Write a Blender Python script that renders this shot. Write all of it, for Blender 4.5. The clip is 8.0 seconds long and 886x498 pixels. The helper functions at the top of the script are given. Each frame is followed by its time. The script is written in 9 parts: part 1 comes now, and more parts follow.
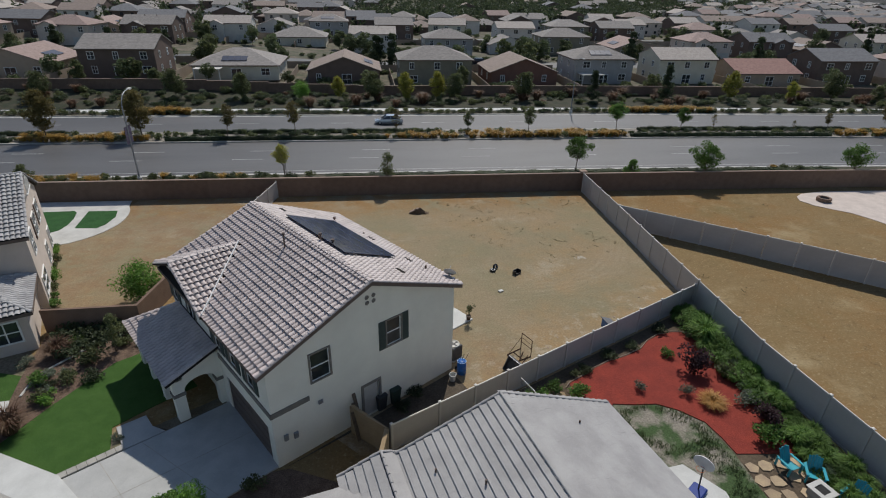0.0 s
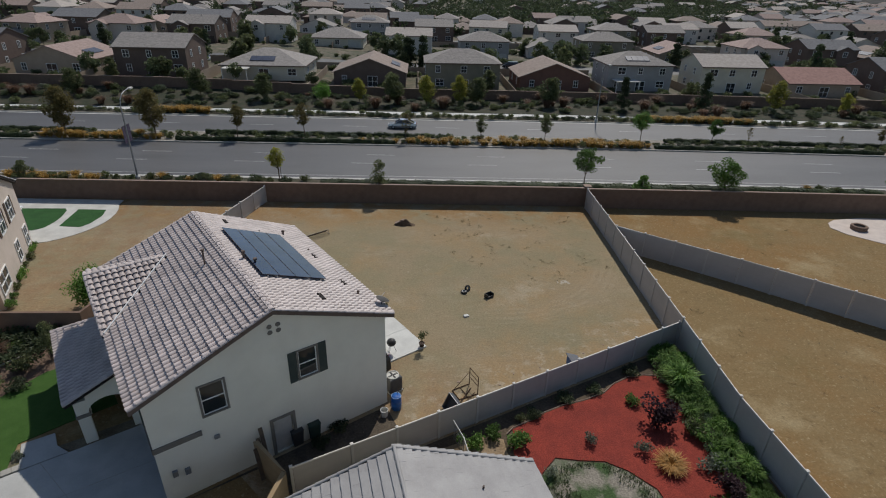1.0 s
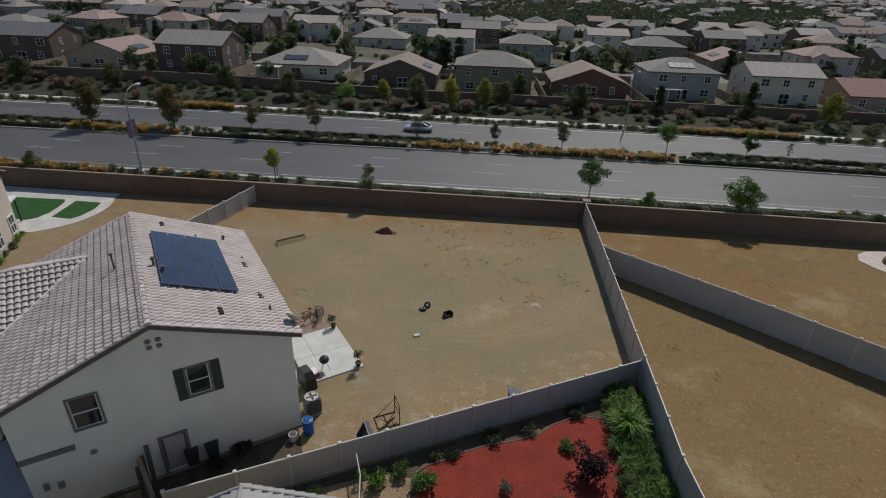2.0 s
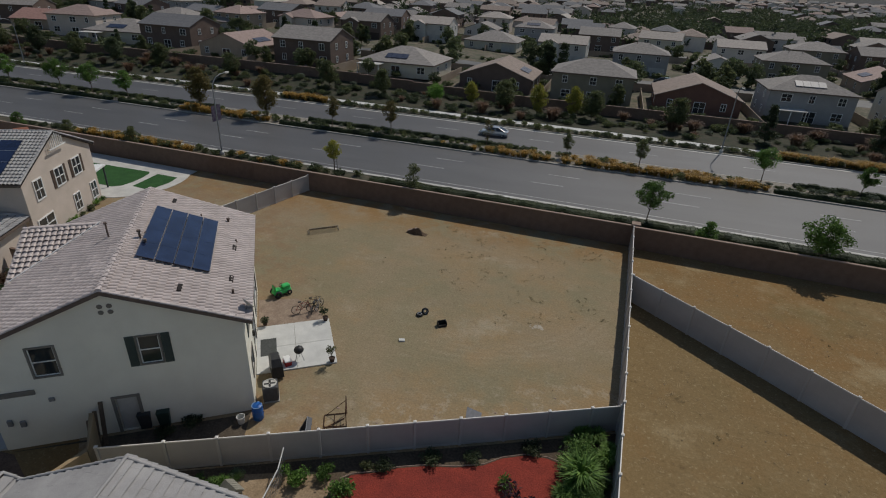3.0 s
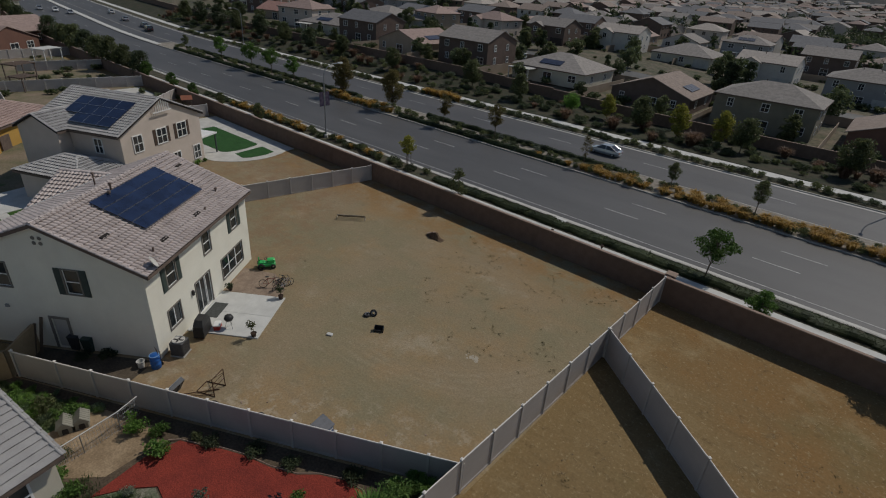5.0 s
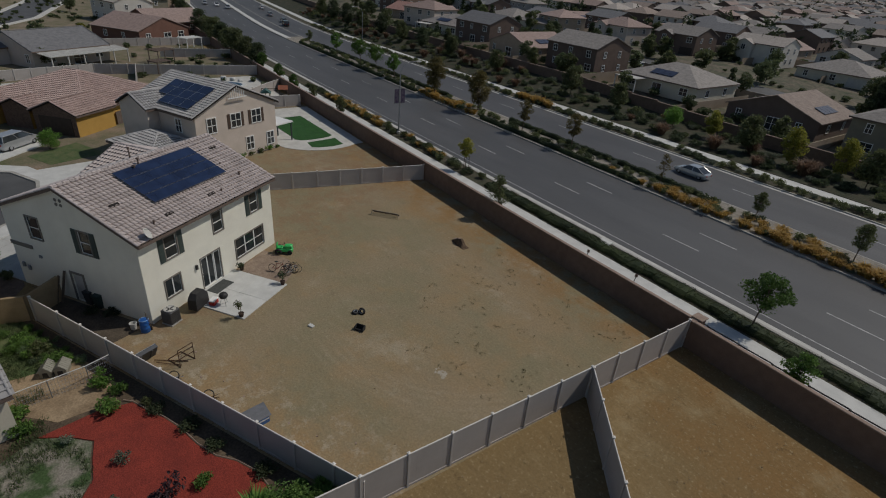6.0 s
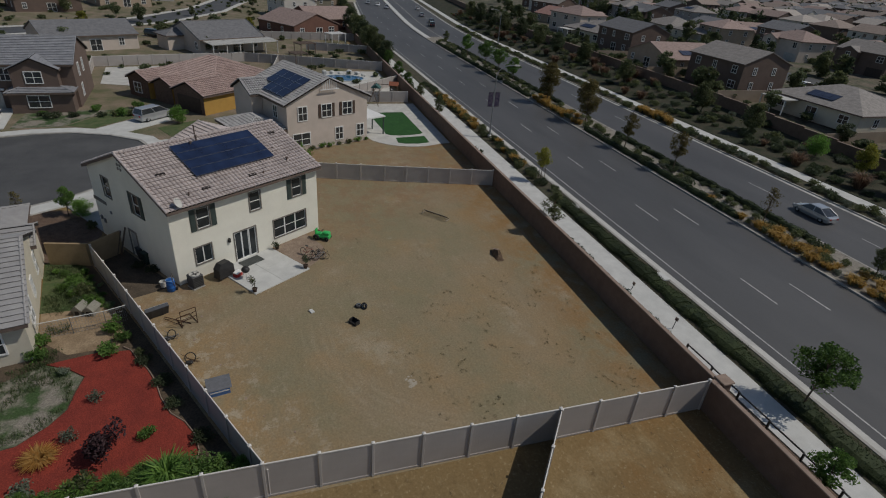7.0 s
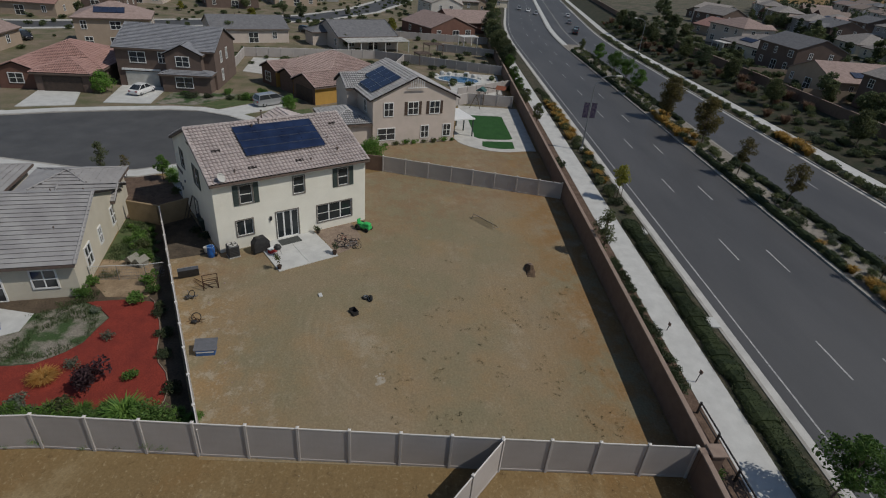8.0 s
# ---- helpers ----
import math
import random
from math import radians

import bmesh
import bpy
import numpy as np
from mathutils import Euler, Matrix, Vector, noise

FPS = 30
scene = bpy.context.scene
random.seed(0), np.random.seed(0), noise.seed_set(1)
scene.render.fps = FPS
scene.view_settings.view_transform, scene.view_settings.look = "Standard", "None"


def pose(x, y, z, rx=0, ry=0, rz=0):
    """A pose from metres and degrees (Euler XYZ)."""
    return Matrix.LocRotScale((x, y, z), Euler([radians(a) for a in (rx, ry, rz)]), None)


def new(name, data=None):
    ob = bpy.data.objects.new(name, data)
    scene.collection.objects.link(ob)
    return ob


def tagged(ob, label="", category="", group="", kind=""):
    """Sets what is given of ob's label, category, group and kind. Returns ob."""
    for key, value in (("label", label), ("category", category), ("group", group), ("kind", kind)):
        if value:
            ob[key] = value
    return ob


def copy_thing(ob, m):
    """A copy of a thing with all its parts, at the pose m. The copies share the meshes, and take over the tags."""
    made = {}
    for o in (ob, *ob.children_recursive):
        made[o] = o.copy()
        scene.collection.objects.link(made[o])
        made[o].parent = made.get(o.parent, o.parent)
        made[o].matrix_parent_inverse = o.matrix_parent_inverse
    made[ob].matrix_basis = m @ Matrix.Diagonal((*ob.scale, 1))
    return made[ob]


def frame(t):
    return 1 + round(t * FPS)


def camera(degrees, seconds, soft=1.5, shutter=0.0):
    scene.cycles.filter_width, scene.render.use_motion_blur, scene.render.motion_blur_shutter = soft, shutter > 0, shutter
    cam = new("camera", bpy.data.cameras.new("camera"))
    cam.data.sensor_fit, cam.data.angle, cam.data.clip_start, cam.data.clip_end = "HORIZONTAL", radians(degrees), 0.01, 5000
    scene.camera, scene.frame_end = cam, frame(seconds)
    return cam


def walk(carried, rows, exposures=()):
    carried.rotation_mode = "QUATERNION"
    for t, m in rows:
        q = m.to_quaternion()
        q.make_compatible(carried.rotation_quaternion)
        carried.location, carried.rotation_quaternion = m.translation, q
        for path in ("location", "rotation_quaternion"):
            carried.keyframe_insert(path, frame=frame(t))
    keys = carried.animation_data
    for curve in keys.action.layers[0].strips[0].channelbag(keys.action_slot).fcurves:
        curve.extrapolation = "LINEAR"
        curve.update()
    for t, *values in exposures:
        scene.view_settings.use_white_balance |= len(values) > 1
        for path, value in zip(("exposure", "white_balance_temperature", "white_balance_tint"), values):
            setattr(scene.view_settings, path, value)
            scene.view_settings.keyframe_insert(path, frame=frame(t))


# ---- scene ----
cam = camera(79.4, 8.0, soft=1.1)
METRES, EYE, TILT, LEAN, TURN = 64.5, 21.8, -0.14, 0.88, -9.0
ROWS = [
    (0.0, 0.0, 0.0, 0.0, 1.0, -26.56, -2.0),
    (0.5, 0.0451, 0.0256, 0.0016, 3.58, -26.58, -2.08),
    (1.0, 0.0915, 0.0538, 0.0025, 6.56, -26.6, -2.2),
    (2.5, 0.2419, 0.1369, 0.0052, 18.65, -26.76, -2.91),
    (3.0, 0.295, 0.1657, 0.006, 26.43, -27.06, -3.4),
    (3.5, 0.3475, 0.2006, 0.0084, 32.05, -27.3, -3.58),
    (4.0, 0.3954, 0.2407, 0.0113, 37.1, -27.52, -3.77),
    (4.5, 0.4381, 0.2861, 0.0133, 42.92, -27.8, -4.02),
    (6.0, 0.5287, 0.4604, 0.0182, 63.67, -28.91, -4.52),
    (6.5, 0.5459, 0.5274, 0.0201, 71.73, -29.39, -4.57),
    (7.0, 0.5548, 0.5972, 0.0231, 80.47, -29.84, -4.56),
    (7.5, 0.5558, 0.6659, 0.0251, 89.63, -30.29, -4.54),
    (8.0, 0.5477, 0.7333, 0.026, 97.12, -30.54, -4.37),
]
walk(cam, [(t, pose(0, 0, EYE, TILT, LEAN, TURN) @ pose(METRES * x, METRES * y, METRES * z, 90 + pitch, roll, yaw)) for t, x, y, z, yaw, pitch, roll in ROWS],
     exposures=[(0.0, -0.34, 6600, 10), (1.0, -0.49, 6650, 10), (2.5, -0.73, 6750, 10), (3.5, -0.92, 6800, 10), (4.5, -1.06, 6800, 10), (6.5, -1.11, 6750, 10), (8.0, -0.94, 6650, 10)])

# ---- world, sun, exposure ----
SUN_DIR = Vector((0.25, 0.78, 1.0)).normalized()
world = bpy.data.worlds.new("sky")
scene.world = world
world.use_nodes = True
wn = world.node_tree.nodes
sky = wn.new("ShaderNodeTexSky")
sky.sky_type = "NISHITA"
sky.sun_disc = False
sky.sun_elevation = math.asin(SUN_DIR.z)
sky.sun_rotation = math.atan2(SUN_DIR.x, SUN_DIR.y)
sky.altitude = 400
sky.air_density, sky.dust_density = 1.0, 0.5
wn["Background"].inputs["Strength"].default_value = 0.11
world.node_tree.links.new(sky.outputs["Color"], wn["Background"].inputs["Color"])
sun_data = bpy.data.lights.new("sun", "SUN")
sun_data.energy, sun_data.angle, sun_data.color = 4.3, radians(0.53), (1.0, 0.965, 0.91)
sun_ob = new("sun", sun_data)
sun_ob.matrix_world = SUN_DIR.to_track_quat("Z", "Y").to_matrix().to_4x4()

# ---- materials ----
MATS = {}


def mat(name, c1, c2=None, scale=2.0, rough=0.85, bump=0.0, bscale=30.0, metal=0.0, fine=0.12, rnd=0.0, spec=0.3, bands=None, coat=0.0, stretch=None, lo=0.36, hi=0.66):
    """A procedural surface: two colours mixed by broad noise, a finer grain, relief and an optional shift per object."""
    if name in MATS:
        return MATS[name]
    c2 = c2 or tuple(v * 0.82 for v in c1)
    m = bpy.data.materials.new(name)
    m.use_nodes = True
    n, l = m.node_tree.nodes, m.node_tree.links
    b = n["Principled BSDF"]
    tc = n.new("ShaderNodeTexCoord")
    src = tc.outputs["Object"]
    if stretch:
        mp = n.new("ShaderNodeMapping")
        mp.inputs["Scale"].default_value = stretch
        l.new(src, mp.inputs["Vector"])
        src = mp.outputs["Vector"]
    nz = n.new("ShaderNodeTexNoise")
    nz.inputs["Scale"].default_value, nz.inputs["Detail"].default_value, nz.inputs["Roughness"].default_value = scale, 5, 0.6
    l.new(src, nz.inputs["Vector"])
    rp = n.new("ShaderNodeValToRGB")
    rp.color_ramp.elements[0].position, rp.color_ramp.elements[1].position = lo, hi
    rp.color_ramp.elements[0].color, rp.color_ramp.elements[1].color = (*c1, 1), (*c2, 1)
    l.new(nz.outputs["Fac"], rp.inputs["Fac"])
    fz = n.new("ShaderNodeTexNoise")
    fz.inputs["Scale"].default_value, fz.inputs["Detail"].default_value = bscale, 4
    l.new(src, fz.inputs["Vector"])
    mr = n.new("ShaderNodeMapRange")
    mr.inputs["From Min"].default_value, mr.inputs["From Max"].default_value = 0.25, 0.75
    mr.inputs["To Min"].default_value, mr.inputs["To Max"].default_value = 1 - fine, 1 + fine
    l.new(fz.outputs["Fac"], mr.inputs["Value"])
    mx = n.new("ShaderNodeVectorMath")
    mx.operation = "SCALE"
    l.new(rp.outputs["Color"], mx.inputs[0])
    l.new(mr.outputs["Result"], mx.inputs["Scale"])
    out = mx.outputs["Vector"]
    if rnd:
        oi = n.new("ShaderNodeObjectInfo")
        rr = n.new("ShaderNodeMapRange")
        rr.inputs["To Min"].default_value, rr.inputs["To Max"].default_value = 1 - rnd, 1 + rnd
        l.new(oi.outputs["Random"], rr.inputs["Value"])
        m2 = n.new("ShaderNodeVectorMath")
        m2.operation = "SCALE"
        l.new(out, m2.inputs[0])
        l.new(rr.outputs["Result"], m2.inputs["Scale"])
        out = m2.outputs["Vector"]
    if bands:
        wv = n.new("ShaderNodeTexWave")
        wv.bands_direction = bands[0]
        wv.inputs["Scale"].default_value, wv.inputs["Distortion"].default_value = bands[1], 0.15
        wv.wave_profile = "SAW"
        l.new(tc.outputs["Object"], wv.inputs["Vector"])
        wr = n.new("ShaderNodeMapRange")
        wr.inputs["To Min"].default_value, wr.inputs["To Max"].default_value = 1.0 - bands[2], 1.0 + bands[2] * 0.5
        l.new(wv.outputs["Fac"], wr.inputs["Value"])
        m3 = n.new("ShaderNodeVectorMath")
        m3.operation = "SCALE"
        l.new(out, m3.inputs[0])
        l.new(wr.outputs["Result"], m3.inputs["Scale"])
        out = m3.outputs["Vector"]
    l.new(out, b.inputs["Base Color"])
    b.inputs["Roughness"].default_value, b.inputs["Metallic"].default_value = rough, metal
    b.inputs["Specular IOR Level"].default_value = spec
    b.inputs["Coat Weight"].default_value = coat
    if bump:
        bp = n.new("ShaderNodeBump")
        bp.inputs["Strength"].default_value, bp.inputs["Distance"].default_value = bump, 0.03
        l.new(fz.outputs["Fac"], bp.inputs["Height"])
        l.new(bp.outputs["Normal"], b.inputs["Normal"])
    MATS[name] = m
    return m


def dirt_material(name, tan, pale, orange, dark, green, flecks=0.66, edge=False, lush=(0.54, 0.8)):
    """Bare graded earth: broad stains, pale scuffs, clods and weeds in patches."""
    m = bpy.data.materials.new(name)
    m.use_nodes = True
    n, l = m.node_tree.nodes, m.node_tree.links
    b = n["Principled BSDF"]
    tc = n.new("ShaderNodeTexCoord")

    def nz(scale, detail=6, rough=0.6, off=0.0):
        mp = n.new("ShaderNodeMapping")
        mp.inputs["Location"].default_value = (off, off * 0.7, 0)
        l.new(tc.outputs["Object"], mp.inputs["Vector"])
        t = n.new("ShaderNodeTexNoise")
        t.inputs["Scale"].default_value, t.inputs["Detail"].default_value, t.inputs["Roughness"].default_value = scale, detail, rough
        l.new(mp.outputs["Vector"], t.inputs["Vector"])
        return t.outputs["Fac"]

    def band(fac, lo, hi):
        r = n.new("ShaderNodeMapRange")
        r.interpolation_type = "SMOOTHSTEP"
        r.inputs["From Min"].default_value, r.inputs["From Max"].default_value = lo, hi
        l.new(fac, r.inputs["Value"])
        return r.outputs["Result"]

    def mixc(fac, a, c):
        x = n.new("ShaderNodeMix")
        x.data_type = "RGBA"
        l.new(fac, x.inputs["Factor"])
        if isinstance(a, tuple):
            x.inputs["A"].default_value = (*a, 1)
        else:
            l.new(a, x.inputs["A"])
        x.inputs["B"].default_value = (*c, 1)
        return x.outputs["Result"]

    def scaled(fac, k):
        mu = n.new("ShaderNodeMath")
        mu.operation = "MULTIPLY"
        mu.inputs[1].default_value = k
        l.new(fac, mu.inputs[0])
        return mu.outputs[0]

    c = mixc(band(nz(0.09, 4), 0.42, 0.7), tan, orange)
    c = mixc(band(nz(0.16, 7, 0.7, 31), 0.52, 0.72), c, pale)
    c = mixc(band(nz(0.1, 6, 0.65, 77), *lush), c, green)
    c = mixc(band(nz(1.1, 6, 0.7, 11), 0.55, 0.77), c, dark)
    c = mixc(band(nz(0.45, 7, 0.72, 19), 0.62, 0.85), c, orange)
    if edge:
        # ochre subsoil turned up along the slanting fence
        dt = n.new("ShaderNodeVectorMath")
        dt.operation = "DOT_PRODUCT"
        dt.inputs[1].default_value = (-0.4415, 0.897, 0)
        l.new(tc.outputs["Object"], dt.inputs[0])
        ml = n.new("ShaderNodeMath")
        ml.operation = "MULTIPLY"
        l.new(band(dt.outputs["Value"], 25.0, 18.5), ml.inputs[0])
        l.new(band(nz(0.35, 7, 0.7, 41), 0.38, 0.62), ml.inputs[1])
        c = mixc(ml.outputs[0], c, orange)
        # and patches of darker, browner earth towards the foot of the block wall
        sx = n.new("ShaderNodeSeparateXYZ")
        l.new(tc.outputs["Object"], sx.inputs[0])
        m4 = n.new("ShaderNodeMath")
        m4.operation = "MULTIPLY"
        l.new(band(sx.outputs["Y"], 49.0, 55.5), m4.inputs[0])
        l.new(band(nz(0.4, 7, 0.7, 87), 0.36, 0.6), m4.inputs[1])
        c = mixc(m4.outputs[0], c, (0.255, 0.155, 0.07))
        m5 = n.new("ShaderNodeMath")
        m5.operation = "MULTIPLY"
        l.new(band(dt.outputs["Value"], 24.0, 19.0), m5.inputs[0])
        l.new(band(nz(0.9, 8, 0.75, 63), 0.5, 0.62), m5.inputs[1])
        c = mixc(m5.outputs[0], c, pale)
        # ruts where something was driven round in a wide curve
        dv = n.new("ShaderNodeVectorMath")
        dv.operation = "DISTANCE"
        dv.inputs[1].default_value = (12.5, 46.0, 0)
        l.new(tc.outputs["Object"], dv.inputs[0])
        wob = n.new("ShaderNodeMath")
        wob.operation = "MULTIPLY_ADD"
        wob.inputs[1].default_value = 1.1
        l.new(nz(0.25, 3, 0.5, 67), wob.inputs[0])
        l.new(dv.outputs["Value"], wob.inputs[2])
        ru = n.new("ShaderNodeMath")
        ru.operation = "SINE"
        l.new(scaled(wob.outputs[0], 10.5), ru.inputs[0])

        def both(p, q):
            mu = n.new("ShaderNodeMath")
            mu.operation = "MULTIPLY"
            l.new(p, mu.inputs[0])
            l.new(q, mu.inputs[1])
            return mu.outputs[0]

        ring = both(both(band(dv.outputs["Value"], 9.2, 10.2), band(dv.outputs["Value"], 12.6, 11.2)), both(band(sx.outputs["Y"], 47.0, 41.0), band(sx.outputs["X"], 9.0, 14.5)))
        worn = both(ring, band(nz(0.5, 5, 0.6, 143), 0.36, 0.6))
        c = mixc(scaled(ring, 0.14), c, pale)
        c = mixc(scaled(both(worn, band(ru.outputs[0], 0.2, 0.9)), 0.2), c, dark)
        c = mixc(scaled(both(worn, band(ru.outputs[0], -0.2, -0.9)), 0.16), c, pale)
        # trodden russet earth along the back of the house
        hd = n.new("ShaderNodeVectorMath")
        hd.operation = "DOT_PRODUCT"
        hd.inputs[1].default_value = (0.8274, 0.5616, 0)
        l.new(tc.outputs["Object"], hd.inputs[0])
        c = mixc(scaled(both(band(hd.outputs["Value"], 25.5, 19.5), band(nz(0.55, 7, 0.72, 171), 0.4, 0.62)), 0.7), c, (0.235, 0.15, 0.088))
    # faint streaks where the grader and tyres ran along the yard
    sm = n.new("ShaderNodeMapping")
    sm.inputs["Rotation"].default_value = (0, 0, 0.12)
    sm.inputs["Scale"].default_value = (0.16, 1.5, 1)
    l.new(tc.outputs["Object"], sm.inputs["Vector"])
    st = n.new("ShaderNodeTexNoise")
    st.inputs["Scale"].default_value, st.inputs["Detail"].default_value, st.inputs["Roughness"].default_value, st.inputs["Distortion"].default_value = 1.0, 5, 0.62, 1.2
    l.new(sm.outputs["Vector"], st.inputs["Vector"])
    c = mixc(scaled(band(st.outputs["Fac"], 0.56, 0.78), 0.22), c, pale)
    c = mixc(scaled(band(st.outputs["Fac"], 0.44, 0.26), 0.3), c, dark)
    c = mixc(scaled(band(nz(0.28, 8, 0.74, 121), 0.52, 0.7), 0.5), c, orange)
    c = mixc(band(nz(4.5, 4, 0.6, 53), flecks, flecks + 0.14), c, pale)
    c = mixc(band(nz(2.6, 5, 0.7, 91), 0.6, 0.78), c, dark)
    c = mixc(band(nz(1.7, 6, 0.75, 23), 0.56, 0.8), c, pale)
    fz = nz(7.0, 9, 0.85, 5)
    mr = n.new("ShaderNodeMapRange")
    mr.inputs["From Min"].default_value, mr.inputs["From Max"].default_value = 0.25, 0.75
    mr.inputs["To Min"].default_value, mr.inputs["To Max"].default_value = 0.6, 1.4
    l.new(fz, mr.inputs["Value"])
    sc = n.new("ShaderNodeVectorMath")
    sc.operation = "SCALE"
    l.new(c, sc.inputs[0])
    l.new(mr.outputs["Result"], sc.inputs["Scale"])
    l.new(sc.outputs["Vector"], b.inputs["Base Color"])
    b.inputs["Roughness"].default_value, b.inputs["Specular IOR Level"].default_value = 0.95, 0.1
    bp = n.new("ShaderNodeBump")
    bp.inputs["Strength"].default_value, bp.inputs["Distance"].default_value = 0.35, 0.06
    l.new(fz, bp.inputs["Height"])
    l.new(bp.outputs["Normal"], b.inputs["Normal"])
    MATS[name] = m
    return m


def leaf_material(name, c1, c2, scale=1.5):
    """Leaves: colour varies from clump to clump and a little light passes through."""
    m = bpy.data.materials.new(name)
    m.use_nodes = True
    n, l = m.node_tree.nodes, m.node_tree.links
    b = n["Principled BSDF"]
    ge = n.new("ShaderNodeNewGeometry")
    oi = n.new("ShaderNodeObjectInfo")
    tc = n.new("ShaderNodeTexCoord")
    t = n.new("ShaderNodeTexNoise")
    t.inputs["Scale"].default_value = scale
    l.new(tc.outputs["Object"], t.inputs["Vector"])
    ad = n.new("ShaderNodeMath")
    ad.operation = "ADD"
    l.new(ge.outputs["Random Per Island"], ad.inputs[0])
    l.new(t.outputs["Fac"], ad.inputs[1])
    hf = n.new("ShaderNodeMath")
    hf.operation = "MULTIPLY"
    hf.inputs[1].default_value = 0.5
    l.new(ad.outputs[0], hf.inputs[0])
    rp = n.new("ShaderNodeValToRGB")
    rp.color_ramp.elements[0].position, rp.color_ramp.elements[1].position = 0.25, 0.75
    rp.color_ramp.elements[0].color, rp.color_ramp.elements[1].color = (*c1, 1), (*c2, 1)
    l.new(hf.outputs[0], rp.inputs["Fac"])
    rr = n.new("ShaderNodeMapRange")
    rr.inputs["To Min"].default_value, rr.inputs["To Max"].default_value = 0.75, 1.25
    l.new(oi.outputs["Random"], rr.inputs["Value"])
    sc = n.new("ShaderNodeVectorMath")
    sc.operation = "SCALE"
    l.new(rp.outputs["Color"], sc.inputs[0])
    l.new(rr.outputs["Result"], sc.inputs["Scale"])
    l.new(sc.outputs["Vector"], b.inputs["Base Color"])
    b.inputs["Roughness"].default_value, b.inputs["Specular IOR Level"].default_value = 0.6, 0.3
    tr = n.new("ShaderNodeBsdfTranslucent")
    l.new(sc.outputs["Vector"], tr.inputs["Color"])
    ms = n.new("ShaderNodeMixShader")
    ms.inputs["Fac"].default_value = 0.42
    l.new(b.outputs["BSDF"], ms.inputs[1])
    l.new(tr.outputs["BSDF"], ms.inputs[2])
    l.new(ms.outputs["Shader"], n["Material Output"].inputs["Surface"])
    MATS[name] = m
    return m


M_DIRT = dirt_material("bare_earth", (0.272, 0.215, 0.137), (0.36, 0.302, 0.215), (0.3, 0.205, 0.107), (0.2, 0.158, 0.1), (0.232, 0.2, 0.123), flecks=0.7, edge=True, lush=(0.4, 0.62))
M_LOT = dirt_material("weedy_earth", (0.215, 0.15, 0.073), (0.31, 0.24, 0.135), (0.23, 0.135, 0.055), (0.11, 0.075, 0.038), (0.17, 0.135, 0.062), flecks=0.56)
M_ASPHALT = mat("asphalt", (0.07, 0.069, 0.069), (0.094, 0.092, 0.091), 0.12, 0.56, 0.2, 40, fine=0.18, spec=0.45, stretch=(0.35, 1.6, 1.0))
M_ASPHALT_S = mat("asphalt_street", (0.07, 0.07, 0.07), (0.1, 0.1, 0.098), 0.3, 0.65, 0.25, 40, fine=0.18, spec=0.4)
M_CONC = mat("concrete", (0.55, 0.54, 0.5), (0.44, 0.43, 0.4), 0.8, 0.85, 0.15, 25, fine=0.08)
M_CONC_W = mat("concrete_pale", (0.58, 0.58, 0.55), (0.49, 0.49, 0.465), 0.9, 0.8, 0.12, 25, fine=0.06)
M_DRIVE = mat("concrete_drive", (0.45, 0.45, 0.43), (0.38, 0.38, 0.365), 0.9, 0.85, 0.12, 25, fine=0.07)
M_KERB = mat("kerb_concrete", (0.42, 0.4, 0.36), (0.3, 0.29, 0.26), 1.2, 0.9, 0.2, 20)
M_PAINT = mat("road_paint", (0.5, 0.5, 0.48), (0.26, 0.26, 0.26), 3.0, 0.8, fine=0.2)
M_BLOCK = mat("brown_block", (0.2, 0.135, 0.1), (0.165, 0.11, 0.082), 1.5, 0.95, 0.5, 22, fine=0.15, rnd=0.08)
M_CAP = mat("block_cap", (0.32, 0.24, 0.19), (0.26, 0.19, 0.15), 2.0, 0.95, 0.3, 22)
M_VINYL = mat("fence_vinyl", (0.44, 0.405, 0.38), (0.39, 0.355, 0.33), 0.7, 0.6, 0.05, 40, fine=0.04, rnd=0.05)
M_POST = mat("fence_post", (0.47, 0.44, 0.415), (0.42, 0.39, 0.365), 0.8, 0.55, 0.03, 40, fine=0.04, rnd=0.05)
M_GROUNDCOVER = mat("groundcover", (0.045, 0.05, 0.03), (0.095, 0.08, 0.055), 0.9, 0.95, 1.0, 6, fine=0.5)
M_BANK = mat("bank_groundcover", (0.026, 0.034, 0.017), (0.06, 0.052, 0.034), 0.5, 0.95, 1.0, 5, fine=0.5)
M_VINYL_T = mat("fence_taupe", (0.4, 0.35, 0.31), (0.36, 0.31, 0.28), 0.7, 0.7, 0.05, 40, fine=0.04, rnd=0.05)
M_VINYL_W = mat("fence_white", (0.72, 0.69, 0.64), (0.64, 0.61, 0.56), 0.8, 0.5, 0.03, 40, fine=0.04)
M_STUCCO = mat("stucco_cream", (0.8, 0.775, 0.675), (0.74, 0.715, 0.62), 0.6, 0.95, 0.35, 55, fine=0.06)
M_TRIM = mat("trim_taupe", (0.2, 0.185, 0.16), (0.17, 0.155, 0.135), 2, 0.8, 0.1, 40)
M_SHUT = mat("shutter_green", (0.055, 0.075, 0.068), (0.045, 0.06, 0.055), 4, 0.6, 0.1, 40)
M_WHITE = mat("white_paint", (0.78, 0.78, 0.76), (0.7, 0.7, 0.68), 3, 0.5, 0.04, 40, fine=0.04)
M_GLASS_D = mat("dark_glazing", (0.022, 0.026, 0.03), (0.05, 0.055, 0.06), 0.9, 0.06, spec=0.8, fine=0.05)
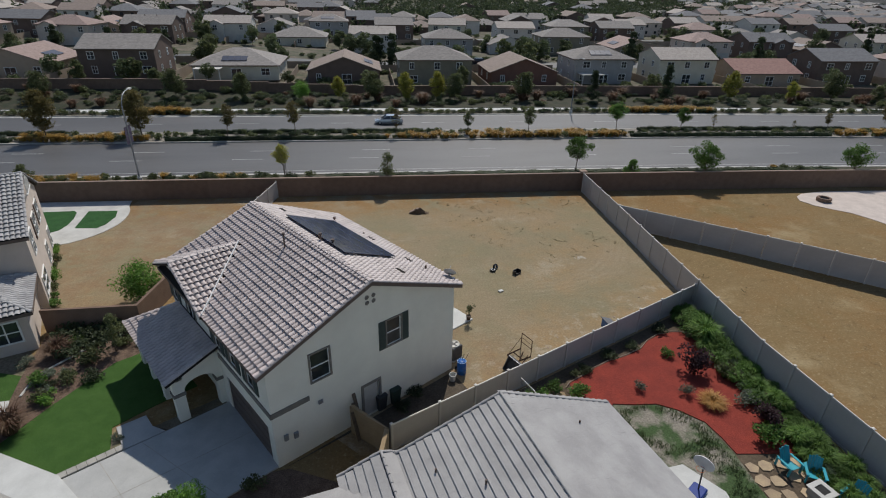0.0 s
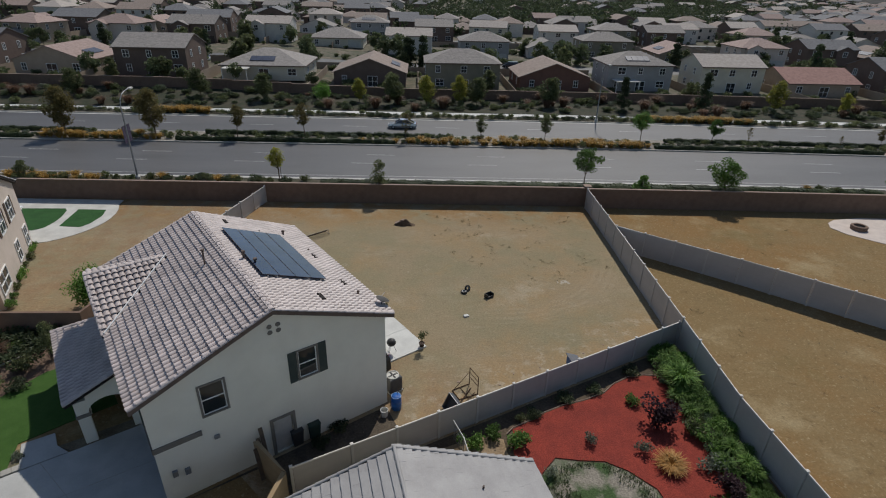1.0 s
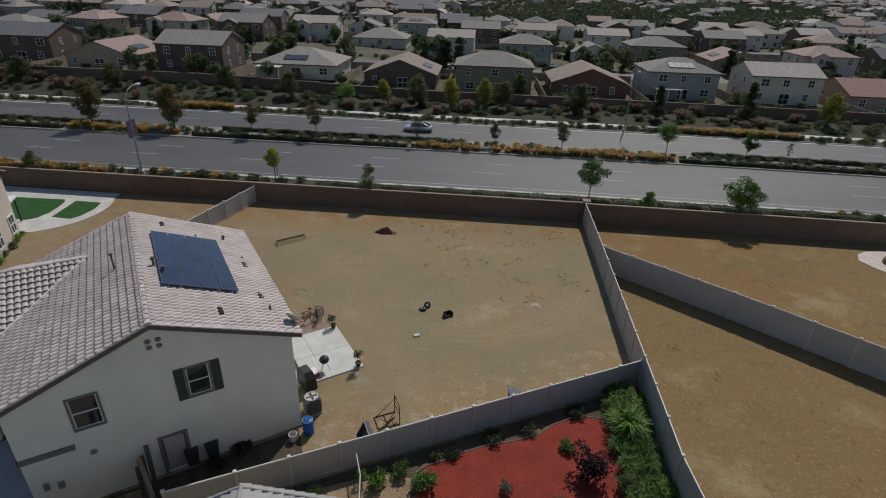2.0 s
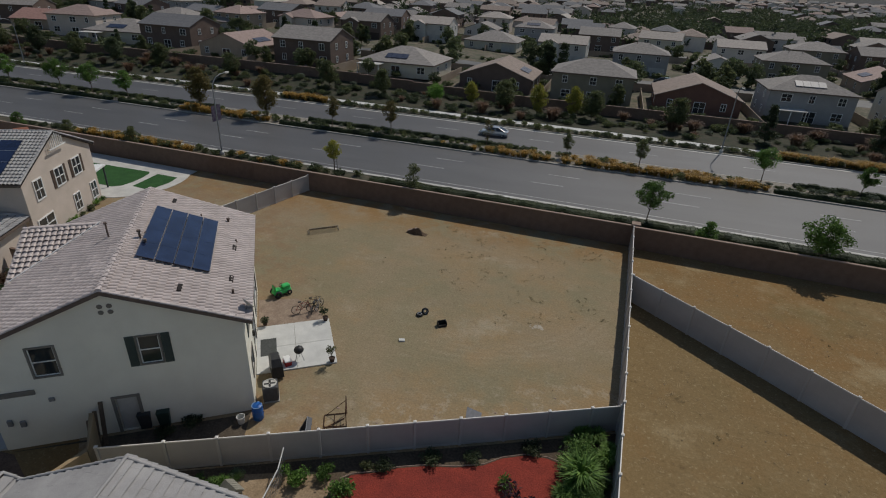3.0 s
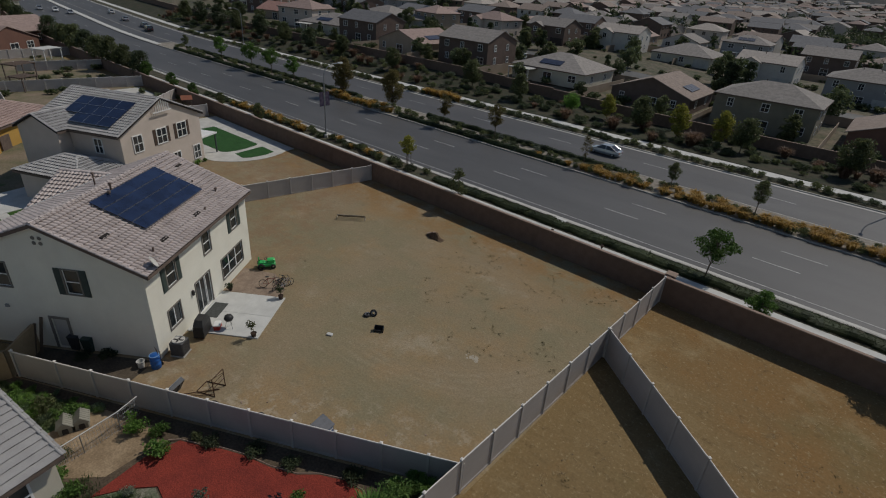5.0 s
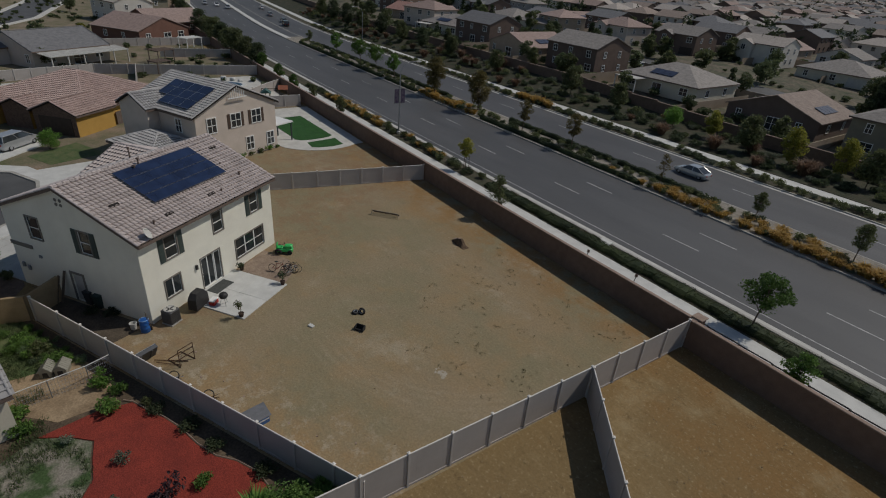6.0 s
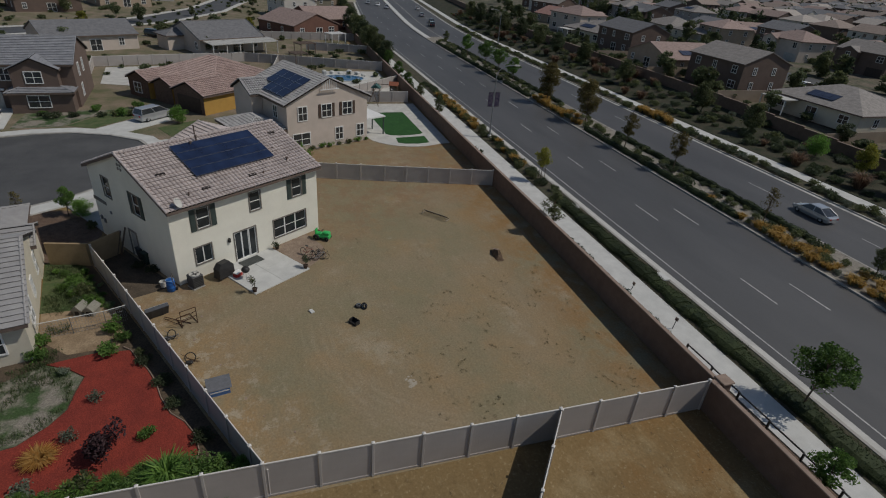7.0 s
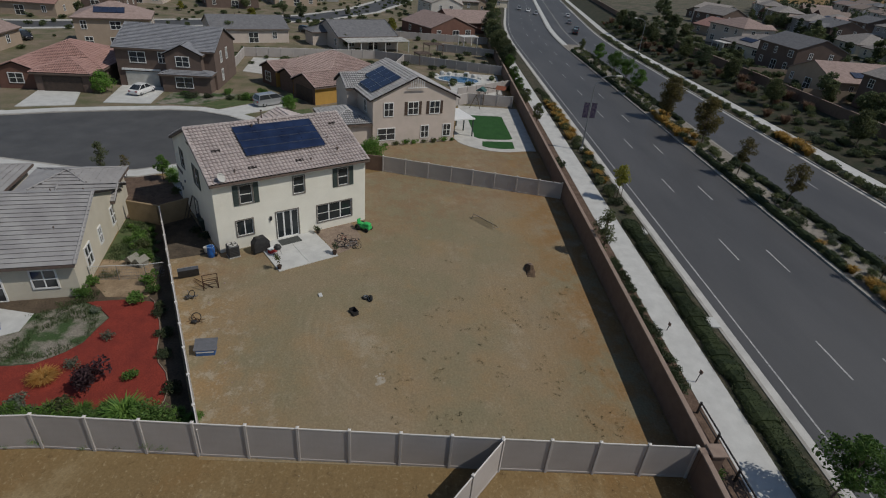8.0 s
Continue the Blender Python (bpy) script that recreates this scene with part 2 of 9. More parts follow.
M_TILE = mat("roof_tile_mauve", (0.56, 0.485, 0.455), (0.42, 0.36, 0.335), 1.3, 0.45, 0.2, 30, rnd=0.18, spec=0.5)
M_TILE_J = mat("roof_tile_mauve_field", (0.56, 0.485, 0.455), (0.42, 0.36, 0.335), 1.3, 0.45, 0.2, 30, spec=0.5)
M_TILE_BED = mat("roof_underlay", (0.03, 0.025, 0.023), None, 3, 0.95)
M_TILE_GREY = mat("roof_tile_grey", (0.37, 0.36, 0.35), (0.29, 0.28, 0.275), 0.8, 0.6, 0.2, 30)
M_FASCIA = mat("fascia_brown", (0.16, 0.12, 0.1), (0.12, 0.09, 0.075), 3, 0.8, 0.1, 30)
M_SOLAR = mat("solar_cell", (0.012, 0.02, 0.05), (0.02, 0.035, 0.085), 0.8, 0.12, spec=0.65, fine=0.1)
M_SOLAR_FAR = mat("solar_cell_matt", (0.02, 0.03, 0.06), (0.035, 0.05, 0.095), 0.8, 0.5, spec=0.3)
M_SEAM = mat("panel_seam", (0.09, 0.1, 0.125), None, 4, 0.6)
M_ALU = mat("aluminium", (0.55, 0.57, 0.6), (0.45, 0.47, 0.5), 4, 0.4, metal=0.8)
M_STEEL = mat("galvanised_steel", (0.3, 0.31, 0.32), (0.24, 0.25, 0.26), 3, 0.5, metal=0.6)
M_BLACK = mat("black_metal", (0.025, 0.025, 0.027), (0.04, 0.038, 0.036), 4, 0.5, 0.1)
M_RUBBER = mat("rubber", (0.022, 0.022, 0.022), (0.035, 0.034, 0.033), 5, 0.85, 0.2)
M_BARK = mat("bark", (0.16, 0.12, 0.085), (0.1, 0.075, 0.055), 8, 0.95, 0.5, 40)
M_TURF = mat("turf", (0.036, 0.09, 0.014), (0.05, 0.11, 0.02), 1.2, 0.95, 0.8, 60, fine=0.3)
L_ESTATE_C = ((0.075, 0.1, 0.045), (0.165, 0.195, 0.095))
M_PINK_NEAR = mat("roof_tile_dusty_pink", (0.52, 0.39, 0.345), (0.4, 0.295, 0.26), 1.2, 0.6, 0.2, 30)
M_RED_NEAR = mat("roof_tile_dusty_red", (0.46, 0.285, 0.245), (0.35, 0.21, 0.18), 1.2, 0.6, 0.2, 30)
M_SLATE_NEAR = mat("roof_tile_blue_grey", (0.3, 0.305, 0.32), (0.22, 0.225, 0.24), 1.2, 0.55, 0.2, 30)
M_LAWN_DRY = mat("patchy_lawn", (0.24, 0.215, 0.175), (0.05, 0.085, 0.03), 0.42, 0.95, 0.7, 12, fine=0.4, lo=0.44, hi=0.56)
M_MULCH = mat("red_mulch", (0.25, 0.04, 0.026), (0.185, 0.031, 0.022), 0.9, 0.95, 0.8, 16, fine=0.45)
M_BARKMULCH = mat("brown_mulch", (0.1, 0.066, 0.047), (0.16, 0.11, 0.08), 2.0, 0.95, 1.0, 16, fine=0.4)
M_PLANTER = mat("planting_soil", (0.13, 0.105, 0.07), (0.2, 0.165, 0.115), 0.8, 0.95, 0.9, 12, fine=0.4)
M_GRAVEL = mat("gravel", (0.3, 0.275, 0.235), (0.19, 0.17, 0.14), 2.5, 0.95, 1.0, 14, fine=0.4)
L_OLIVE = leaf_material("leaf_olive", (0.075, 0.092, 0.04), (0.165, 0.185, 0.08))
L_GREEN = leaf_material("leaf_green", (0.06, 0.125, 0.026), (0.15, 0.26, 0.06))
L_BRIGHT = leaf_material("leaf_bright", (0.085, 0.18, 0.03), (0.2, 0.36, 0.07))
L_DARK = leaf_material("leaf_dark", (0.042, 0.06, 0.03), (0.1, 0.125, 0.062))
L_RUST = leaf_material("leaf_rust", (0.095, 0.085, 0.032), (0.21, 0.168, 0.06))
L_YELLOW = leaf_material("leaf_yellow", (0.174, 0.189, 0.029), (0.377, 0.348, 0.072))
L_PURPLE = leaf_material("leaf_purple", (0.043, 0.023, 0.026), (0.116, 0.065, 0.072))
L_GREY = leaf_material("leaf_grey", (0.13, 0.16, 0.11), (0.24, 0.27, 0.2))
L_STRAW = leaf_material("blade_straw", (0.34, 0.2, 0.045), (0.55, 0.37, 0.11))
L_DRYRED = leaf_material("blade_dry_red", (0.12, 0.06, 0.04), (0.25, 0.17, 0.11))


# ---- mesh tools ----
class Geo:
    """Vertices and faces of one mesh."""

    def __init__(self):
        self.v, self.f = [], []

    def add(self, pts, faces):
        k = len(self.v)
        self.v.extend(tuple(p) for p in pts)
        self.f.extend(tuple(i + k for i in f) for f in faces)
        return self

    def box(self, x0, y0, z0, x1, y1, z1, m=None):
        pts = [(x0, y0, z0), (x1, y0, z0), (x1, y1, z0), (x0, y1, z0), (x0, y0, z1), (x1, y0, z1), (x1, y1, z1), (x0, y1, z1)]
        if m is not None:
            pts = [m @ Vector(p) for p in pts]
        return self.add(pts, [(3, 2, 1, 0), (4, 5, 6, 7), (0, 1, 5, 4), (1, 2, 6, 5), (2, 3, 7, 6), (3, 0, 4, 7)])

    def bbox(self, x0, y0, z0, x1, y1, z1, b=0.02, m=None):
        """A box whose upright and top edges are chamfered."""
        pts, faces = [], []
        for z, i in ((z0, 0), (z1 - b, 0), (z1, b)):
            a, c, d, e = x0 + i, x1 - i, y0 + i, y1 - i
            pts += [(a + b, d, z), (c - b, d, z), (c, d + b, z), (c, e - b, z), (c - b, e, z), (a + b, e, z), (a, e - b, z), (a, d + b, z)]
        for r in (0, 8):
            for i in range(8):
                j = (i + 1) % 8
                faces.append((r + i, r + j, r + 8 + j, r + 8 + i))
        faces += [tuple(range(7, -1, -1)), tuple(range(16, 24))]
        if m is not None:
            pts = [m @ Vector(p) for p in pts]
        return self.add(pts, faces)

    def prism(self, poly, z0, z1):
        k = len(poly)
        area = sum(poly[i][0] * poly[(i + 1) % k][1] - poly[(i + 1) % k][0] * poly[i][1] for i in range(k))
        if area < 0:
            poly = poly[::-1]
        pts = [(x, y, z0) for x, y in poly] + [(x, y, z1) for x, y in poly]
        fs = [tuple(range(k - 1, -1, -1)), tuple(range(k, 2 * k))]
        fs += [(i, (i + 1) % k, k + (i + 1) % k, k + i) for i in range(k)]
        return self.add(pts, fs)

    def slab(self, pts3, n, t):
        """A flat polygon in space, thickened by t against its normal n."""
        k = len(pts3)
        a = [Vector(p) for p in pts3]
        b = [p - Vector(n) * t for p in a]
        return self.add(a + b, [tuple(range(k)), tuple(range(2 * k - 1, k - 1, -1))] + [(k + i, k + (i + 1) % k, (i + 1) % k, i) for i in range(k)])

    def tube(self, p0, p1, r0, r1=None, k=8, cap=True):
        r1 = r0 if r1 is None else r1
        p0, p1 = Vector(p0), Vector(p1)
        q = (p1 - p0).to_track_quat("Z", "Y")
        pts = [p0 + q @ Vector((r0 * math.cos(6.28319 * i / k), r0 * math.sin(6.28319 * i / k), 0)) for i in range(k)]
        pts += [p1 + q @ Vector((r1 * math.cos(6.28319 * i / k), r1 * math.sin(6.28319 * i / k), 0)) for i in range(k)]
        fs = [(i, (i + 1) % k, k + (i + 1) % k, k + i) for i in range(k)]
        if cap:
            fs += [tuple(range(k - 1, -1, -1)), tuple(range(k, 2 * k))]
        return self.add(pts, fs)

    def path(self, pts, r, k=6):
        for a, b in zip(pts, pts[1:]):
            self.tube(a, b, r, r, k)
        return self

    def lathe(self, prof, k=16, m=None):
        """Turned about z: prof is (radius, height) from bottom to top."""
        pts, fs = [], []
        for r, z in prof:
            pts += [Vector((r * math.cos(6.28319 * i / k), r * math.sin(6.28319 * i / k), z)) for i in range(k)]
        for j in range(len(prof) - 1):
            fs += [(j * k + i, j * k + (i + 1) % k, (j + 1) * k + (i + 1) % k, (j + 1) * k + i) for i in range(k)]
        fs += [tuple(range(k - 1, -1, -1)), tuple(range((len(prof) - 1) * k, len(prof) * k))]
        if m is not None:
            pts = [m @ p for p in pts]
        return self.add(pts, fs)

    def ring(self, R, r, m=None, k=18, j=8):
        pts, fs = [], []
        for a in range(k):
            for b in range(j):
                A, B = 6.28319 * a / k, 6.28319 * b / j
                pts.append(Vector(((R + r * math.cos(B)) * math.cos(A), (R + r * math.cos(B)) * math.sin(A), r * math.sin(B))))
                fs.append((a * j + b, (a + 1) % k * j + b, (a + 1) % k * j + (b + 1) % j, a * j + (b + 1) % j))
        if m is not None:
            pts = [m @ p for p in pts]
        return self.add(pts, fs)

    def weld(self):
        """Joins vertices that coincide."""
        idx, keep, new_i = {}, [], []
        for p in self.v:
            k = (round(p[0], 4), round(p[1], 4), round(p[2], 4))
            if k not in idx:
                idx[k] = len(keep)
                keep.append(p)
            new_i.append(idx[k])
        self.v = keep
        self.f = [tuple(new_i[i] for i in f) for f in self.f]
        return self

    def mesh(self, name, smooth=False):
        me = bpy.data.meshes.new(name)
        me.from_pydata(self.v, [], self.f)
        if smooth:
            me.polygons.foreach_set("use_smooth", [True] * len(me.polygons))
        me.update()
        return me


def part(name, g, material, parent=None, label="", m=None, smooth=False):
    """One mesh object of its own under a thing or a part; g is a Geo or a mesh to share."""
    me = g.mesh(name, smooth) if isinstance(g, Geo) else g
    if not me.materials:
        me.materials.append(material)
    ob = new(name, me)
    if parent is not None:
        ob.parent = parent
    if m is not None:
        ob.matrix_basis = m
    return tagged(ob, label)


def thing(name, label, category, group="", m=None, kind=""):
    ob = new(name)
    ob.empty_display_size = 0.3
    if m is not None:
        ob.matrix_basis = m
    return tagged(ob, label, category, group, kind)


def single(name, g, material, label, category, group="", m=None, kind="", smooth=False):
    ob = part(name, g, material, None, label, m, smooth)
    return tagged(ob, label, category, group, kind)


def setting(name, g, material, label, category="ground"):
    return single(name, g, material, label, category, kind="structure")


def smoothstep(a, b, x):
    x = min(1, max(0, (x - a) / (b - a)))
    return x * x * (3 - 2 * x)


# ---- ground, road, walls ----
def bend(x):
    """How far the avenue's lines swing towards +y along its length."""
    tilt = 0.028 * (5.0 - x)
    if x < -170:
        return tilt + 3.4 + 0.114 * (-170 - x)
    if x < -110:
        return tilt + 0.00095 * (x + 110) ** 2
    return tilt - (x - 20) ** 2 / 2800 if x > 20 else tilt


def pad(x):
    """How far the far estate stands above the avenue."""
    return 2.2 * smoothstep(6.0, -46.0, x) if x > -46 else 2.2


def ribbon(y0, y1, z0, z1, xa=-330, xb=260, step=6.0, wave=0.0, lift=0.0):
    """A band along the avenue between the lines y0 and y1."""
    n = max(2, int((xb - xa) / step))
    pts, fs = [], []
    for i in range(n + 1):
        x = xa + (xb - xa) * i / n
        w = wave * math.sin(x * 0.9) * math.sin(x * 0.37 + 1)
        a, b = y0 + bend(x), y1 + bend(x) + w
        pts += [(x, a, z0), (x, b, z0), (x, b, z1 + lift * pad(x)), (x, a, z1)]
        if i:
            k = 4 * i
            fs += [(k - 4 + j, k - 4 + (j + 1) % 4, k + (j + 1) % 4, k + j)[::-1] for j in range(4)]
    fs += [(0, 1, 2, 3), (4 * n + 3, 4 * n + 2, 4 * n + 1, 4 * n)]
    return Geo().add(pts, fs)


gg = Geo()
for i in range(24):
    for j in range(24):
        gg.add([(-2400 + 200 * i, -2400 + 200 * j, 0), (-2200 + 200 * i, -2400 + 200 * j, 0), (-2200 + 200 * i, -2200 + 200 * j, 0), (-2400 + 200 * i, -2200 + 200 * j, 0)], [(0, 1, 2, 3)])
ground = setting("ground", gg, M_LOT, "bare orange-brown earth with dry weeds", "ground")
yard = [(24.3, 31.5), (24.7, 56.4), (-10.2, 57.4), (-13.2, 45.4), (-15.2, 38.2), (-9, 28), (-3, 22), (-1, 20), (0.5, 19.9)]
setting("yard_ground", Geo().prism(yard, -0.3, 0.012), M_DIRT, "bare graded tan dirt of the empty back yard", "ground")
yard_b = [(-10.4, 57.4), (-13.4, 45.4), (-15.4, 38.2), (-16, 34.4), (-23, 34), (-29.5, 48), (-27, 52), (-25, 55), (-24.5, 57.8)]
setting("side_yard_ground", Geo().prism(yard_b, -0.3, 0.012), M_DIRT, "bare sandy dirt beside the beige house", "ground")

setting("road_south", ribbon(64.7, 79.75, -0.3, 0.02), M_ASPHALT, "grey asphalt carriageway with worn lane dashes", "road")
setting("road_north", ribbon(85.5, 96.9, -0.3, 0.02), M_ASPHALT, "grey asphalt carriageway beyond the planted median", "road")
setting("gutter_south", ribbon(64.5, 65.2, -0.3, 0.03), M_CONC, "pale concrete gutter along the road edge", "gutter")
setting("gutter_far", ribbon(96.35, 96.92, -0.3, 0.03), M_CONC, "pale concrete gutter on the far road edge", "gutter")
for nm, y0, y1 in (("kerb_south", 64.25, 64.5), ("kerb_median_south", 79.72, 79.95), ("kerb_median_north", 85.35, 85.58), ("kerb_far", 96.9, 97.15)):
    setting(nm, ribbon(y0, y1, -0.3, 0.17), M_KERB, "worn concrete kerb beside the asphalt", "kerb")
setting("pavement_south", ribbon(59.55, 61.85, -0.3, 0.14, -120, 260), M_CONC_W, "wide pale concrete pavement beside the block wall", "pavement")
setting("pavement_far", ribbon(99.9, 102.2, -0.3, 0.14), M_CONC_W, "pale concrete pavement on the far side of the avenue", "pavement")
setting("planting_wall_strip", ribbon(57.3, 59.6, -0.3, 0.12), M_BARKMULCH, "narrow mulched strip at the foot of the block wall", "planting strip")
setting("planting_kerb_strip", ribbon(61.8, 64.3, -0.3, 0.12), M_GROUNDCOVER, "soil planting strip between pavement and kerb", "planting strip")
setting("planting_median", ribbon(79.9, 85.4, -0.3, 0.15), M_GRAVEL, "gravel and soil median with low shrubs", "median")
setting("planting_far_strip", ribbon(97.1, 99.95, -0.3, 0.12), M_GROUNDCOVER, "soil strip with shrubs by the far kerb", "planting strip")
setting("planting_far_bank", ribbon(102.15, 114.6, -0.3, 0.2, lift=0.6), M_BANK, "dark planted bank below the far boundary wall", "planting strip")
# turn pocket, where the median narrows to a strip of concrete
setting("median_concrete", ribbon(80.1, 81.6, -0.3, 0.17, -330, -122), M_CONC_W, "narrow bare concrete median strip", "median")
setting("turn_lane", ribbon(79.6, 85.7, -0.3, 0.16, -330, -124), M_ASPHALT, "asphalt turn lanes beside the concrete strip", "road")

marks = thing("road_markings", "worn white lane dashes and edge lines on asphalt", "road marking", kind="structure")
part("edge_line", ribbon(66.05, 66.17, 0.0, 0.026), M_PAINT, marks)
for yy, x0 in ((71.25, -2.4), (75.1, -0.7), (91.2, -6.0)):
    for k in range(-18, 15):
        xa = x0 + 15.4 * k
        part("lane_dash", ribbon(yy - 0.07, yy + 0.07, 0.0, 0.026, xa, xa + 4.0, 4.0), M_PAINT, marks)


def block_wall(name, y, h, x0, x1, label, cap=M_CAP, lift=0.0):
    """A block boundary wall along the avenue: panels, capping and pilasters."""
    w = thing(name, label, "wall", kind="structure")
    n = int(round((x1 - x0) / 6.0))
    d = (x1 - x0) / n
    for i in range(n):
        xa, xb = x0 + i * d, x0 + (i + 1) * d
        ya, yb = y + bend(xa), y + bend(xb)
        ang = math.atan2(yb - ya, xb - xa)
        L = math.hypot(xb - xa, yb - ya)
        m = Matrix.Translation((xa, ya, lift * pad((xa + xb) / 2))) @ Matrix.Rotation(ang, 4, "Z")
        part("wall_panel", Geo().box(0.0, -0.1, -0.3 - 2.2 * lift, L + 0.002, 0.1, h), M_BLOCK, w, m=m)
        part("capping", Geo().bbox(0.0, -0.15, h, L + 0.002, 0.15, h + 0.07, 0.015), cap, w, m=m)
    return w


wall_s = block_wall("wall_south", 57.2, 2.1, -330, 24.9, "brown concrete block boundary wall with a pale capping")
wall_e = block_wall("wall_east", 56.8, 2.15, 25.0, 180, "brown concrete block wall behind the bare lots")
part("wall_panel", Geo().box(24.75, 56.1, -0.3, 25.02, 57.0, 2.15), M_BLOCK, wall_e, "short return of the block wall")
part("capping", Geo().bbox(24.68, 56.05, 2.15, 25.06, 57.0, 2.22, 0.015), M_CAP, wall_e)
part("pilaster", Geo().bbox(24.6, 56.55, -0.3, 25.25, 57.2, 2.25, 0.03), M_BLOCK, wall_s, "square block pier at the corner")
part("pilaster_cap", Geo().bbox(24.52, 56.47, 2.25, 25.33, 57.28, 2.34, 0.02), M_CAP, wall_s)
block_wall("wall_far", 114.6, 2.1, -330, 250, "dark brown block wall below the far houses", lift=0.6)


def fence(pts, h, label, wood=False, base=0.0):
    """A solid panel fence with capped posts and rails, panel by panel."""
    f = thing("fence", label, "fence", "panel fences of the back yards")
    mp, mw = (M_VINYL_T, M_VINYL_T) if wood else (M_VINYL, M_VINYL_W)
    for (xa, ya), (xb, yb) in zip(pts, pts[1:]):
        L = math.hypot(xb - xa, yb - ya)
        n = max(1, round(L / 2.5))
        d = L / n
        ang = math.atan2(yb - ya, xb - xa)
        for i in range(n + 1):
            if i == n and (xb, yb) != pts[-1]:
                continue
            m = Matrix.Translation((xa + (xb - xa) * i / n, ya + (yb - ya) * i / n, base)) @ Matrix.Rotation(ang, 4, "Z")
            p = part("post", POST[h], M_VINYL_T if wood else M_POST, f, m=m)
            part("post_cap", CAPM, mw, p, m=Matrix.Translation((0, 0, h + 0.06)))
            if i < n:
                m2 = m @ Matrix.Diagonal((d / 2.44, 1, 1, 1))
                part("panel", PANEL[h], mp, f, m=m2)
                part("top_rail", TRAIL[h], mw, f, m=m2)
                part("bottom_rail", BRAIL, mp, f, m=m2)
    return f


POST, PANEL, TRAIL = {}, {}, {}
for hh in (1.8, 2.1, 2.25):
    POST[hh] = Geo().bbox(-0.065, -0.075, -0.3, 0.065, 0.075, hh + 0.06, 0.01).mesh("post")
    prof = []
    for k in range(12):
        a = 0.07 + k * 0.1917
        prof += [(a, 0.0105), (a + 0.004, 0.012), (a + 0.184, 0.012), (a + 0.188, 0.0105)]
    PANEL[hh] = Geo().prism([(a, -y) for a, y in prof] + [(a, y) for a, y in reversed(prof)], 0.1, hh - 0.05).mesh("panel")
    TRAIL[hh] = Geo().bbox(0.05, -0.028, hh - 0.05, 2.39, 0.028, hh + 0.02, 0.008).mesh("top_rail")
BRAIL = Geo().bbox(0.05, -0.04, 0.03, 2.39, 0.04, 0.15, 0.01).mesh("bottom_rail")
CAPM = Geo().add([(-0.08, -0.08, 0), (0.08, -0.08, 0), (0.08, 0.08, 0), (-0.08, 0.08, 0), (-0.08, -0.08, 0.03), (0.08, -0.08, 0.03), (0.08, 0.08, 0.03), (-0.08, 0.08, 0.03), (0, 0, 0.07)],
                 [(3, 2, 1, 0), (0, 1, 5, 4), (1, 2, 6, 5), (2, 3, 7, 6), (3, 0, 4, 7), (4, 5, 8), (5, 6, 8), (6, 7, 8), (7, 4, 8)]).mesh("post_cap")

fence([(24.05, 31.4), (24.5, 46.3), (24.72, 56.0)], 2.25, "pale grey vinyl fence with white post caps beside bare lots")
fence([(24.05, 31.4), (23.8, 23.9), (24.5, 14.0), (25.2, 2.0)], 2.25, "pale grey vinyl fence beside the red mulch garden")
fence([(24.0, 31.6), (22.5, 30.85), (3.23, 21.41), (0.6, 20.12)], 1.8, "pale vinyl fence between two back yards")
fence([(24.6, 46.3), (32.7, 39.7), (40.4, 33.0), (47.3, 27.0)], 2.25, "pale vinyl fence running slantwise between bare lots")
fence([(-10.0, 57.35), (-12.95, 45.6), (-15.0, 38.0)], 1.8, "taupe vinyl fence beside the sandy side yard", True)


# ---- building tools ----
def wall_face(g, o, e, nrm, L, h0, h1, t, holes):
    """An upright wall from o along e, its outer face towards nrm, with openings (a0, a1, z0, z1) right through it."""
    o, e, nrm = Vector(o), Vector(e), Vector(nrm)
    us = sorted({0.0, L, *[v for q in holes for v in q[:2]]})
    zs = sorted({h0, h1, *[v for q in holes for v in q[2:]]})
    back = -nrm * t
    for a, b in zip(us, us[1:]):
        for c, d in zip(zs, zs[1:]):
            mx, mz = (a + b) / 2, (c + d) / 2
            if any(q[0] < mx < q[1] and q[2] < mz < q[3] for q in holes):
                continue
            p = [o + e * a + Vector((0, 0, c)), o + e * b + Vector((0, 0, c)), o + e * b + Vector((0, 0, d)), o + e * a + Vector((0, 0, d))]
            flip = e.cross(Vector((0, 0, 1))).dot(nrm) < 0
            fs = [(0, 1, 2, 3), (7, 6, 5, 4)]
            if flip:
                fs = [f[::-1] for f in fs]
            g.add(p + [q + back for q in p], fs)
    for a0, a1, z0, z1 in holes:
        c = [o + e * a0 + Vector((0, 0, z0)), o + e * a1 + Vector((0, 0, z0)), o + e * a1 + Vector((0, 0, z1)), o + e * a0 + Vector((0, 0, z1))]
        c += [q + back for q in c]
        g.add(c, [(0, 1, 5, 4), (1, 2, 6, 5), (2, 3, 7, 6), (3, 0, 4, 7)])
    ends = [o + Vector((0, 0, h0)), o + e * L + Vector((0, 0, h0)), o + e * L + Vector((0, 0, h1)), o + Vector((0, 0, h1))]
    ends += [q + back for q in ends]
    g.add(ends, [(0, 3, 7, 4), (1, 2, 6, 5), (3, 2, 6, 7), (0, 1, 5, 4)])


def plane_m(o, e, s):
    """Local axes on a roof plane: x along the eave, y up the slope, z out of it."""
    e, s = Vector(e).normalized(), Vector(s).normalized()
    n = e.cross(s)
    return Matrix(((e.x, s.x, n.x, o[0]), (e.y, s.y, n.y, o[1]), (e.z, s.z, n.z, o[2]), (0, 0, 0, 1)))


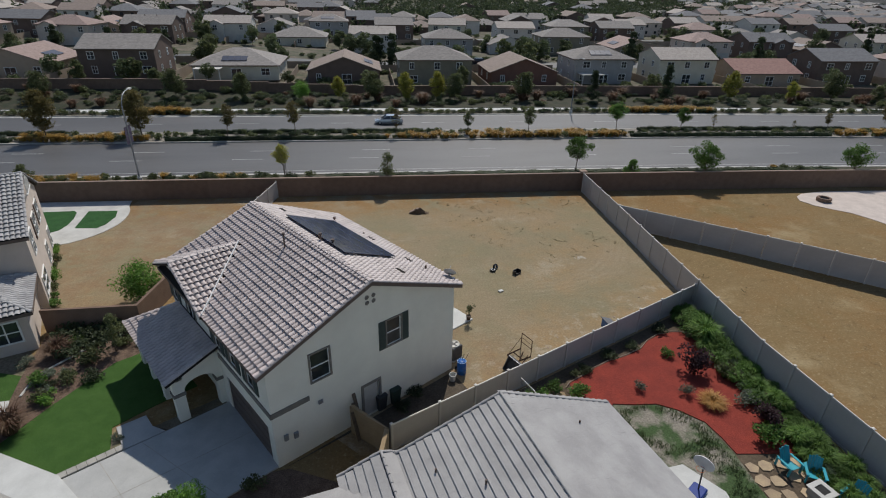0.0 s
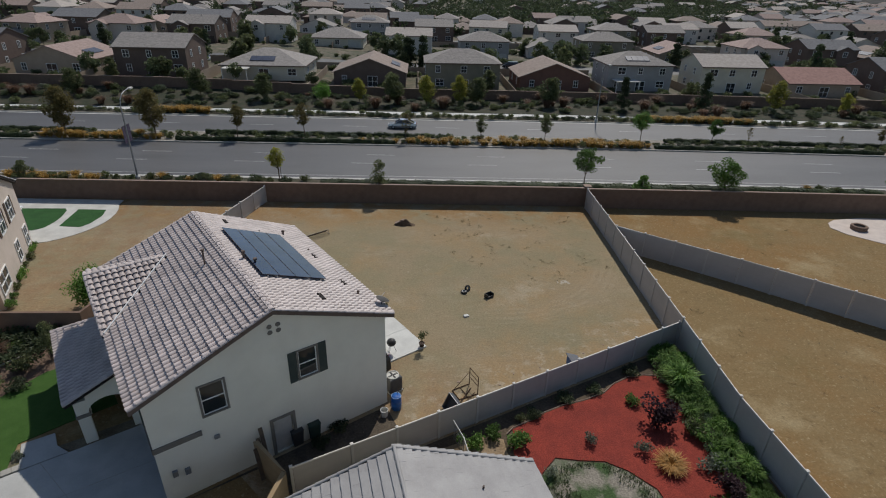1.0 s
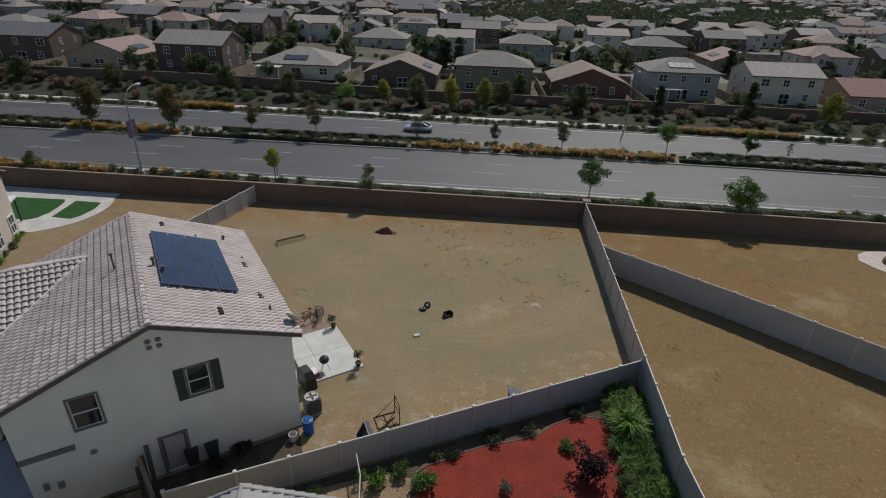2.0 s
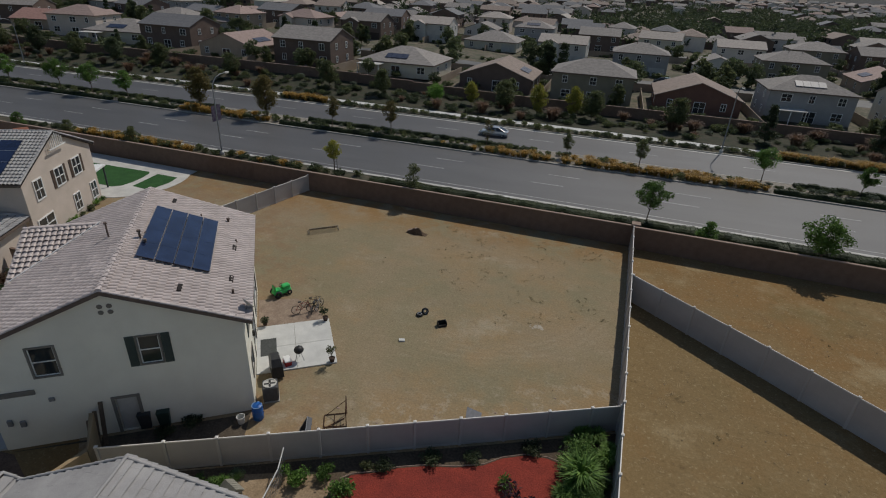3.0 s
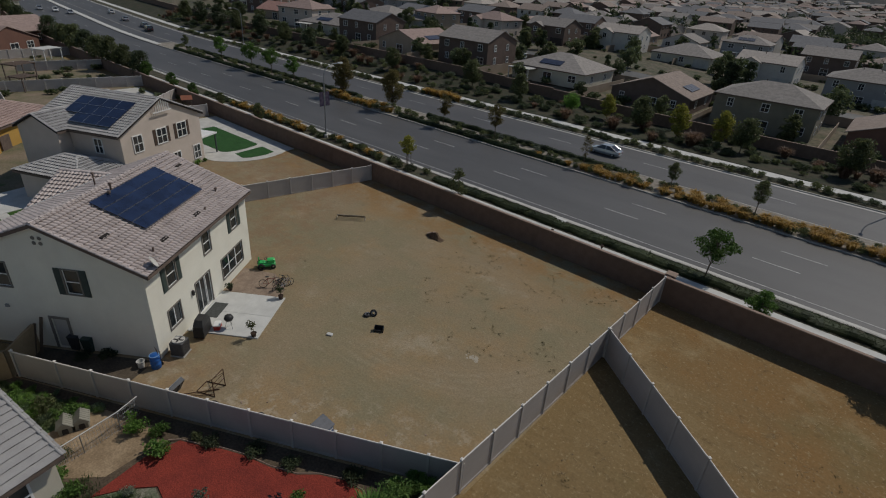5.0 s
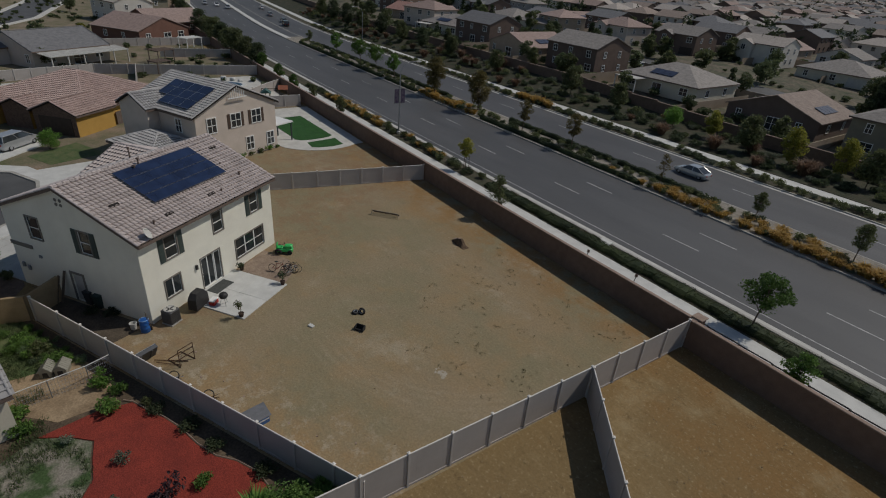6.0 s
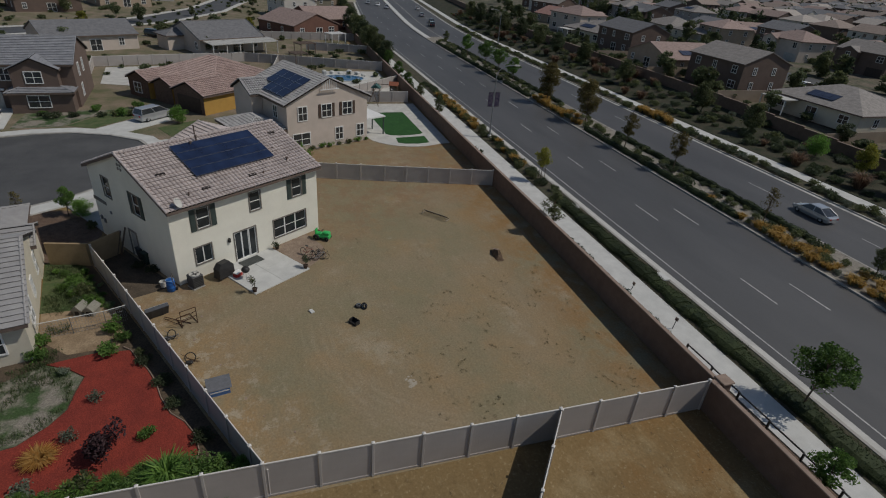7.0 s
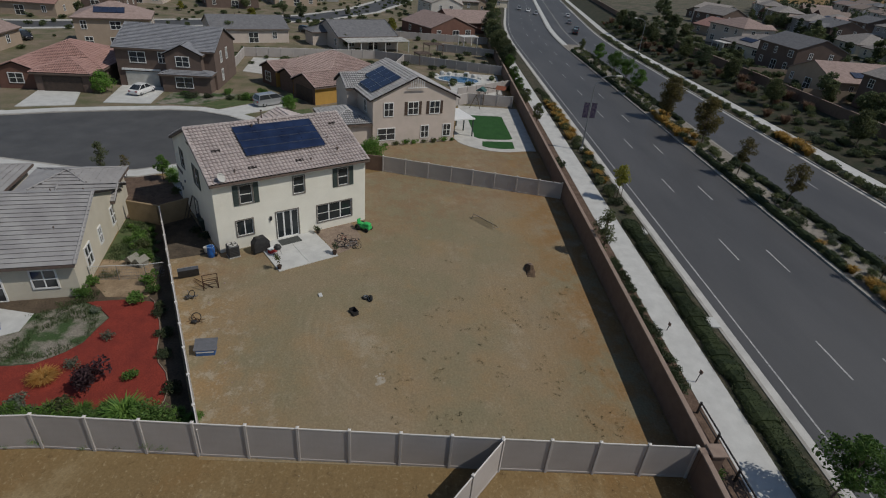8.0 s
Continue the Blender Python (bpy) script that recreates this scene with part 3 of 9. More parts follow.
def inside(poly, x, y):
    c = False
    for (x0, y0), (x1, y1) in zip(poly, poly[1:] + poly[:1]):
        if (y0 > y) != (y1 > y) and x < (x1 - x0) * (y - y0) / (y1 - y0) + x0:
            c = not c
    return c


def barrel_tile(w=0.3, l=0.42):
    """One S-shaped clay tile: a high roll and a shallow pan, thick at its lower edge."""
    g = Geo()
    prof = [(0.0, 0.0), (0.1, 0.0), (0.17, 0.042), (0.36, 0.078), (0.58, 0.088), (0.8, 0.078), (0.96, 0.042), (1.0, 0.0)]
    lo = [(a * w, 0, z * 1.05 + 0.09) for a, z in prof]
    hi = [(a * w, l, z + 0.004) for a, z in prof]
    k = len(prof)
    low = [(a * w, 0.012, z * 0.9 + 0.055) for a, z in prof]
    g.add(lo + hi + low, [(i, i + 1, k + i + 1, k + i) for i in range(k - 1)] + [(2 * k + i, 2 * k + i + 1, i + 1, i) for i in range(k - 1)])
    return g


def flat_tile(w=0.33, l=0.42):
    g = Geo()
    g.add([(0.004, 0, 0.085), (w - 0.004, 0, 0.085), (w - 0.004, l, 0.015), (0.004, l, 0.015), (0.004, 0.03, 0.012), (w - 0.004, 0.03, 0.012)],
          [(0, 1, 2, 3), (4, 5, 1, 0), (0, 3, 4), (1, 5, 2)])
    return g


BARREL, FLAT = barrel_tile(), flat_tile()
rng = random.Random(11)


def tile_cells(poly, w, l):
    xs, ys = [p[0] for p in poly], [p[1] for p in poly]
    b, row = min(ys), 0
    while b < max(ys) - 0.1:
        a = min(xs)
        while a < max(xs) - 0.05:
            if inside(poly, a + w / 2, b + l * 0.45):
                yield a, b, row
            a += w
        b += l
        row += 1


def tile_field(poly, shape, w, l, jitter=0.006):
    """All the tiles of one roof plane, joined."""
    g = Geo()
    for a, b, row in tile_cells(poly, w, l):
        off = (w / 2 if shape is FLAT and row % 2 and a + 1.4 * w < max(p[0] for p in poly) else 0.0)
        dz, db = rng.uniform(0, jitter), rng.uniform(-jitter, jitter)
        g.add([(x + a + off, y + b + db, z + dz) for x, y, z in shape.v], shape.f)
    return g


def ridge_caps(g, p0, p1, r=0.13, step=0.4):
    """Overlapping half-round caps from p0 to p1."""
    p0, p1 = Vector(p0), Vector(p1)
    L = (p1 - p0).length
    if L < 0.2:
        return
    e = (p1 - p0) / L
    side = e.cross(Vector((0, 0, 1))).normalized()
    up = side.cross(e)
    n = max(1, int(L / step))
    for i in range(n):
        pts = []
        for q, rr, lift in ((i * L / n, r * 1.12, 0.035), ((i + 1.12) * L / n, r * 0.94, 0.01)):
            q = min(q, L)
            for k in range(6):
                a = math.pi * k / 5
                pts.append(p0 + e * q + side * rr * math.cos(a) + up * (rr * 0.75 * math.sin(a) + lift))
        g.add(pts, [(k, k + 1, 7 + k, 6 + k) for k in range(5)] + [(5, 4, 3, 2, 1, 0)])


def ridge_tiles(parent, p0, p1, r=0.13, step=0.4):
    """Ridge caps from p0 to p1, every cap a part of its own on one shared mesh."""
    p0, p1 = Vector(p0), Vector(p1)
    L = (p1 - p0).length
    n = max(1, int(L / step))
    key = (round(r, 3), round(L / n, 3))
    if key not in CAP_MESH:
        g = Geo()
        ridge_caps(g, (0, 0, 0), (L / n * 1.1, 0, 0), r, L / n * 1.05)
        CAP_MESH[key] = g.mesh("ridge_tile")
    e = (p1 - p0) / L
    side = Vector((0, 0, 1)).cross(e).normalized()
    up = e.cross(side)
    for i in range(n):
        q = p0 + e * (i * L / n)
        m = Matrix(((e.x, side.x, up.x, q.x), (e.y, side.y, up.y, q.y), (e.z, side.z, up.z, q.z), (0, 0, 0, 1)))
        part("ridge_tile", CAP_MESH[key], M_TILE, parent, m=m)


CAP_MESH = {}


def window(parent, m, w, h, mats, style="single", trim=0.09, shutters=False, sill=False, deep=0.1):
    """A window whose local x runs along the wall, z up, and -y outwards; origin at its lower left corner of the opening."""
    trim_m, frame_m, glass_m = mats
    g = Geo()
    g.box(-trim, -0.05, -trim, 0, 0.02, h + trim).box(w, -0.05, -trim, w + trim, 0.02, h + trim)
    g.box(0, -0.05, h, w, 0.02, h + trim).box(0, -0.05, -trim, w, 0.02, 0)
    win = part("window", g, trim_m, parent, m=m)
    if sill:
        part("sill", Geo().bbox(-trim - 0.05, -0.12, -trim - 0.06, w + trim + 0.05, 0.0, -trim, 0.01), trim_m, win)
    f = Geo()
    b = 0.05
    y0, y1 = 0.03, 0.08
    f.box(0, y0, 0, b, y1, h).box(w - b, y0, 0, w, y1, h).box(b, y0, 0, w - b, y1, b).box(b, y0, h - b, w - b, y1, h)
    cells = []
    if style == "single":
        f.box(b, y0 - 0.01, h / 2 - 0.03, w - b, y1, h / 2 + 0.03)
        cells = [(b, w - b, b, h / 2 - 0.03), (b, w - b, h / 2 + 0.03, h - b)]
    elif style == "slider":
        f.box(w / 2 - 0.04, y0 - 0.01, b, w / 2 + 0.04, y1, h - b)
        cells = [(b, w / 2 - 0.04, b, h - b), (w / 2 + 0.04, w - b, b, h - b)]
    elif style == "triple":
        for k in (1, 2):
            f.box(w * k / 3 - 0.05, y0 - 0.01, b, w * k / 3 + 0.05, y1, h - b)
        for k in range(3):
            a0, a1 = w * k / 3 + 0.05, w * (k + 1) / 3 - 0.05
            f.box(a0, y0, h / 2 - 0.025, a1, y1, h / 2 + 0.025)
            cells += [(a0, a1, b, h / 2 - 0.025), (a0, a1, h / 2 + 0.025, h - b)]
    else:
        cells = [(b, w - b, b, h - b)]
    part("window_frame", f, frame_m, win, "white vinyl sash")
    for a0, a1, z0, z1 in cells:
        part("pane", Geo().box(a0, 0.045, z0, a1, 0.06, z1), glass_m, win)
    if shutters:
        for x0 in (-trim - 0.42, w + trim + 0.02):
            s = Geo().box(x0, -0.045, -trim, x0 + 0.4, 0.0, h + trim)
            for k in range(int(h / 0.12)):
                s.box(x0 + 0.05, -0.06, 0.02 + k * 0.12, x0 + 0.35, -0.044, 0.1 + k * 0.12)
            part("shutter", s, shutters, win, "dark green louvred shutter")
    return win


# ---- the house with the back yard ----
HM = pose(4.66, 26.27, 0, 0, 0, 124.17)
house = thing("house", "two-storey cream stucco house with mauve tile roof and solar panels", "house", m=HM)
HW, HD, EAVE, SL = 13.1, 11.7, 6.0, 0.405
OV = 0.45
RIDGE_V = HD / 2
RIDGE_Z = EAVE + (RIDGE_V + OV) * SL

M_GLASS = mat("window_glass", (0.02, 0.025, 0.028), (0.035, 0.042, 0.045), 1.0, 0.04, spec=0.4, fine=0.02)
gn = M_GLASS.node_tree.nodes["Principled BSDF"]
gn.inputs["Transmission Weight"].default_value = 0.06
WIN_T = (M_TRIM, M_WHITE, M_GLASS)
# openings: (u or v start, width, bottom, height, style, shutters)
BACK = [(2.0, 1.0, 3.92, 1.55, "single", 1), (6.4, 0.95, 3.92, 1.5, "single", 0), (10.45, 0.95, 3.92, 1.55, "single", 1),
        (1.5, 1.3, 1.15, 1.35, "slider", 0), (8.4, 3.3, 0.8, 1.6, "triple", 0)]
SOUTH = [(3.95, 0.95, 4.15, 1.6, "single", 1), (8.4, 1.05, 4.2, 1.6, "single", 0)]
FRONT = [(1.55, 0.75, 3.95, 1.25, "single", 1), (3.6, 0.75, 3.95, 1.25, "single", 1), (5.55, 0.75, 3.95, 1.25, "single", 1), (9.1, 1.3, 3.75, 1.4, "slider", 0), (12.0, 0.8, 3.95, 1.3, "single", 1)]
slider_hole = (4.75, 6.65, 0.08, 2.55)
door_hole = (5.55, 6.55, 0.1, 2.2)
g = Geo()
wall_face(g, (0, 0, 0), (1, 0, 0), (0, -1, 0), HW, -0.2, 6.05, 0.2, [(a, a + w, z, z + h) for a, w, z, h, *_ in BACK] + [slider_hole])
part("wall_back", g.weld(), M_STUCCO, house)
g = Geo()
wall_face(g, (0, 0.2, 0), (0, 1, 0), (-1, 0, 0), HD - 0.4, -0.2, 6.05, 0.2, [(a - 0.2, a + w - 0.2, z, z + h) for a, w, z, h, *_ in SOUTH] + [(door_hole[0] - 0.2, door_hole[1] - 0.2, *door_hole[2:])])
part("wall_south", g.weld(), M_STUCCO, house)
gz = 6.05
for x0 in (0.0, HW - 0.2):
    g = Geo().add([(x0, 0, gz), (x0, HD, gz), (x0, HD / 2, RIDGE_Z - 0.14), (x0 + 0.2, 0, gz), (x0 + 0.2, HD, gz), (x0 + 0.2, HD / 2, RIDGE_Z - 0.14)],
                  [(0, 2, 1), (3, 4, 5), (0, 3, 5, 2), (1, 2, 5, 4), (0, 1, 4, 3)])
    part("gable", g, M_STUCCO, house)
g = Geo()
wall_face(g, (HW, 0.2, 0), (0, 1, 0), (1, 0, 0), HD - 0.4, -0.2, 6.05, 0.2, [])
part("wall_north", g.weld(), M_STUCCO, house)
g = Geo()
wall_face(g, (0, HD, 0), (1, 0, 0), (0, 1, 0), HW, -0.2, 6.05, 0.2, [(a, a + w, z, z + h) for a, w, z, h, *_ in FRONT] + [(0.6, 5.5, 0.02, 2.3), (9.2, 10.2, 0.1, 2.2)])
part("wall_front", g.weld(), M_STUCCO, house)
part("floor_slab", Geo().box(0.2, 0.2, -0.2, HW - 0.2, HD - 0.2, 0.08).box(0.2, 0.2, 2.9, HW - 0.2, HD - 0.2, 3.1), mat("floor_board", (0.3, 0.22, 0.15), (0.22, 0.16, 0.1), 2), house)
part("partition", Geo().box(0.2, 5.0, 0.09, HW - 0.2, 5.1, 2.89).box(0.2, 5.0, 3.11, HW - 0.2, 5.1, 5.95).box(0.2, 0.2, 5.95, HW - 0.2, HD - 0.2, 6.04), M_WHITE, house)
for a, w, z, h, st, sh in BACK:
    window(house, Matrix.Translation((a, 0, z)), w, h, WIN_T, st, shutters=M_SHUT if sh else False)
for a, w, z, h, st, sh in SOUTH:
    window(house, Matrix.Translation((0, a + w, z)) @ Matrix.Rotation(-math.pi / 2, 4, "Z"), w, h, WIN_T, st, shutters=M_SHUT if sh else False)
for a, w, z, h, st, sh in FRONT:
    window(house, Matrix.Translation((a + w, HD, z)) @ Matrix.Rotation(math.pi, 4, "Z"), w, h, WIN_T, st, shutters=M_SHUT if sh else False)
# sliding door to the patio
sd = part("sliding_door", Geo().box(4.66, -0.04, 0.08, 4.75, 0.03, 2.64).box(6.65, -0.04, 0.08, 6.74, 0.03, 2.64).box(4.75, -0.04, 2.55, 6.65, 0.03, 2.64), M_TRIM, house, "three-panel patio sliding door")
for k in range(3):
    x0 = 4.75 + k * 0.6333
    y0 = 0.02 + 0.045 * (k % 2)
    fr = Geo().box(x0, y0, 0.08, x0 + 0.07, y0 + 0.04, 2.55).box(x0 + 0.563, y0, 0.08, x0 + 0.633, y0 + 0.04, 2.55)
    fr.box(x0 + 0.07, y0, 0.08, x0 + 0.563, y0 + 0.04, 0.18).box(x0 + 0.07, y0, 2.47, x0 + 0.563, y0 + 0.04, 2.55)
    part("door_leaf", fr, M_WHITE, sd)
    part("pane", Geo().box(x0 + 0.07, y0 + 0.015, 0.18, x0 + 0.563, y0 + 0.025, 2.47), M_GLASS, sd)
# side door with a wide surround
dr = part("side_door", Geo().box(0.06, 5.6, 0.1, 0.1, 6.5, 2.15), mat("door_paint", (0.5, 0.49, 0.46), None, 2, 0.6), house, "pale painted side door")
part("door_surround", Geo().box(-0.05, 5.4, 0, 0.0, 5.55, 2.35).box(-0.05, 6.55, 0, 0.0, 6.7, 2.35).box(-0.05, 5.55, 2.2, 0.0, 6.55, 2.35), M_TRIM, dr)
part("door_knob", Geo().lathe([(0.02, 0), (0.035, 0.02), (0.03, 0.05)], 8, Matrix.Translation((0.05, 5.7, 1.1)) @ Matrix.Rotation(-math.pi / 2, 4, "Y")), M_STEEL, dr)
part("garage_door", Geo().box(0.6, HD - 0.12, 0.02, 5.5, HD - 0.06, 2.3).box(0.7, HD - 0.06, 0.1, 5.4, HD - 0.045, 0.55).box(0.7, HD - 0.06, 0.65, 5.4, HD - 0.045, 1.1).box(0.7, HD - 0.06, 1.2, 5.4, HD - 0.045, 1.65).box(0.7, HD - 0.06, 1.75, 5.4, HD - 0.045, 2.2), mat("garage_brown", (0.13, 0.1, 0.085), None, 2, 0.6), house, "brown sectional garage door")
part("front_door", Geo().box(9.2, HD - 0.15, 0.1, 10.2, HD - 0.1, 2.2), M_FASCIA, house)
part("belt_course", Geo().box(-0.06, 9.7, 3.22, 0.0, HD + 0.06, 3.5).box(-0.06, HD, 3.22, 6.2, HD + 0.06, 3.5), M_TRIM, house, "taupe moulded band on the stucco")
# gable vent of small openings
for dv, dz in ((-0.2, 0), (0.2, 0), (-0.2, 0.32), (0.2, 0.32)):
    vt = Geo().lathe([(0.11, 0), (0.13, 0.02), (0.11, 0.04)], 8, Matrix.Translation((-0.002, 5.85 + dv, 7.35 + dz)) @ Matrix.Rotation(-math.pi / 2, 4, "Y"))
    part("gable_vent", vt, M_TRIM, house, "small round clay vent")
part("meter_box", Geo().bbox(-0.12, 11.02, 1.55, 0.0, 11.24, 1.9, 0.02), M_STEEL, house)
part("meter_box", Geo().bbox(-0.12, 10.5, 1.4, 0.0, 10.74, 1.75, 0.02), M_STEEL, house)
part("wall_outlet", Geo().bbox(-0.1, 9.0, 2.7, 0.0, 9.25, 2.9, 0.02), M_STEEL, house)
part("wall_lamp", Geo().bbox(-0.02, -0.16, -0.18, 0.16, 0.0, 0.16, 0.03, Matrix.Translation((4.2, 0, 2.2))), M_BLACK, house, "black lantern beside the patio door")

# roof planes: back, front, front gable, porch
cosr = 1 / math.hypot(1, SL)
SLEN = (RIDGE_V + OV) / cosr
U0, U1 = -0.2, HW + 0.2
back_m = plane_m((U0, -OV, EAVE), (1, 0, 0), (0, 1, SL))
front_m = plane_m((U1, HD + OV, EAVE), (-1, 0, 0), (0, -1, SL))
RL = U1 - U0
roof = part("roof", Geo().slab([back_m @ Vector(p) for p in ((0, 0, 0), (RL, 0, 0), (RL, SLEN, 0), (0, SLEN, 0))], back_m.col[2].xyz, 0.12).slab([front_m @ Vector(p) for p in ((0, 0, 0), (RL, 0, 0), (RL, SLEN, 0), (0, SLEN, 0))], front_m.col[2].xyz, 0.12), M_TILE_BED, house)
# front gable
GC, GH, GZ = 10.0, 3.9, EAVE + 3.9 * SL
GV0, GV1 = HD + OV + 0.12, HD + OV - 3.9
gs = plane_m((GC - GH, GV0, EAVE), (0, -1, 0), (1, 0, SL))
gnn = plane_m((GC + GH, GV1 - 3.9, EAVE), (0, 1, 0), (-1, 0, SL))
GS = GH / cosr
gs_poly = [(0, 0), (0.12, 0), (4.02, GS), (0, GS)]
gn_poly = [(3.9 + 3.78, 0), (7.92, 0), (7.92, GS), (3.9, GS)]
part("gable_roof", Geo().slab([gs @ Vector((a, b, 0.02)) for a, b in gs_poly], gs.col[2].xyz, 0.12).slab([gnn @ Vector((a, b, 0.02)) for a, b in gn_poly], gnn.col[2].xyz, 0.12), M_TILE_BED, house)
part("gable", Geo().add([(GC - 3.4, HD + 0.1, 6.0), (GC + 3.1, HD + 0.1, 6.0), (GC + 3.1, HD + 0.1, 6.05), (GC, HD + 0.1, GZ - 0.15), (GC - 3.4, HD + 0.1, 6.05), (GC - 3.4, HD - 0.1, 6.0), (GC + 3.1, HD - 0.1, 6.0), (GC, HD - 0.1, GZ - 0.15)],
                        [(0, 4, 3, 2, 1), (5, 6, 7), (0, 1, 6, 5), (1, 2, 3, 7, 6), (0, 5, 7, 3, 4)]), M_STUCCO, house)
TW, TL = 0.3, 0.385
back_poly = [(0, 0), (RL, 0), (RL, SLEN), (0, SLEN)]
# on the front plane x runs from the north end to the south end
n0, n1 = U1 - (GC + GH), U1 - (GC - GH)
front_poly = [(n1, 0), (RL, 0), (RL, SLEN), (0, SLEN), (0, 0), (max(0.0, n0), 0), ((n0 + n1) / 2, GS)]
TILE_MESH = BARREL.mesh("roof_tile")
TILE_MESH.materials.append(M_TILE)
count = 0
restg = Geo()
for a, b, row in tile_cells(front_poly, TW, TL):
    mm = front_m @ Matrix.Translation((a, b, rng.uniform(0.0, 0.008)))
    if a > RL - 5.2 and count < 300:
        part("roof_tile", TILE_MESH, M_TILE, roof, m=mm)
        count += 1
    else:
        restg.add([mm @ Vector(p) for p in BARREL.v], BARREL.f)
for a, b, row in tile_cells(back_poly, TW, TL):
    mm = back_m @ Matrix.Translation((a, b, rng.uniform(0.0, 0.008)))
    restg.add([mm @ Vector(p) for p in BARREL.v], BARREL.f)
for mtx, poly in ((gs, gs_poly), (gnn, gn_poly)):
    for a, b, row in tile_cells(poly, TW, TL):
        mm = mtx @ Matrix.Translation((a, b, 0.02 + rng.uniform(0.0, 0.008)))
        restg.add([mm @ Vector(p) for p in BARREL.v], BARREL.f)
rt = part("roof_tiles", restg, M_TILE_J, roof)
tagged(rt, kind="stuff")
ridge_tiles(roof, (U0, RIDGE_V, RIDGE_Z + 0.03), (U1, RIDGE_V, RIDGE_Z + 0.03))
ridge_tiles(roof, (GC, GV0, GZ + 0.05), (GC, GV1, GZ + 0.05))
for uu in (U0 + 0.05, U1 - 0.05):
    ridge_tiles(roof, (uu, -OV, EAVE + 0.03), (uu, RIDGE_V, RIDGE_Z + 0.03), 0.1)
    ridge_tiles(roof, (uu, HD + OV, EAVE + 0.03), (uu, RIDGE_V, RIDGE_Z + 0.03), 0.1)
ridge_tiles(roof, (GC - GH, GV0 - 0.05, EAVE + 0.05), (GC, GV0 - 0.05, GZ + 0.05), 0.1)
ridge_tiles(roof, (GC + GH - 0.3, GV0 - 0.05, EAVE + 0.12), (GC, GV0 - 0.05, GZ + 0.05), 0.1)
vz0, vz1 = Vector((GC - GH, HD + OV, EAVE + 0.06)), Vector((GC, HD + OV - 3.9, GZ + 0.06))
part("valley_flashing", Geo().slab([vz0 + Vector((-0.022, -0.022, 0.17)), vz0 + Vector((0.022, 0.022, 0.17)), vz1 + Vector((0.022, 0.022, 0.17)), vz1 + Vector((-0.022, -0.022, 0.17))], (0, 0, 1), 0.14), M_WHITE, roof, "white metal valley flashing")
for v0, v1 in ((-OV - 0.03, -OV), (HD + OV, HD + OV + 0.03)):
    part("fascia", Geo().box(U0, v0, EAVE - 0.17, U1, v1, EAVE + 0.02), M_FASCIA, roof, "brown timber fascia")
for v0, v1 in ((-OV, 0.0), (HD, HD + OV)):
    part("soffit", Geo().box(U0, v0, EAVE - 0.03, U1, v1, EAVE - 0.01), M_FASCIA, roof)
for uu in (U0 - 0.03, U1):
    for va in (-OV, HD + OV):
        za, vb, zb = EAVE, RIDGE_V, RIDGE_Z
        part("fascia", Geo().add([(uu, va, za - 0.18), (uu, vb, zb - 0.18), (uu, vb, zb + 0.03), (uu, va, za + 0.03), (uu + 0.03, va, za - 0.18), (uu + 0.03, vb, zb - 0.18), (uu + 0.03, vb, zb + 0.03), (uu + 0.03, va, za + 0.03)],
                                 [(0, 1, 2, 3), (7, 6, 5, 4), (0, 4, 5, 1), (2, 6, 7, 3), (0, 3, 7, 4), (1, 5, 6, 2)]), M_FASCIA, roof)


def roof_pipe(mtx, a, b, h=0.35, r=0.05, cap=False):
    o = mtx @ Vector((a, b, 0.03))
    gp = Geo().tube(o, o + Vector((0, 0, h)), r, r, 8).tube(o - Vector((0, 0, 0.02)), o + Vector((0, 0, 0.06)), r * 2.6, r * 1.3, 8)
    if cap:
        gp.tube(o + Vector((0, 0, h)), o + Vector((0, 0, h + 0.1)), r * 2, r * 1.6, 8)
    part("roof_vent", gp, M_FASCIA, roof)


for a, b, h, c in ((5.2, 5.7, 0.4, 1), (5.9, 6.1, 0.5, 1), (6.4, 5.9, 0.3, 0), (11.0, 3.4, 0.2, 0), (11.2, 1.7, 0.25, 1), (2.2, 1.0, 0.3, 0), (8.5, 1.1, 0.2, 0)):
    roof_pipe(back_m, a, b, h, 0.06, c)
roof_pipe(front_m, RL - 6.8, 5.6, 0.9, 0.05, 1)
for mtx, a, b in ((back_m, 1.6, 3.6), (back_m, 3.6, 1.2), (back_m, 12.2, 5.2), (back_m, 7.5, 1.2)):
    part("roof_vent", Geo().bbox(-0.35, -0.12, 0.05, 0.35, 0.12, 0.17, 0.03, mtx @ Matrix.Translation((a, b, 0))), M_TILE_BED, roof)
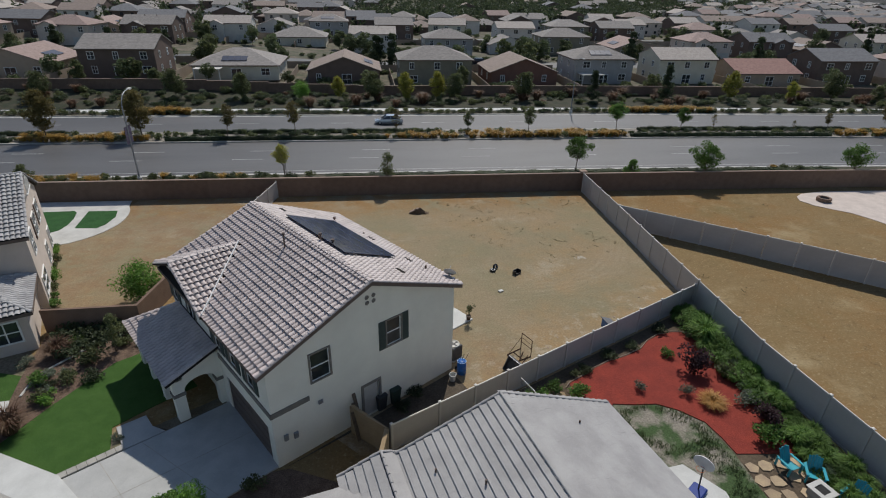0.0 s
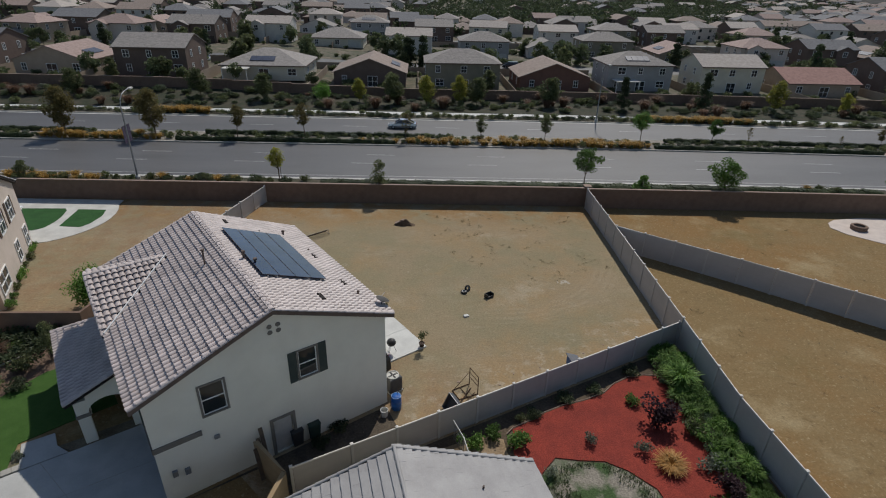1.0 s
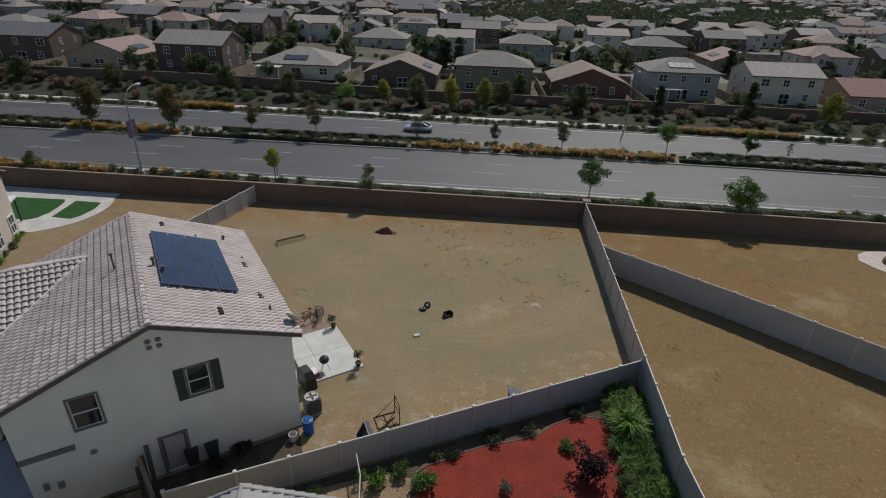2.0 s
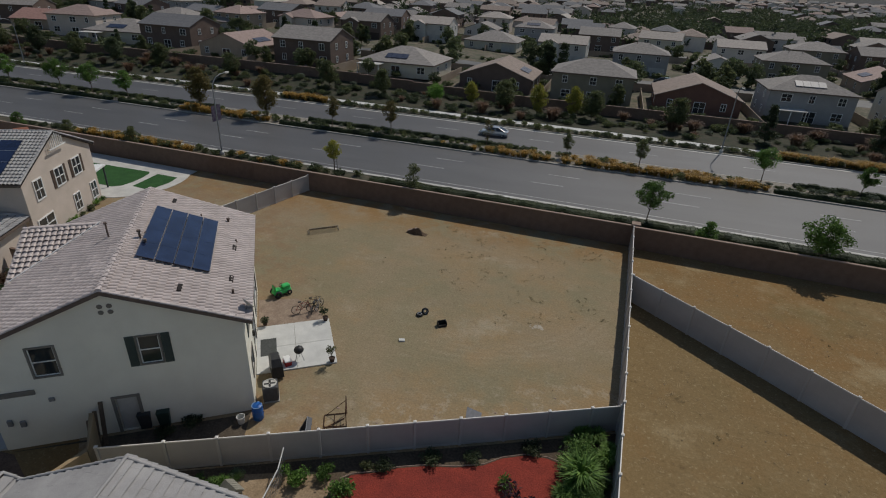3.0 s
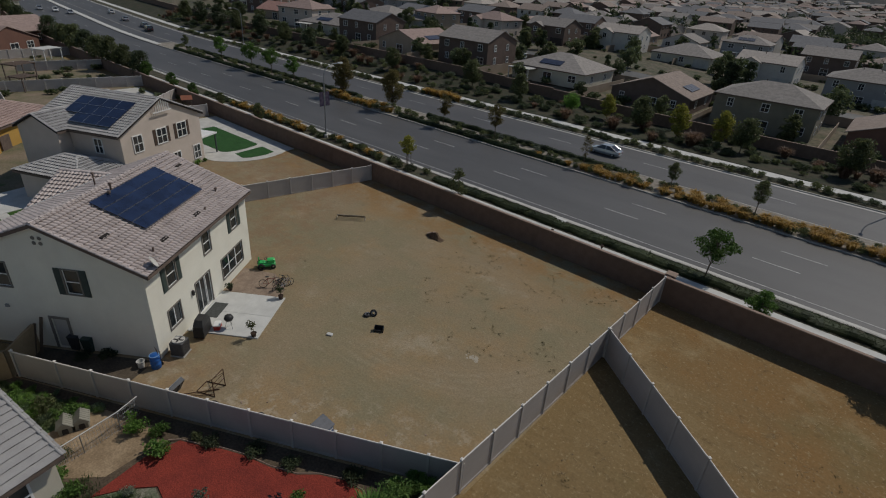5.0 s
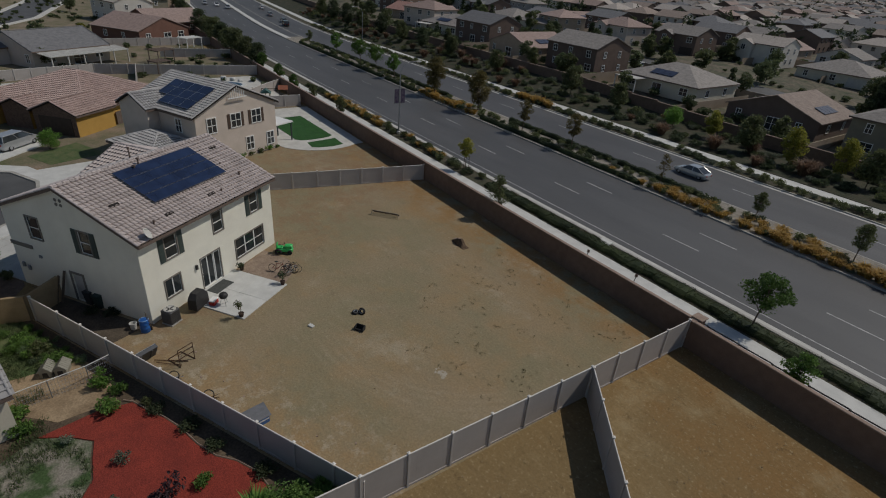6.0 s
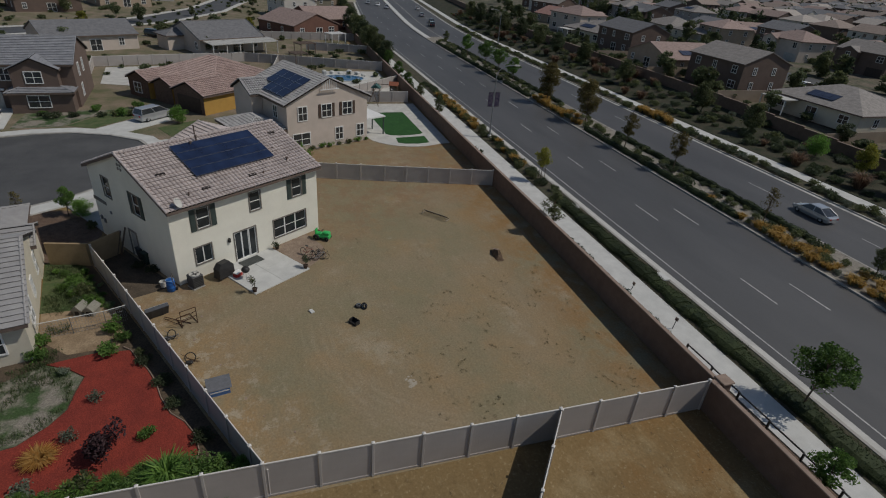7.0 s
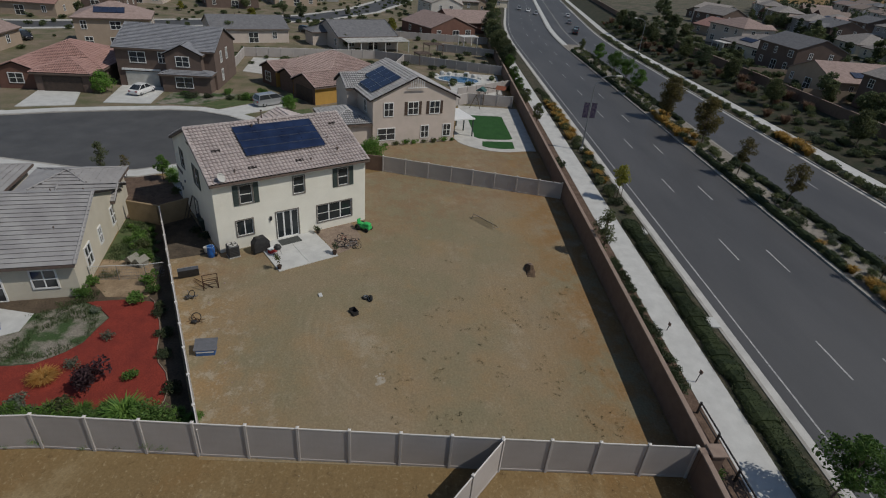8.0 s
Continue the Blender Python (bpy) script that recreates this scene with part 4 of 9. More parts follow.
# solar array: four rows of panels on rails, lying along the ridge
sol = part("solar_array", Geo().box(3.35 - U0, 0, 0.1, 10.2 - U0, 0.04, 0.24, back_m @ Matrix.Translation((0, (1.75 + OV) / cosr + 0.3, 0))).box(3.35 - U0, 0, 0.1, 10.2 - U0, 0.04, 0.24, back_m @ Matrix.Translation((0, (5.1 + OV) / cosr - 0.3, 0))), M_ALU, house, "dark blue solar panels in a rectangle on the roof")
b0, b1 = (1.75 + OV) / cosr, (5.15 + OV) / cosr
for r in range(4):
    for c in range(4):
        a0, a1 = 3.4 - U0 + c * 1.7, 3.4 - U0 + c * 1.7 + 1.69
        c0 = b0 + r * (b1 - b0) / 4
        c1 = c0 + (b1 - b0) / 4 - 0.035
        sp = part("solar_panel", Geo().box(a0, c0, 0.26, a1, c1, 0.3, back_m), M_SOLAR, sol)
        part("panel_frame", Geo().box(a0, c0, 0.3, a1, c0 + 0.018, 0.304, back_m).box(a0, c1 - 0.02, 0.3, a1, c1, 0.304, back_m), M_SEAM, sp)
# satellite dish at the back corner of the roof
dm = Matrix.Translation((0.7, -0.25, 6.45)) @ Matrix.Rotation(0.6, 4, "Z") @ Matrix.Rotation(1.0, 4, "X")
dish = part("satellite_dish", Geo().lathe([(0.02, 0.0), (0.2, 0.03), (0.36, 0.1), (0.38, 0.115), (0.34, 0.11), (0.18, 0.05), (0.02, 0.03)], 18, dm), M_CONC, house, "pale grey satellite dish on the eave", smooth=True)
part("dish_arm", Geo().tube(dm @ Vector((0, 0.3, 0.1)), dm @ Vector((0, 0.05, 0.5)), 0.015).tube((0.7, -0.2, 6.05), (0.7, -0.25, 6.45), 0.025), M_STEEL, dish)

# entry porch with its lean-to tile roof
PU0, PU1, PV, PZ0 = 6.2, 13.3, 14.3, 2.85
pw = Geo()
pw.box(PU0, PV - 0.55, 0, PU0 + 0.5, PV, 2.75).box(PU0, HD, 0, PU0 + 0.5, HD + 0.35, 2.75)
k = 10
arch = [(HD + 0.35, 2.0)] + [(HD + 0.35 + 1.7 * (1 - math.cos(math.pi * i / k)) / 2, 2.0 + 0.55 * math.sin(math.pi * i / k)) for i in range(1, k)] + [(PV - 0.55, 2.0)]
for x0, x1 in ((PU0, PU0 + 0.5),):
    for (va, za), (vb, zb) in zip(arch, arch[1:]):
        top_a, top_b = 2.75 + (PV - va) * 0.42, 2.75 + (PV - vb) * 0.42
        pw.add([(x0, va, za), (x0, vb, zb), (x0, vb, top_b), (x0, va, top_a), (x1, va, za), (x1, vb, zb), (x1, vb, top_b), (x1, va, top_a)],
               [(0, 3, 2, 1), (4, 5, 6, 7), (0, 1, 5, 4), (3, 7, 6, 2)])
pw.box(PU0, HD, 2.75, PU0 + 0.5, HD + 0.35, 3.6)
for ua in (8.6, 10.9, 12.8):
    pw.bbox(ua, PV - 0.5, 0, ua + 0.5, PV, 2.75, 0.02)
pw.box(PU0 + 0.5, PV - 0.4, 2.35, PU1, PV, 2.78).box(PU1 - 0.2, HD, 0.0, PU1, PV, 2.78)
porch = part("porch", pw, M_STUCCO, house, "cream stucco arched entry porch")
part("pillar_band", Geo().box(PU0 - 0.05, PV - 0.6, 1.75, PU0 + 0.55, PV + 0.05, 1.95), M_TRIM, porch)
part("pillar_band", Geo().box(PU0 - 0.05, HD, 1.75, PU0 + 0.55, HD + 0.4, 1.95), M_TRIM, porch)
pm = plane_m((PU1 + 0.3, PV + 0.35, PZ0), (-1, 0, 0), (0, -1, 0.4))
PL = PU1 + 0.3 - (PU0 - 0.2)
PS = (PV + 0.35 - HD) * math.hypot(1, 0.4)
pp = [(0, 0), (PL, 0), (PL, PS), (1.9, PS)]
part("porch_roof", Geo().slab([pm @ Vector((a, b, 0)) for a, b in pp], pm.col[2].xyz, 0.12), M_TILE_BED, porch)
tagged(part("porch_tiles", tile_field(pp, BARREL, TW, TL), M_TILE_J, porch, m=pm), kind="stuff")
part("porch_hip", Geo().slab([(PU1 + 0.3, PV + 0.35, PZ0), (PU1 + 0.3, HD, PZ0), (PU1 - 1.6, HD, PZ0 + 2.95 * 0.4)], (0.5, 0, 0.86), 0.1), M_TILE_J, porch)
ridge_tiles(porch, (PU1 + 0.3, PV + 0.35, PZ0 + 0.05), (PU1 - 1.6, HD, PZ0 + 2.95 * 0.4 + 0.05), 0.12)
ridge_tiles(porch, (PU0 - 0.15, PV + 0.35, PZ0 + 0.05), (PU0 - 0.15, HD, PZ0 + 2.95 * 0.4 + 0.05), 0.1)



# ---- other houses ----
WALLS = {
    "beige": mat("stucco_beige", (0.6, 0.515, 0.45), (0.54, 0.465, 0.4), 0.7, 0.95, 0.3, 45, fine=0.06),
    "cream": mat("stucco_ivory", (0.62, 0.57, 0.46), (0.56, 0.51, 0.41), 0.7, 0.95, 0.3, 45, fine=0.06),
    "white": mat("stucco_white", (0.62, 0.585, 0.53), (0.56, 0.525, 0.475), 0.7, 0.95, 0.3, 45, fine=0.06),
    "brown": mat("stucco_brown", (0.16, 0.115, 0.095), (0.135, 0.098, 0.08), 0.7, 0.95, 0.3, 45, fine=0.08),
    "russet": mat("stucco_russet", (0.19, 0.1, 0.075), (0.16, 0.085, 0.065), 0.7, 0.95, 0.3, 45, fine=0.08),
    "olive": mat("stucco_olive", (0.25, 0.225, 0.17), (0.215, 0.195, 0.145), 0.7, 0.95, 0.3, 45, fine=0.08),
    "grey": mat("stucco_grey", (0.36, 0.35, 0.34), (0.32, 0.31, 0.3), 0.7, 0.95, 0.3, 45, fine=0.06),
    "tan": mat("stucco_tan", (0.42, 0.33, 0.25), (0.37, 0.29, 0.22), 0.7, 0.95, 0.3, 45, fine=0.06),
    "ochre": mat("stucco_ochre", (0.5, 0.3, 0.08), (0.44, 0.26, 0.07), 0.7, 0.95, 0.3, 45, fine=0.08),
}
ROOFS = {
    "grey": mat("tile_far_grey", (0.305, 0.28, 0.258), (0.215, 0.197, 0.182), 1.5, 0.9, 0.4, 9, rnd=0.1, fine=0.2),
    "brown": mat("tile_far_brown", (0.29, 0.235, 0.2), (0.21, 0.165, 0.14), 1.5, 0.9, 0.4, 9, rnd=0.1, fine=0.2),
    "pink": mat("tile_far_pink", (0.361, 0.271, 0.241), (0.267, 0.198, 0.172), 1.5, 0.9, 0.4, 9, rnd=0.1, fine=0.2),
    "red": mat("tile_far_red", (0.327, 0.194, 0.163), (0.241, 0.138, 0.116), 1.5, 0.9, 0.4, 9, rnd=0.1, fine=0.2),
    "pale": mat("tile_far_pale", (0.41, 0.365, 0.325), (0.32, 0.285, 0.255), 1.5, 0.9, 0.4, 9, rnd=0.1, fine=0.2),
    "slate": mat("tile_far_slate", (0.19, 0.19, 0.195), (0.135, 0.135, 0.14), 1.5, 0.9, 0.4, 9, rnd=0.1, fine=0.2),
}


def roof_faces(kind, W, D, eave, ov, sl):
    """Roof planes of a W x D block centred on the origin, ridge along x: (local matrix, polygon in the plane)."""
    w, d = W / 2 + (ov if kind == "hip" else 0.25), D / 2 + ov
    c = 1 / math.hypot(1, sl)
    out = []
    rise = d * sl
    if kind == "gable":
        for s in (1, -1):
            m = plane_m((-w * s, -d * s, eave), (s, 0, 0), (0, s, sl))
            out.append((m, [(0, 0), (2 * w, 0), (2 * w, d / c), (0, d / c)]))
        ridge = [((-w, 0, eave + rise), (w, 0, eave + rise))]
        ridge += [((s * (w - 0.05), q * d, eave), (s * (w - 0.05), 0, eave + rise)) for s in (1, -1) for q in (1, -1)]
    else:
        for s in (1, -1):
            m = plane_m((-w * s, -d * s, eave), (s, 0, 0), (0, s, sl))
            out.append((m, [(0, 0), (2 * w, 0), (2 * w - d, d / c), (d, d / c)]))
            m = plane_m((w * s, -d * s, eave), (0, s, 0), (-s, 0, sl))
            out.append((m, [(0, 0), (2 * d, 0), (d, d / c)]))
        ridge = [((-(w - d), 0, eave + rise), (w - d, 0, eave + rise))]
        ridge += [((s * w, q * d, eave), (s * (w - d), 0, eave + rise)) for s in (1, -1) for q in (1, -1)]
    return out, ridge, rise


def house_block(parent, W, D, eave, kind, wall, roof_mat, tile=None, ov=0.45, sl=0.38, m=None, turn=False, fascia=M_FASCIA, caps=True):
    """Walls and roof of one block; tile is a tile shape for roofs seen from near."""
    m = m or Matrix.Identity(4)
    if kind == "hip" and (W < D) != turn:
        turn = not turn
    if turn:
        m = m @ Matrix.Rotation(math.pi / 2, 4, "Z")
        W, D = D, W
    faces, ridge, rise = roof_faces(kind, W, D, eave, ov, sl)
    g = Geo().box(-W / 2, -D / 2, -0.2, W / 2, D / 2, eave + 0.03)
    if kind == "gable":
        h = D / 2 * sl + ov * sl - 0.12
        for s in (1, -1):
            x = s * W / 2
            g.add([(x, -D / 2, eave + 0.02), (x, D / 2, eave + 0.02), (x, 0, eave + h), (x - s * 0.2, -D / 2, eave + 0.02), (x - s * 0.2, D / 2, eave + 0.02), (x - s * 0.2, 0, eave + h)],
                  [(0, 1, 2) if s > 0 else (0, 2, 1), (0, 3, 5, 2), (1, 2, 5, 4)])
    part("wall", g, wall, parent, m=m)
    rg = Geo()
    for pm_, poly in faces:
        rg.slab([pm_ @ Vector((a, b, 0)) for a, b in poly], pm_.col[2].xyz, 0.14)
    rf = part("roof", rg, M_TILE_BED if tile else roof_mat, parent, m=m)
    if tile:
        tg = Geo()
        for pm_, poly in faces:
            f = tile_field(poly, tile, 0.3, 0.4)
            tg.add([pm_ @ Vector(p) for p in f.v], f.f)
        tagged(part("roof_tiles", tg, roof_mat, rf), kind="stuff")
    if caps:
        cg = Geo()
        for a, b in ridge:
            ridge_caps(cg, Vector(a) + Vector((0, 0, 0.04)), Vector(b) + Vector((0, 0, 0.04)), 0.065 if tile is FLAT else 0.1, 0.45 if tile else 1.2)
        tagged(part("roof_ridge", cg, roof_mat, rf), kind="stuff")
    w, d = W / 2 + (ov if kind == "hip" else 0.25), D / 2 + ov
    for s_ in (1, -1):
        part("fascia", Geo().box(-w, s_ * d - 0.02, eave - 0.2, w, s_ * d + 0.02, eave + 0.01), fascia, rf)
        if kind == "hip":
            part("fascia", Geo().box(s_ * w - 0.02, -d, eave - 0.2, s_ * w + 0.02, d, eave + 0.01), fascia, rf)
    return rf


def lattice(xs, zs, y0, y1):
    """A bar lattice in one piece: every second cell both ways is an opening."""
    g, idx = Geo(), {}

    def vid(i, k, y):
        if (i, k, y) not in idx:
            idx[i, k, y] = len(g.v)
            g.v.append((xs[i], y, zs[k]))
        return idx[i, k, y]

    def solid(i, k):
        return 0 <= i < len(xs) - 1 and 0 <= k < len(zs) - 1 and not (i % 2 and k % 2)

    for i in range(len(xs) - 1):
        for k in range(len(zs) - 1):
            if not solid(i, k):
                continue
            a, b, c, d = [(i, k), (i + 1, k), (i + 1, k + 1), (i, k + 1)]
            g.f += [tuple(vid(*q, y0) for q in (a, b, c, d)), tuple(vid(*q, y1) for q in (d, c, b, a))]
            for (p, q), (di, dk) in (((a, b), (0, -1)), ((b, c), (1, 0)), ((c, d), (0, 1)), ((d, a), (-1, 0))):
                if not solid(i + di, k + dk):
                    g.f.append((vid(*q, y0), vid(*p, y0), vid(*p, y1), vid(*q, y1)))
    return g


def simple_window(parent, m, w, h, trim=M_WHITE, cross=True):
    """A far-off window: a raised surround with bars, and its dark pane."""
    g = lattice([-0.1, 0, w / 2 - 0.035, w / 2 + 0.035, w, w + 0.1], [-0.1, 0, h / 2 - 0.03, h / 2 + 0.03, h, h + 0.1], -0.07, 0.01)
    wdw = part("window", g, trim, parent, m=m)
    part("pane", Geo().box(0, -0.02, 0, w, 0.008, h), M_GLASS_D, wdw)
    return wdw


def on_side(side, W, D, a, z):
    """A matrix on a block's side (s, n, e, w): a along the wall from its middle, z up."""
    if side == "s":
        return Matrix.Translation((a, -D / 2, z))
    if side == "n":
        return Matrix.Translation((-a, D / 2, z)) @ Matrix.Rotation(math.pi, 4, "Z")
    if side == "e":
        return Matrix.Translation((W / 2, a, z)) @ Matrix.Rotation(math.pi / 2, 4, "Z")
    return Matrix.Translation((-W / 2, -a, z)) @ Matrix.Rotation(-math.pi / 2, 4, "Z")


def suburb_house(storeys, kind, W, D, wall, roof_c, turn, label, sd, solar=False, patio=False, wing=0.0):
    """A whole small house; its garden side faces -y, its drive side +y."""
    r = random.Random(sd)
    h = thing("house", label, "house", "houses of the far estate")
    eave = 3.0 if storeys == 1 else 5.8
    sl = 0.36 if storeys == 1 else 0.38
    rf = house_block(h, W, D, eave, kind, WALLS[wall], ROOFS[roof_c], turn=turn, sl=sl, caps=False)
    if wing:
        # a cross gable on either long side
        house_block(h, 5.2, 3.2, eave - 0.3, "gable", WALLS[wall], ROOFS[roof_c], ov=0.3, sl=0.45, turn=True, caps=False, m=Matrix.Translation((wing, D / 2 - 0.2, 0)))
        simple_window(h, Matrix.Translation((wing + 0.6, D / 2 + 1.41, 0.95 + 2.85 * (storeys - 1))) @ Matrix.Rotation(math.pi, 4, "Z"), 1.2, 1.4)
    for lv in range(storeys):
        z = 0.95 + 2.85 * lv
        n = 3 if W > 12 else 2
        for k in range(n):
            a = -W / 2 + W * (k + 0.5) / n - 0.6 + r.uniform(-0.4, 0.4)
            ww = r.choice((0.9, 1.2, 1.7))
            tall = lv == 0 and k == 1
            simple_window(h, on_side("s", W, D, a, 0.1 if tall else z), 2.0 if tall else ww, 2.1 if tall else 1.35)
        for k in range(n):
            a = -W / 2 + W * (k + 0.5) / n - 0.6 + r.uniform(-0.4, 0.4)
            if wing and abs(-a - wing) < 3.2 or (lv == 0 and k == 2):
                continue
            simple_window(h, on_side("n", W, D, a, z), r.choice((1.0, 1.3, 1.7)), 1.4)
        for sd_ in ("e", "w"):
            for k in range(2):
                simple_window(h, on_side(sd_, W, D, -D / 4 + k * D / 2.4 + r.uniform(-0.5, 0.5), z), r.choice((0.8, 1.1)), 1.3)
    part("garage_door", Geo().box(-W / 2 + 0.6, D / 2 - 0.02, 0.05, -W / 2 + 5.0, D / 2 + 0.04, 2.25), M_GARAGE if wall in ("brown", "russet", "olive") else M_CONC, h)
    for vx, vy in ((1.5, 1.0), (-2.0, 0.8)):
        part("roof_vent", Geo().tube((vx, vy, eave + 0.8), (vx, vy, eave + 2.6), 0.08), M_FASCIA, rf)
    if solar:
        w_, d_ = (W, D) if not turn else (D, W)
        pm_ = roof_faces(kind, w_, d_, eave, 0.45, sl)[0][1 if turn and kind == "hip" else 0][0]
        base = (w_ / 2 - 2.6)
        for k in range(4):
            part("solar_panel", Geo().box(base + k * 1.35, 2.0, 0.1, base + k * 1.35 + 1.3, 4.1, 0.16, pm_), M_SOLAR_FAR, rf)
    if patio:
        pt_ = part("patio_cover", Geo().box(-W / 2 + 1, -D / 2 - 3.6, 2.55, -W / 2 + 6.5, -D / 2 - 0.05, 2.7), M_CONC, h, "pale slatted patio cover")
        for k in range(3):
            part("patio_post", Geo().box(-W / 2 + 1.1 + k * 2.55, -D / 2 - 3.5, 0, -W / 2 + 1.25 + k * 2.55, -D / 2 - 3.35, 2.55), M_WHITE, pt_)
    return h


M_GARAGE = mat("garage_dark", (0.07, 0.05, 0.04), (0.05, 0.037, 0.03), 2, 0.6)
protos = {
    "tan1": suburb_house(1, "gable", 15, 16, "tan", "pink", True, "one-storey tan stucco house with pinkish tile roof", 1, solar=True),
    "brown2": suburb_house(2, "gable", 15, 12, "brown", "grey", False, "two-storey dark brown house with grey tile roof", 2, wing=3.0),
    "grey1": suburb_house(1, "hip", 18, 15, "cream", "grey", False, "one-storey cream house with grey hipped roof and solar panels", 3, solar=True, patio=True),
    "russet1": suburb_house(1, "gable", 16, 15, "brown", "brown", True, "one-storey dark brown house with brown tile roof", 4, solar=True),
    "olive2": suburb_house(2, "hip", 16.5, 12, "olive", "grey", False, "two-storey olive stucco house with grey hipped roof", 5),
    "red1": suburb_house(1, "gable", 16, 15, "russet", "brown", True, "one-storey russet house with brown tile roof", 6),
    "grey2": suburb_house(2, "hip", 15, 12, "grey", "grey", False, "two-storey grey house with solar panels and patio cover", 7, solar=True, patio=True),
    "cream2": suburb_house(2, "gable", 15, 11, "cream", "pale", False, "two-storey cream stucco house with pale tile roof", 8, wing=-3.5),
    "redroof1": suburb_house(1, "gable", 17, 14, "tan", "red", False, "one-storey tan house with red tile roof", 9),
    "dark2": suburb_house(2, "gable", 16, 12, "brown", "slate", False, "two-storey brown house with dark slate-grey roof", 10, wing=-3.0),
    "white2": suburb_house(2, "gable", 15, 10.5, "white", "pale", False, "two-storey white stucco house with pale tile roof", 12, wing=3.5),
    "pink2": suburb_house(2, "hip", 15, 12, "beige", "pink", False, "two-storey beige house with pinkish hipped roof", 13, wing=3.5),
    "white1": suburb_house(1, "gable", 13, 12, "white", "grey", True, "one-storey white gabled house with grey tile roof", 14),
    "blue1": suburb_house(1, "gable", 17, 12, "beige", "slate", False, "one-storey beige house with blue-grey tile roof", 15),
    "sun2": suburb_house(2, "hip", 13, 12, "tan", "pink", False, "two-storey tan house with dark solar panels", 16, solar=True),
    "rust1": suburb_house(1, "gable", 15, 16, "russet", "pink", True, "one-storey russet-brown house with pinkish roof", 17),
}
placed = set()


def put_house(key, x, y, rz=0.0):
    m = pose(x, y, pad(x) if y > 100 else 0, 0, 0, rz)
    if key in placed:
        return copy_thing(protos[key], m)
    placed.add(key)
    protos[key].matrix_basis = m
    return protos[key]


for key, x, y, rz in (("tan1", -71, 132, 0), ("brown2", -50.5, 131, 0), ("grey1", -27.5, 134, 0), ("russet1", -4.3, 135, 0), ("olive2", 16.5, 132, 0), ("red1", 37.5, 134, 0),
                      ("grey2", 57.5, 134, 0), ("cream2", 79, 133, 0), ("redroof1", 99, 131, 0), ("dark2", 121, 131, 0), ("pink2", 143, 129, 0), ("russet1", 163, 128, 0),
                      ("dark2", -94, 136, 0), ("grey1", -114, 139, 8), ("pink2", -135, 143, 12), ("redroof1", -157, 150, 15), ("brown2", -179, 158, 18), ("white2", -202, 168, 20), ("russet1", -225, 178, 22)):
    put_house(key, x, y, rz)
rr = random.Random(5)
keys = list(protos)
second = [("sun2", -113, 188, 170), ("pink2", -88, 192, 175), ("brown2", -66, 196, 180), ("white2", -44, 204, 180), ("grey1", -21, 203, 180), ("white2", 3.7, 194, 178), ("grey2", 27, 182, 180), ("white1", 49, 192, 180),
          ("olive2", 68, 190, 180), ("tan1", 90, 184, 178), ("pink2", 113, 178, 180), ("dark2", 135, 178, 178), ("russet1", 157, 180, 180), ("cream2", 178, 178, 175), ("grey2", 199, 180, 180), ("tan1", 220, 182, 180),
          ("tan1", -92, 226, 0), ("dark2", -72, 228, 4), ("tan1", -52, 232, 0), ("white1", -33.5, 238, 0), ("grey2", -13, 242, 2), ("brown2", 13, 236, 0), ("cream2", 35.5, 238, -10), ("white2", 60, 224, 0), ("olive2", 86, 236, 0),
          ("brown2", 104, 230, 0), ("white2", 119, 249, 8), ("pink2", 140, 226, 0), ("grey1", 162, 230, 0), ("white1", 183, 226, 0), ("dark2", 204, 228, 0)]
for key, x, y, rz in second:
    put_house(key, x, y, rz)
x = -330.0
while x < -118:
    far_w = max(0.0, -60 - x)
    put_house(rr.choice(keys), x, 184 + far_w ** 2 / 900 + rr.uniform(-2, 2), 180 - far_w * 0.08)
    put_house(rr.choice(keys), x + 8, 212 + far_w ** 2 / 900 + rr.uniform(-2, 2), -far_w * 0.08)
    x += rr.uniform(19.0, 23.0)

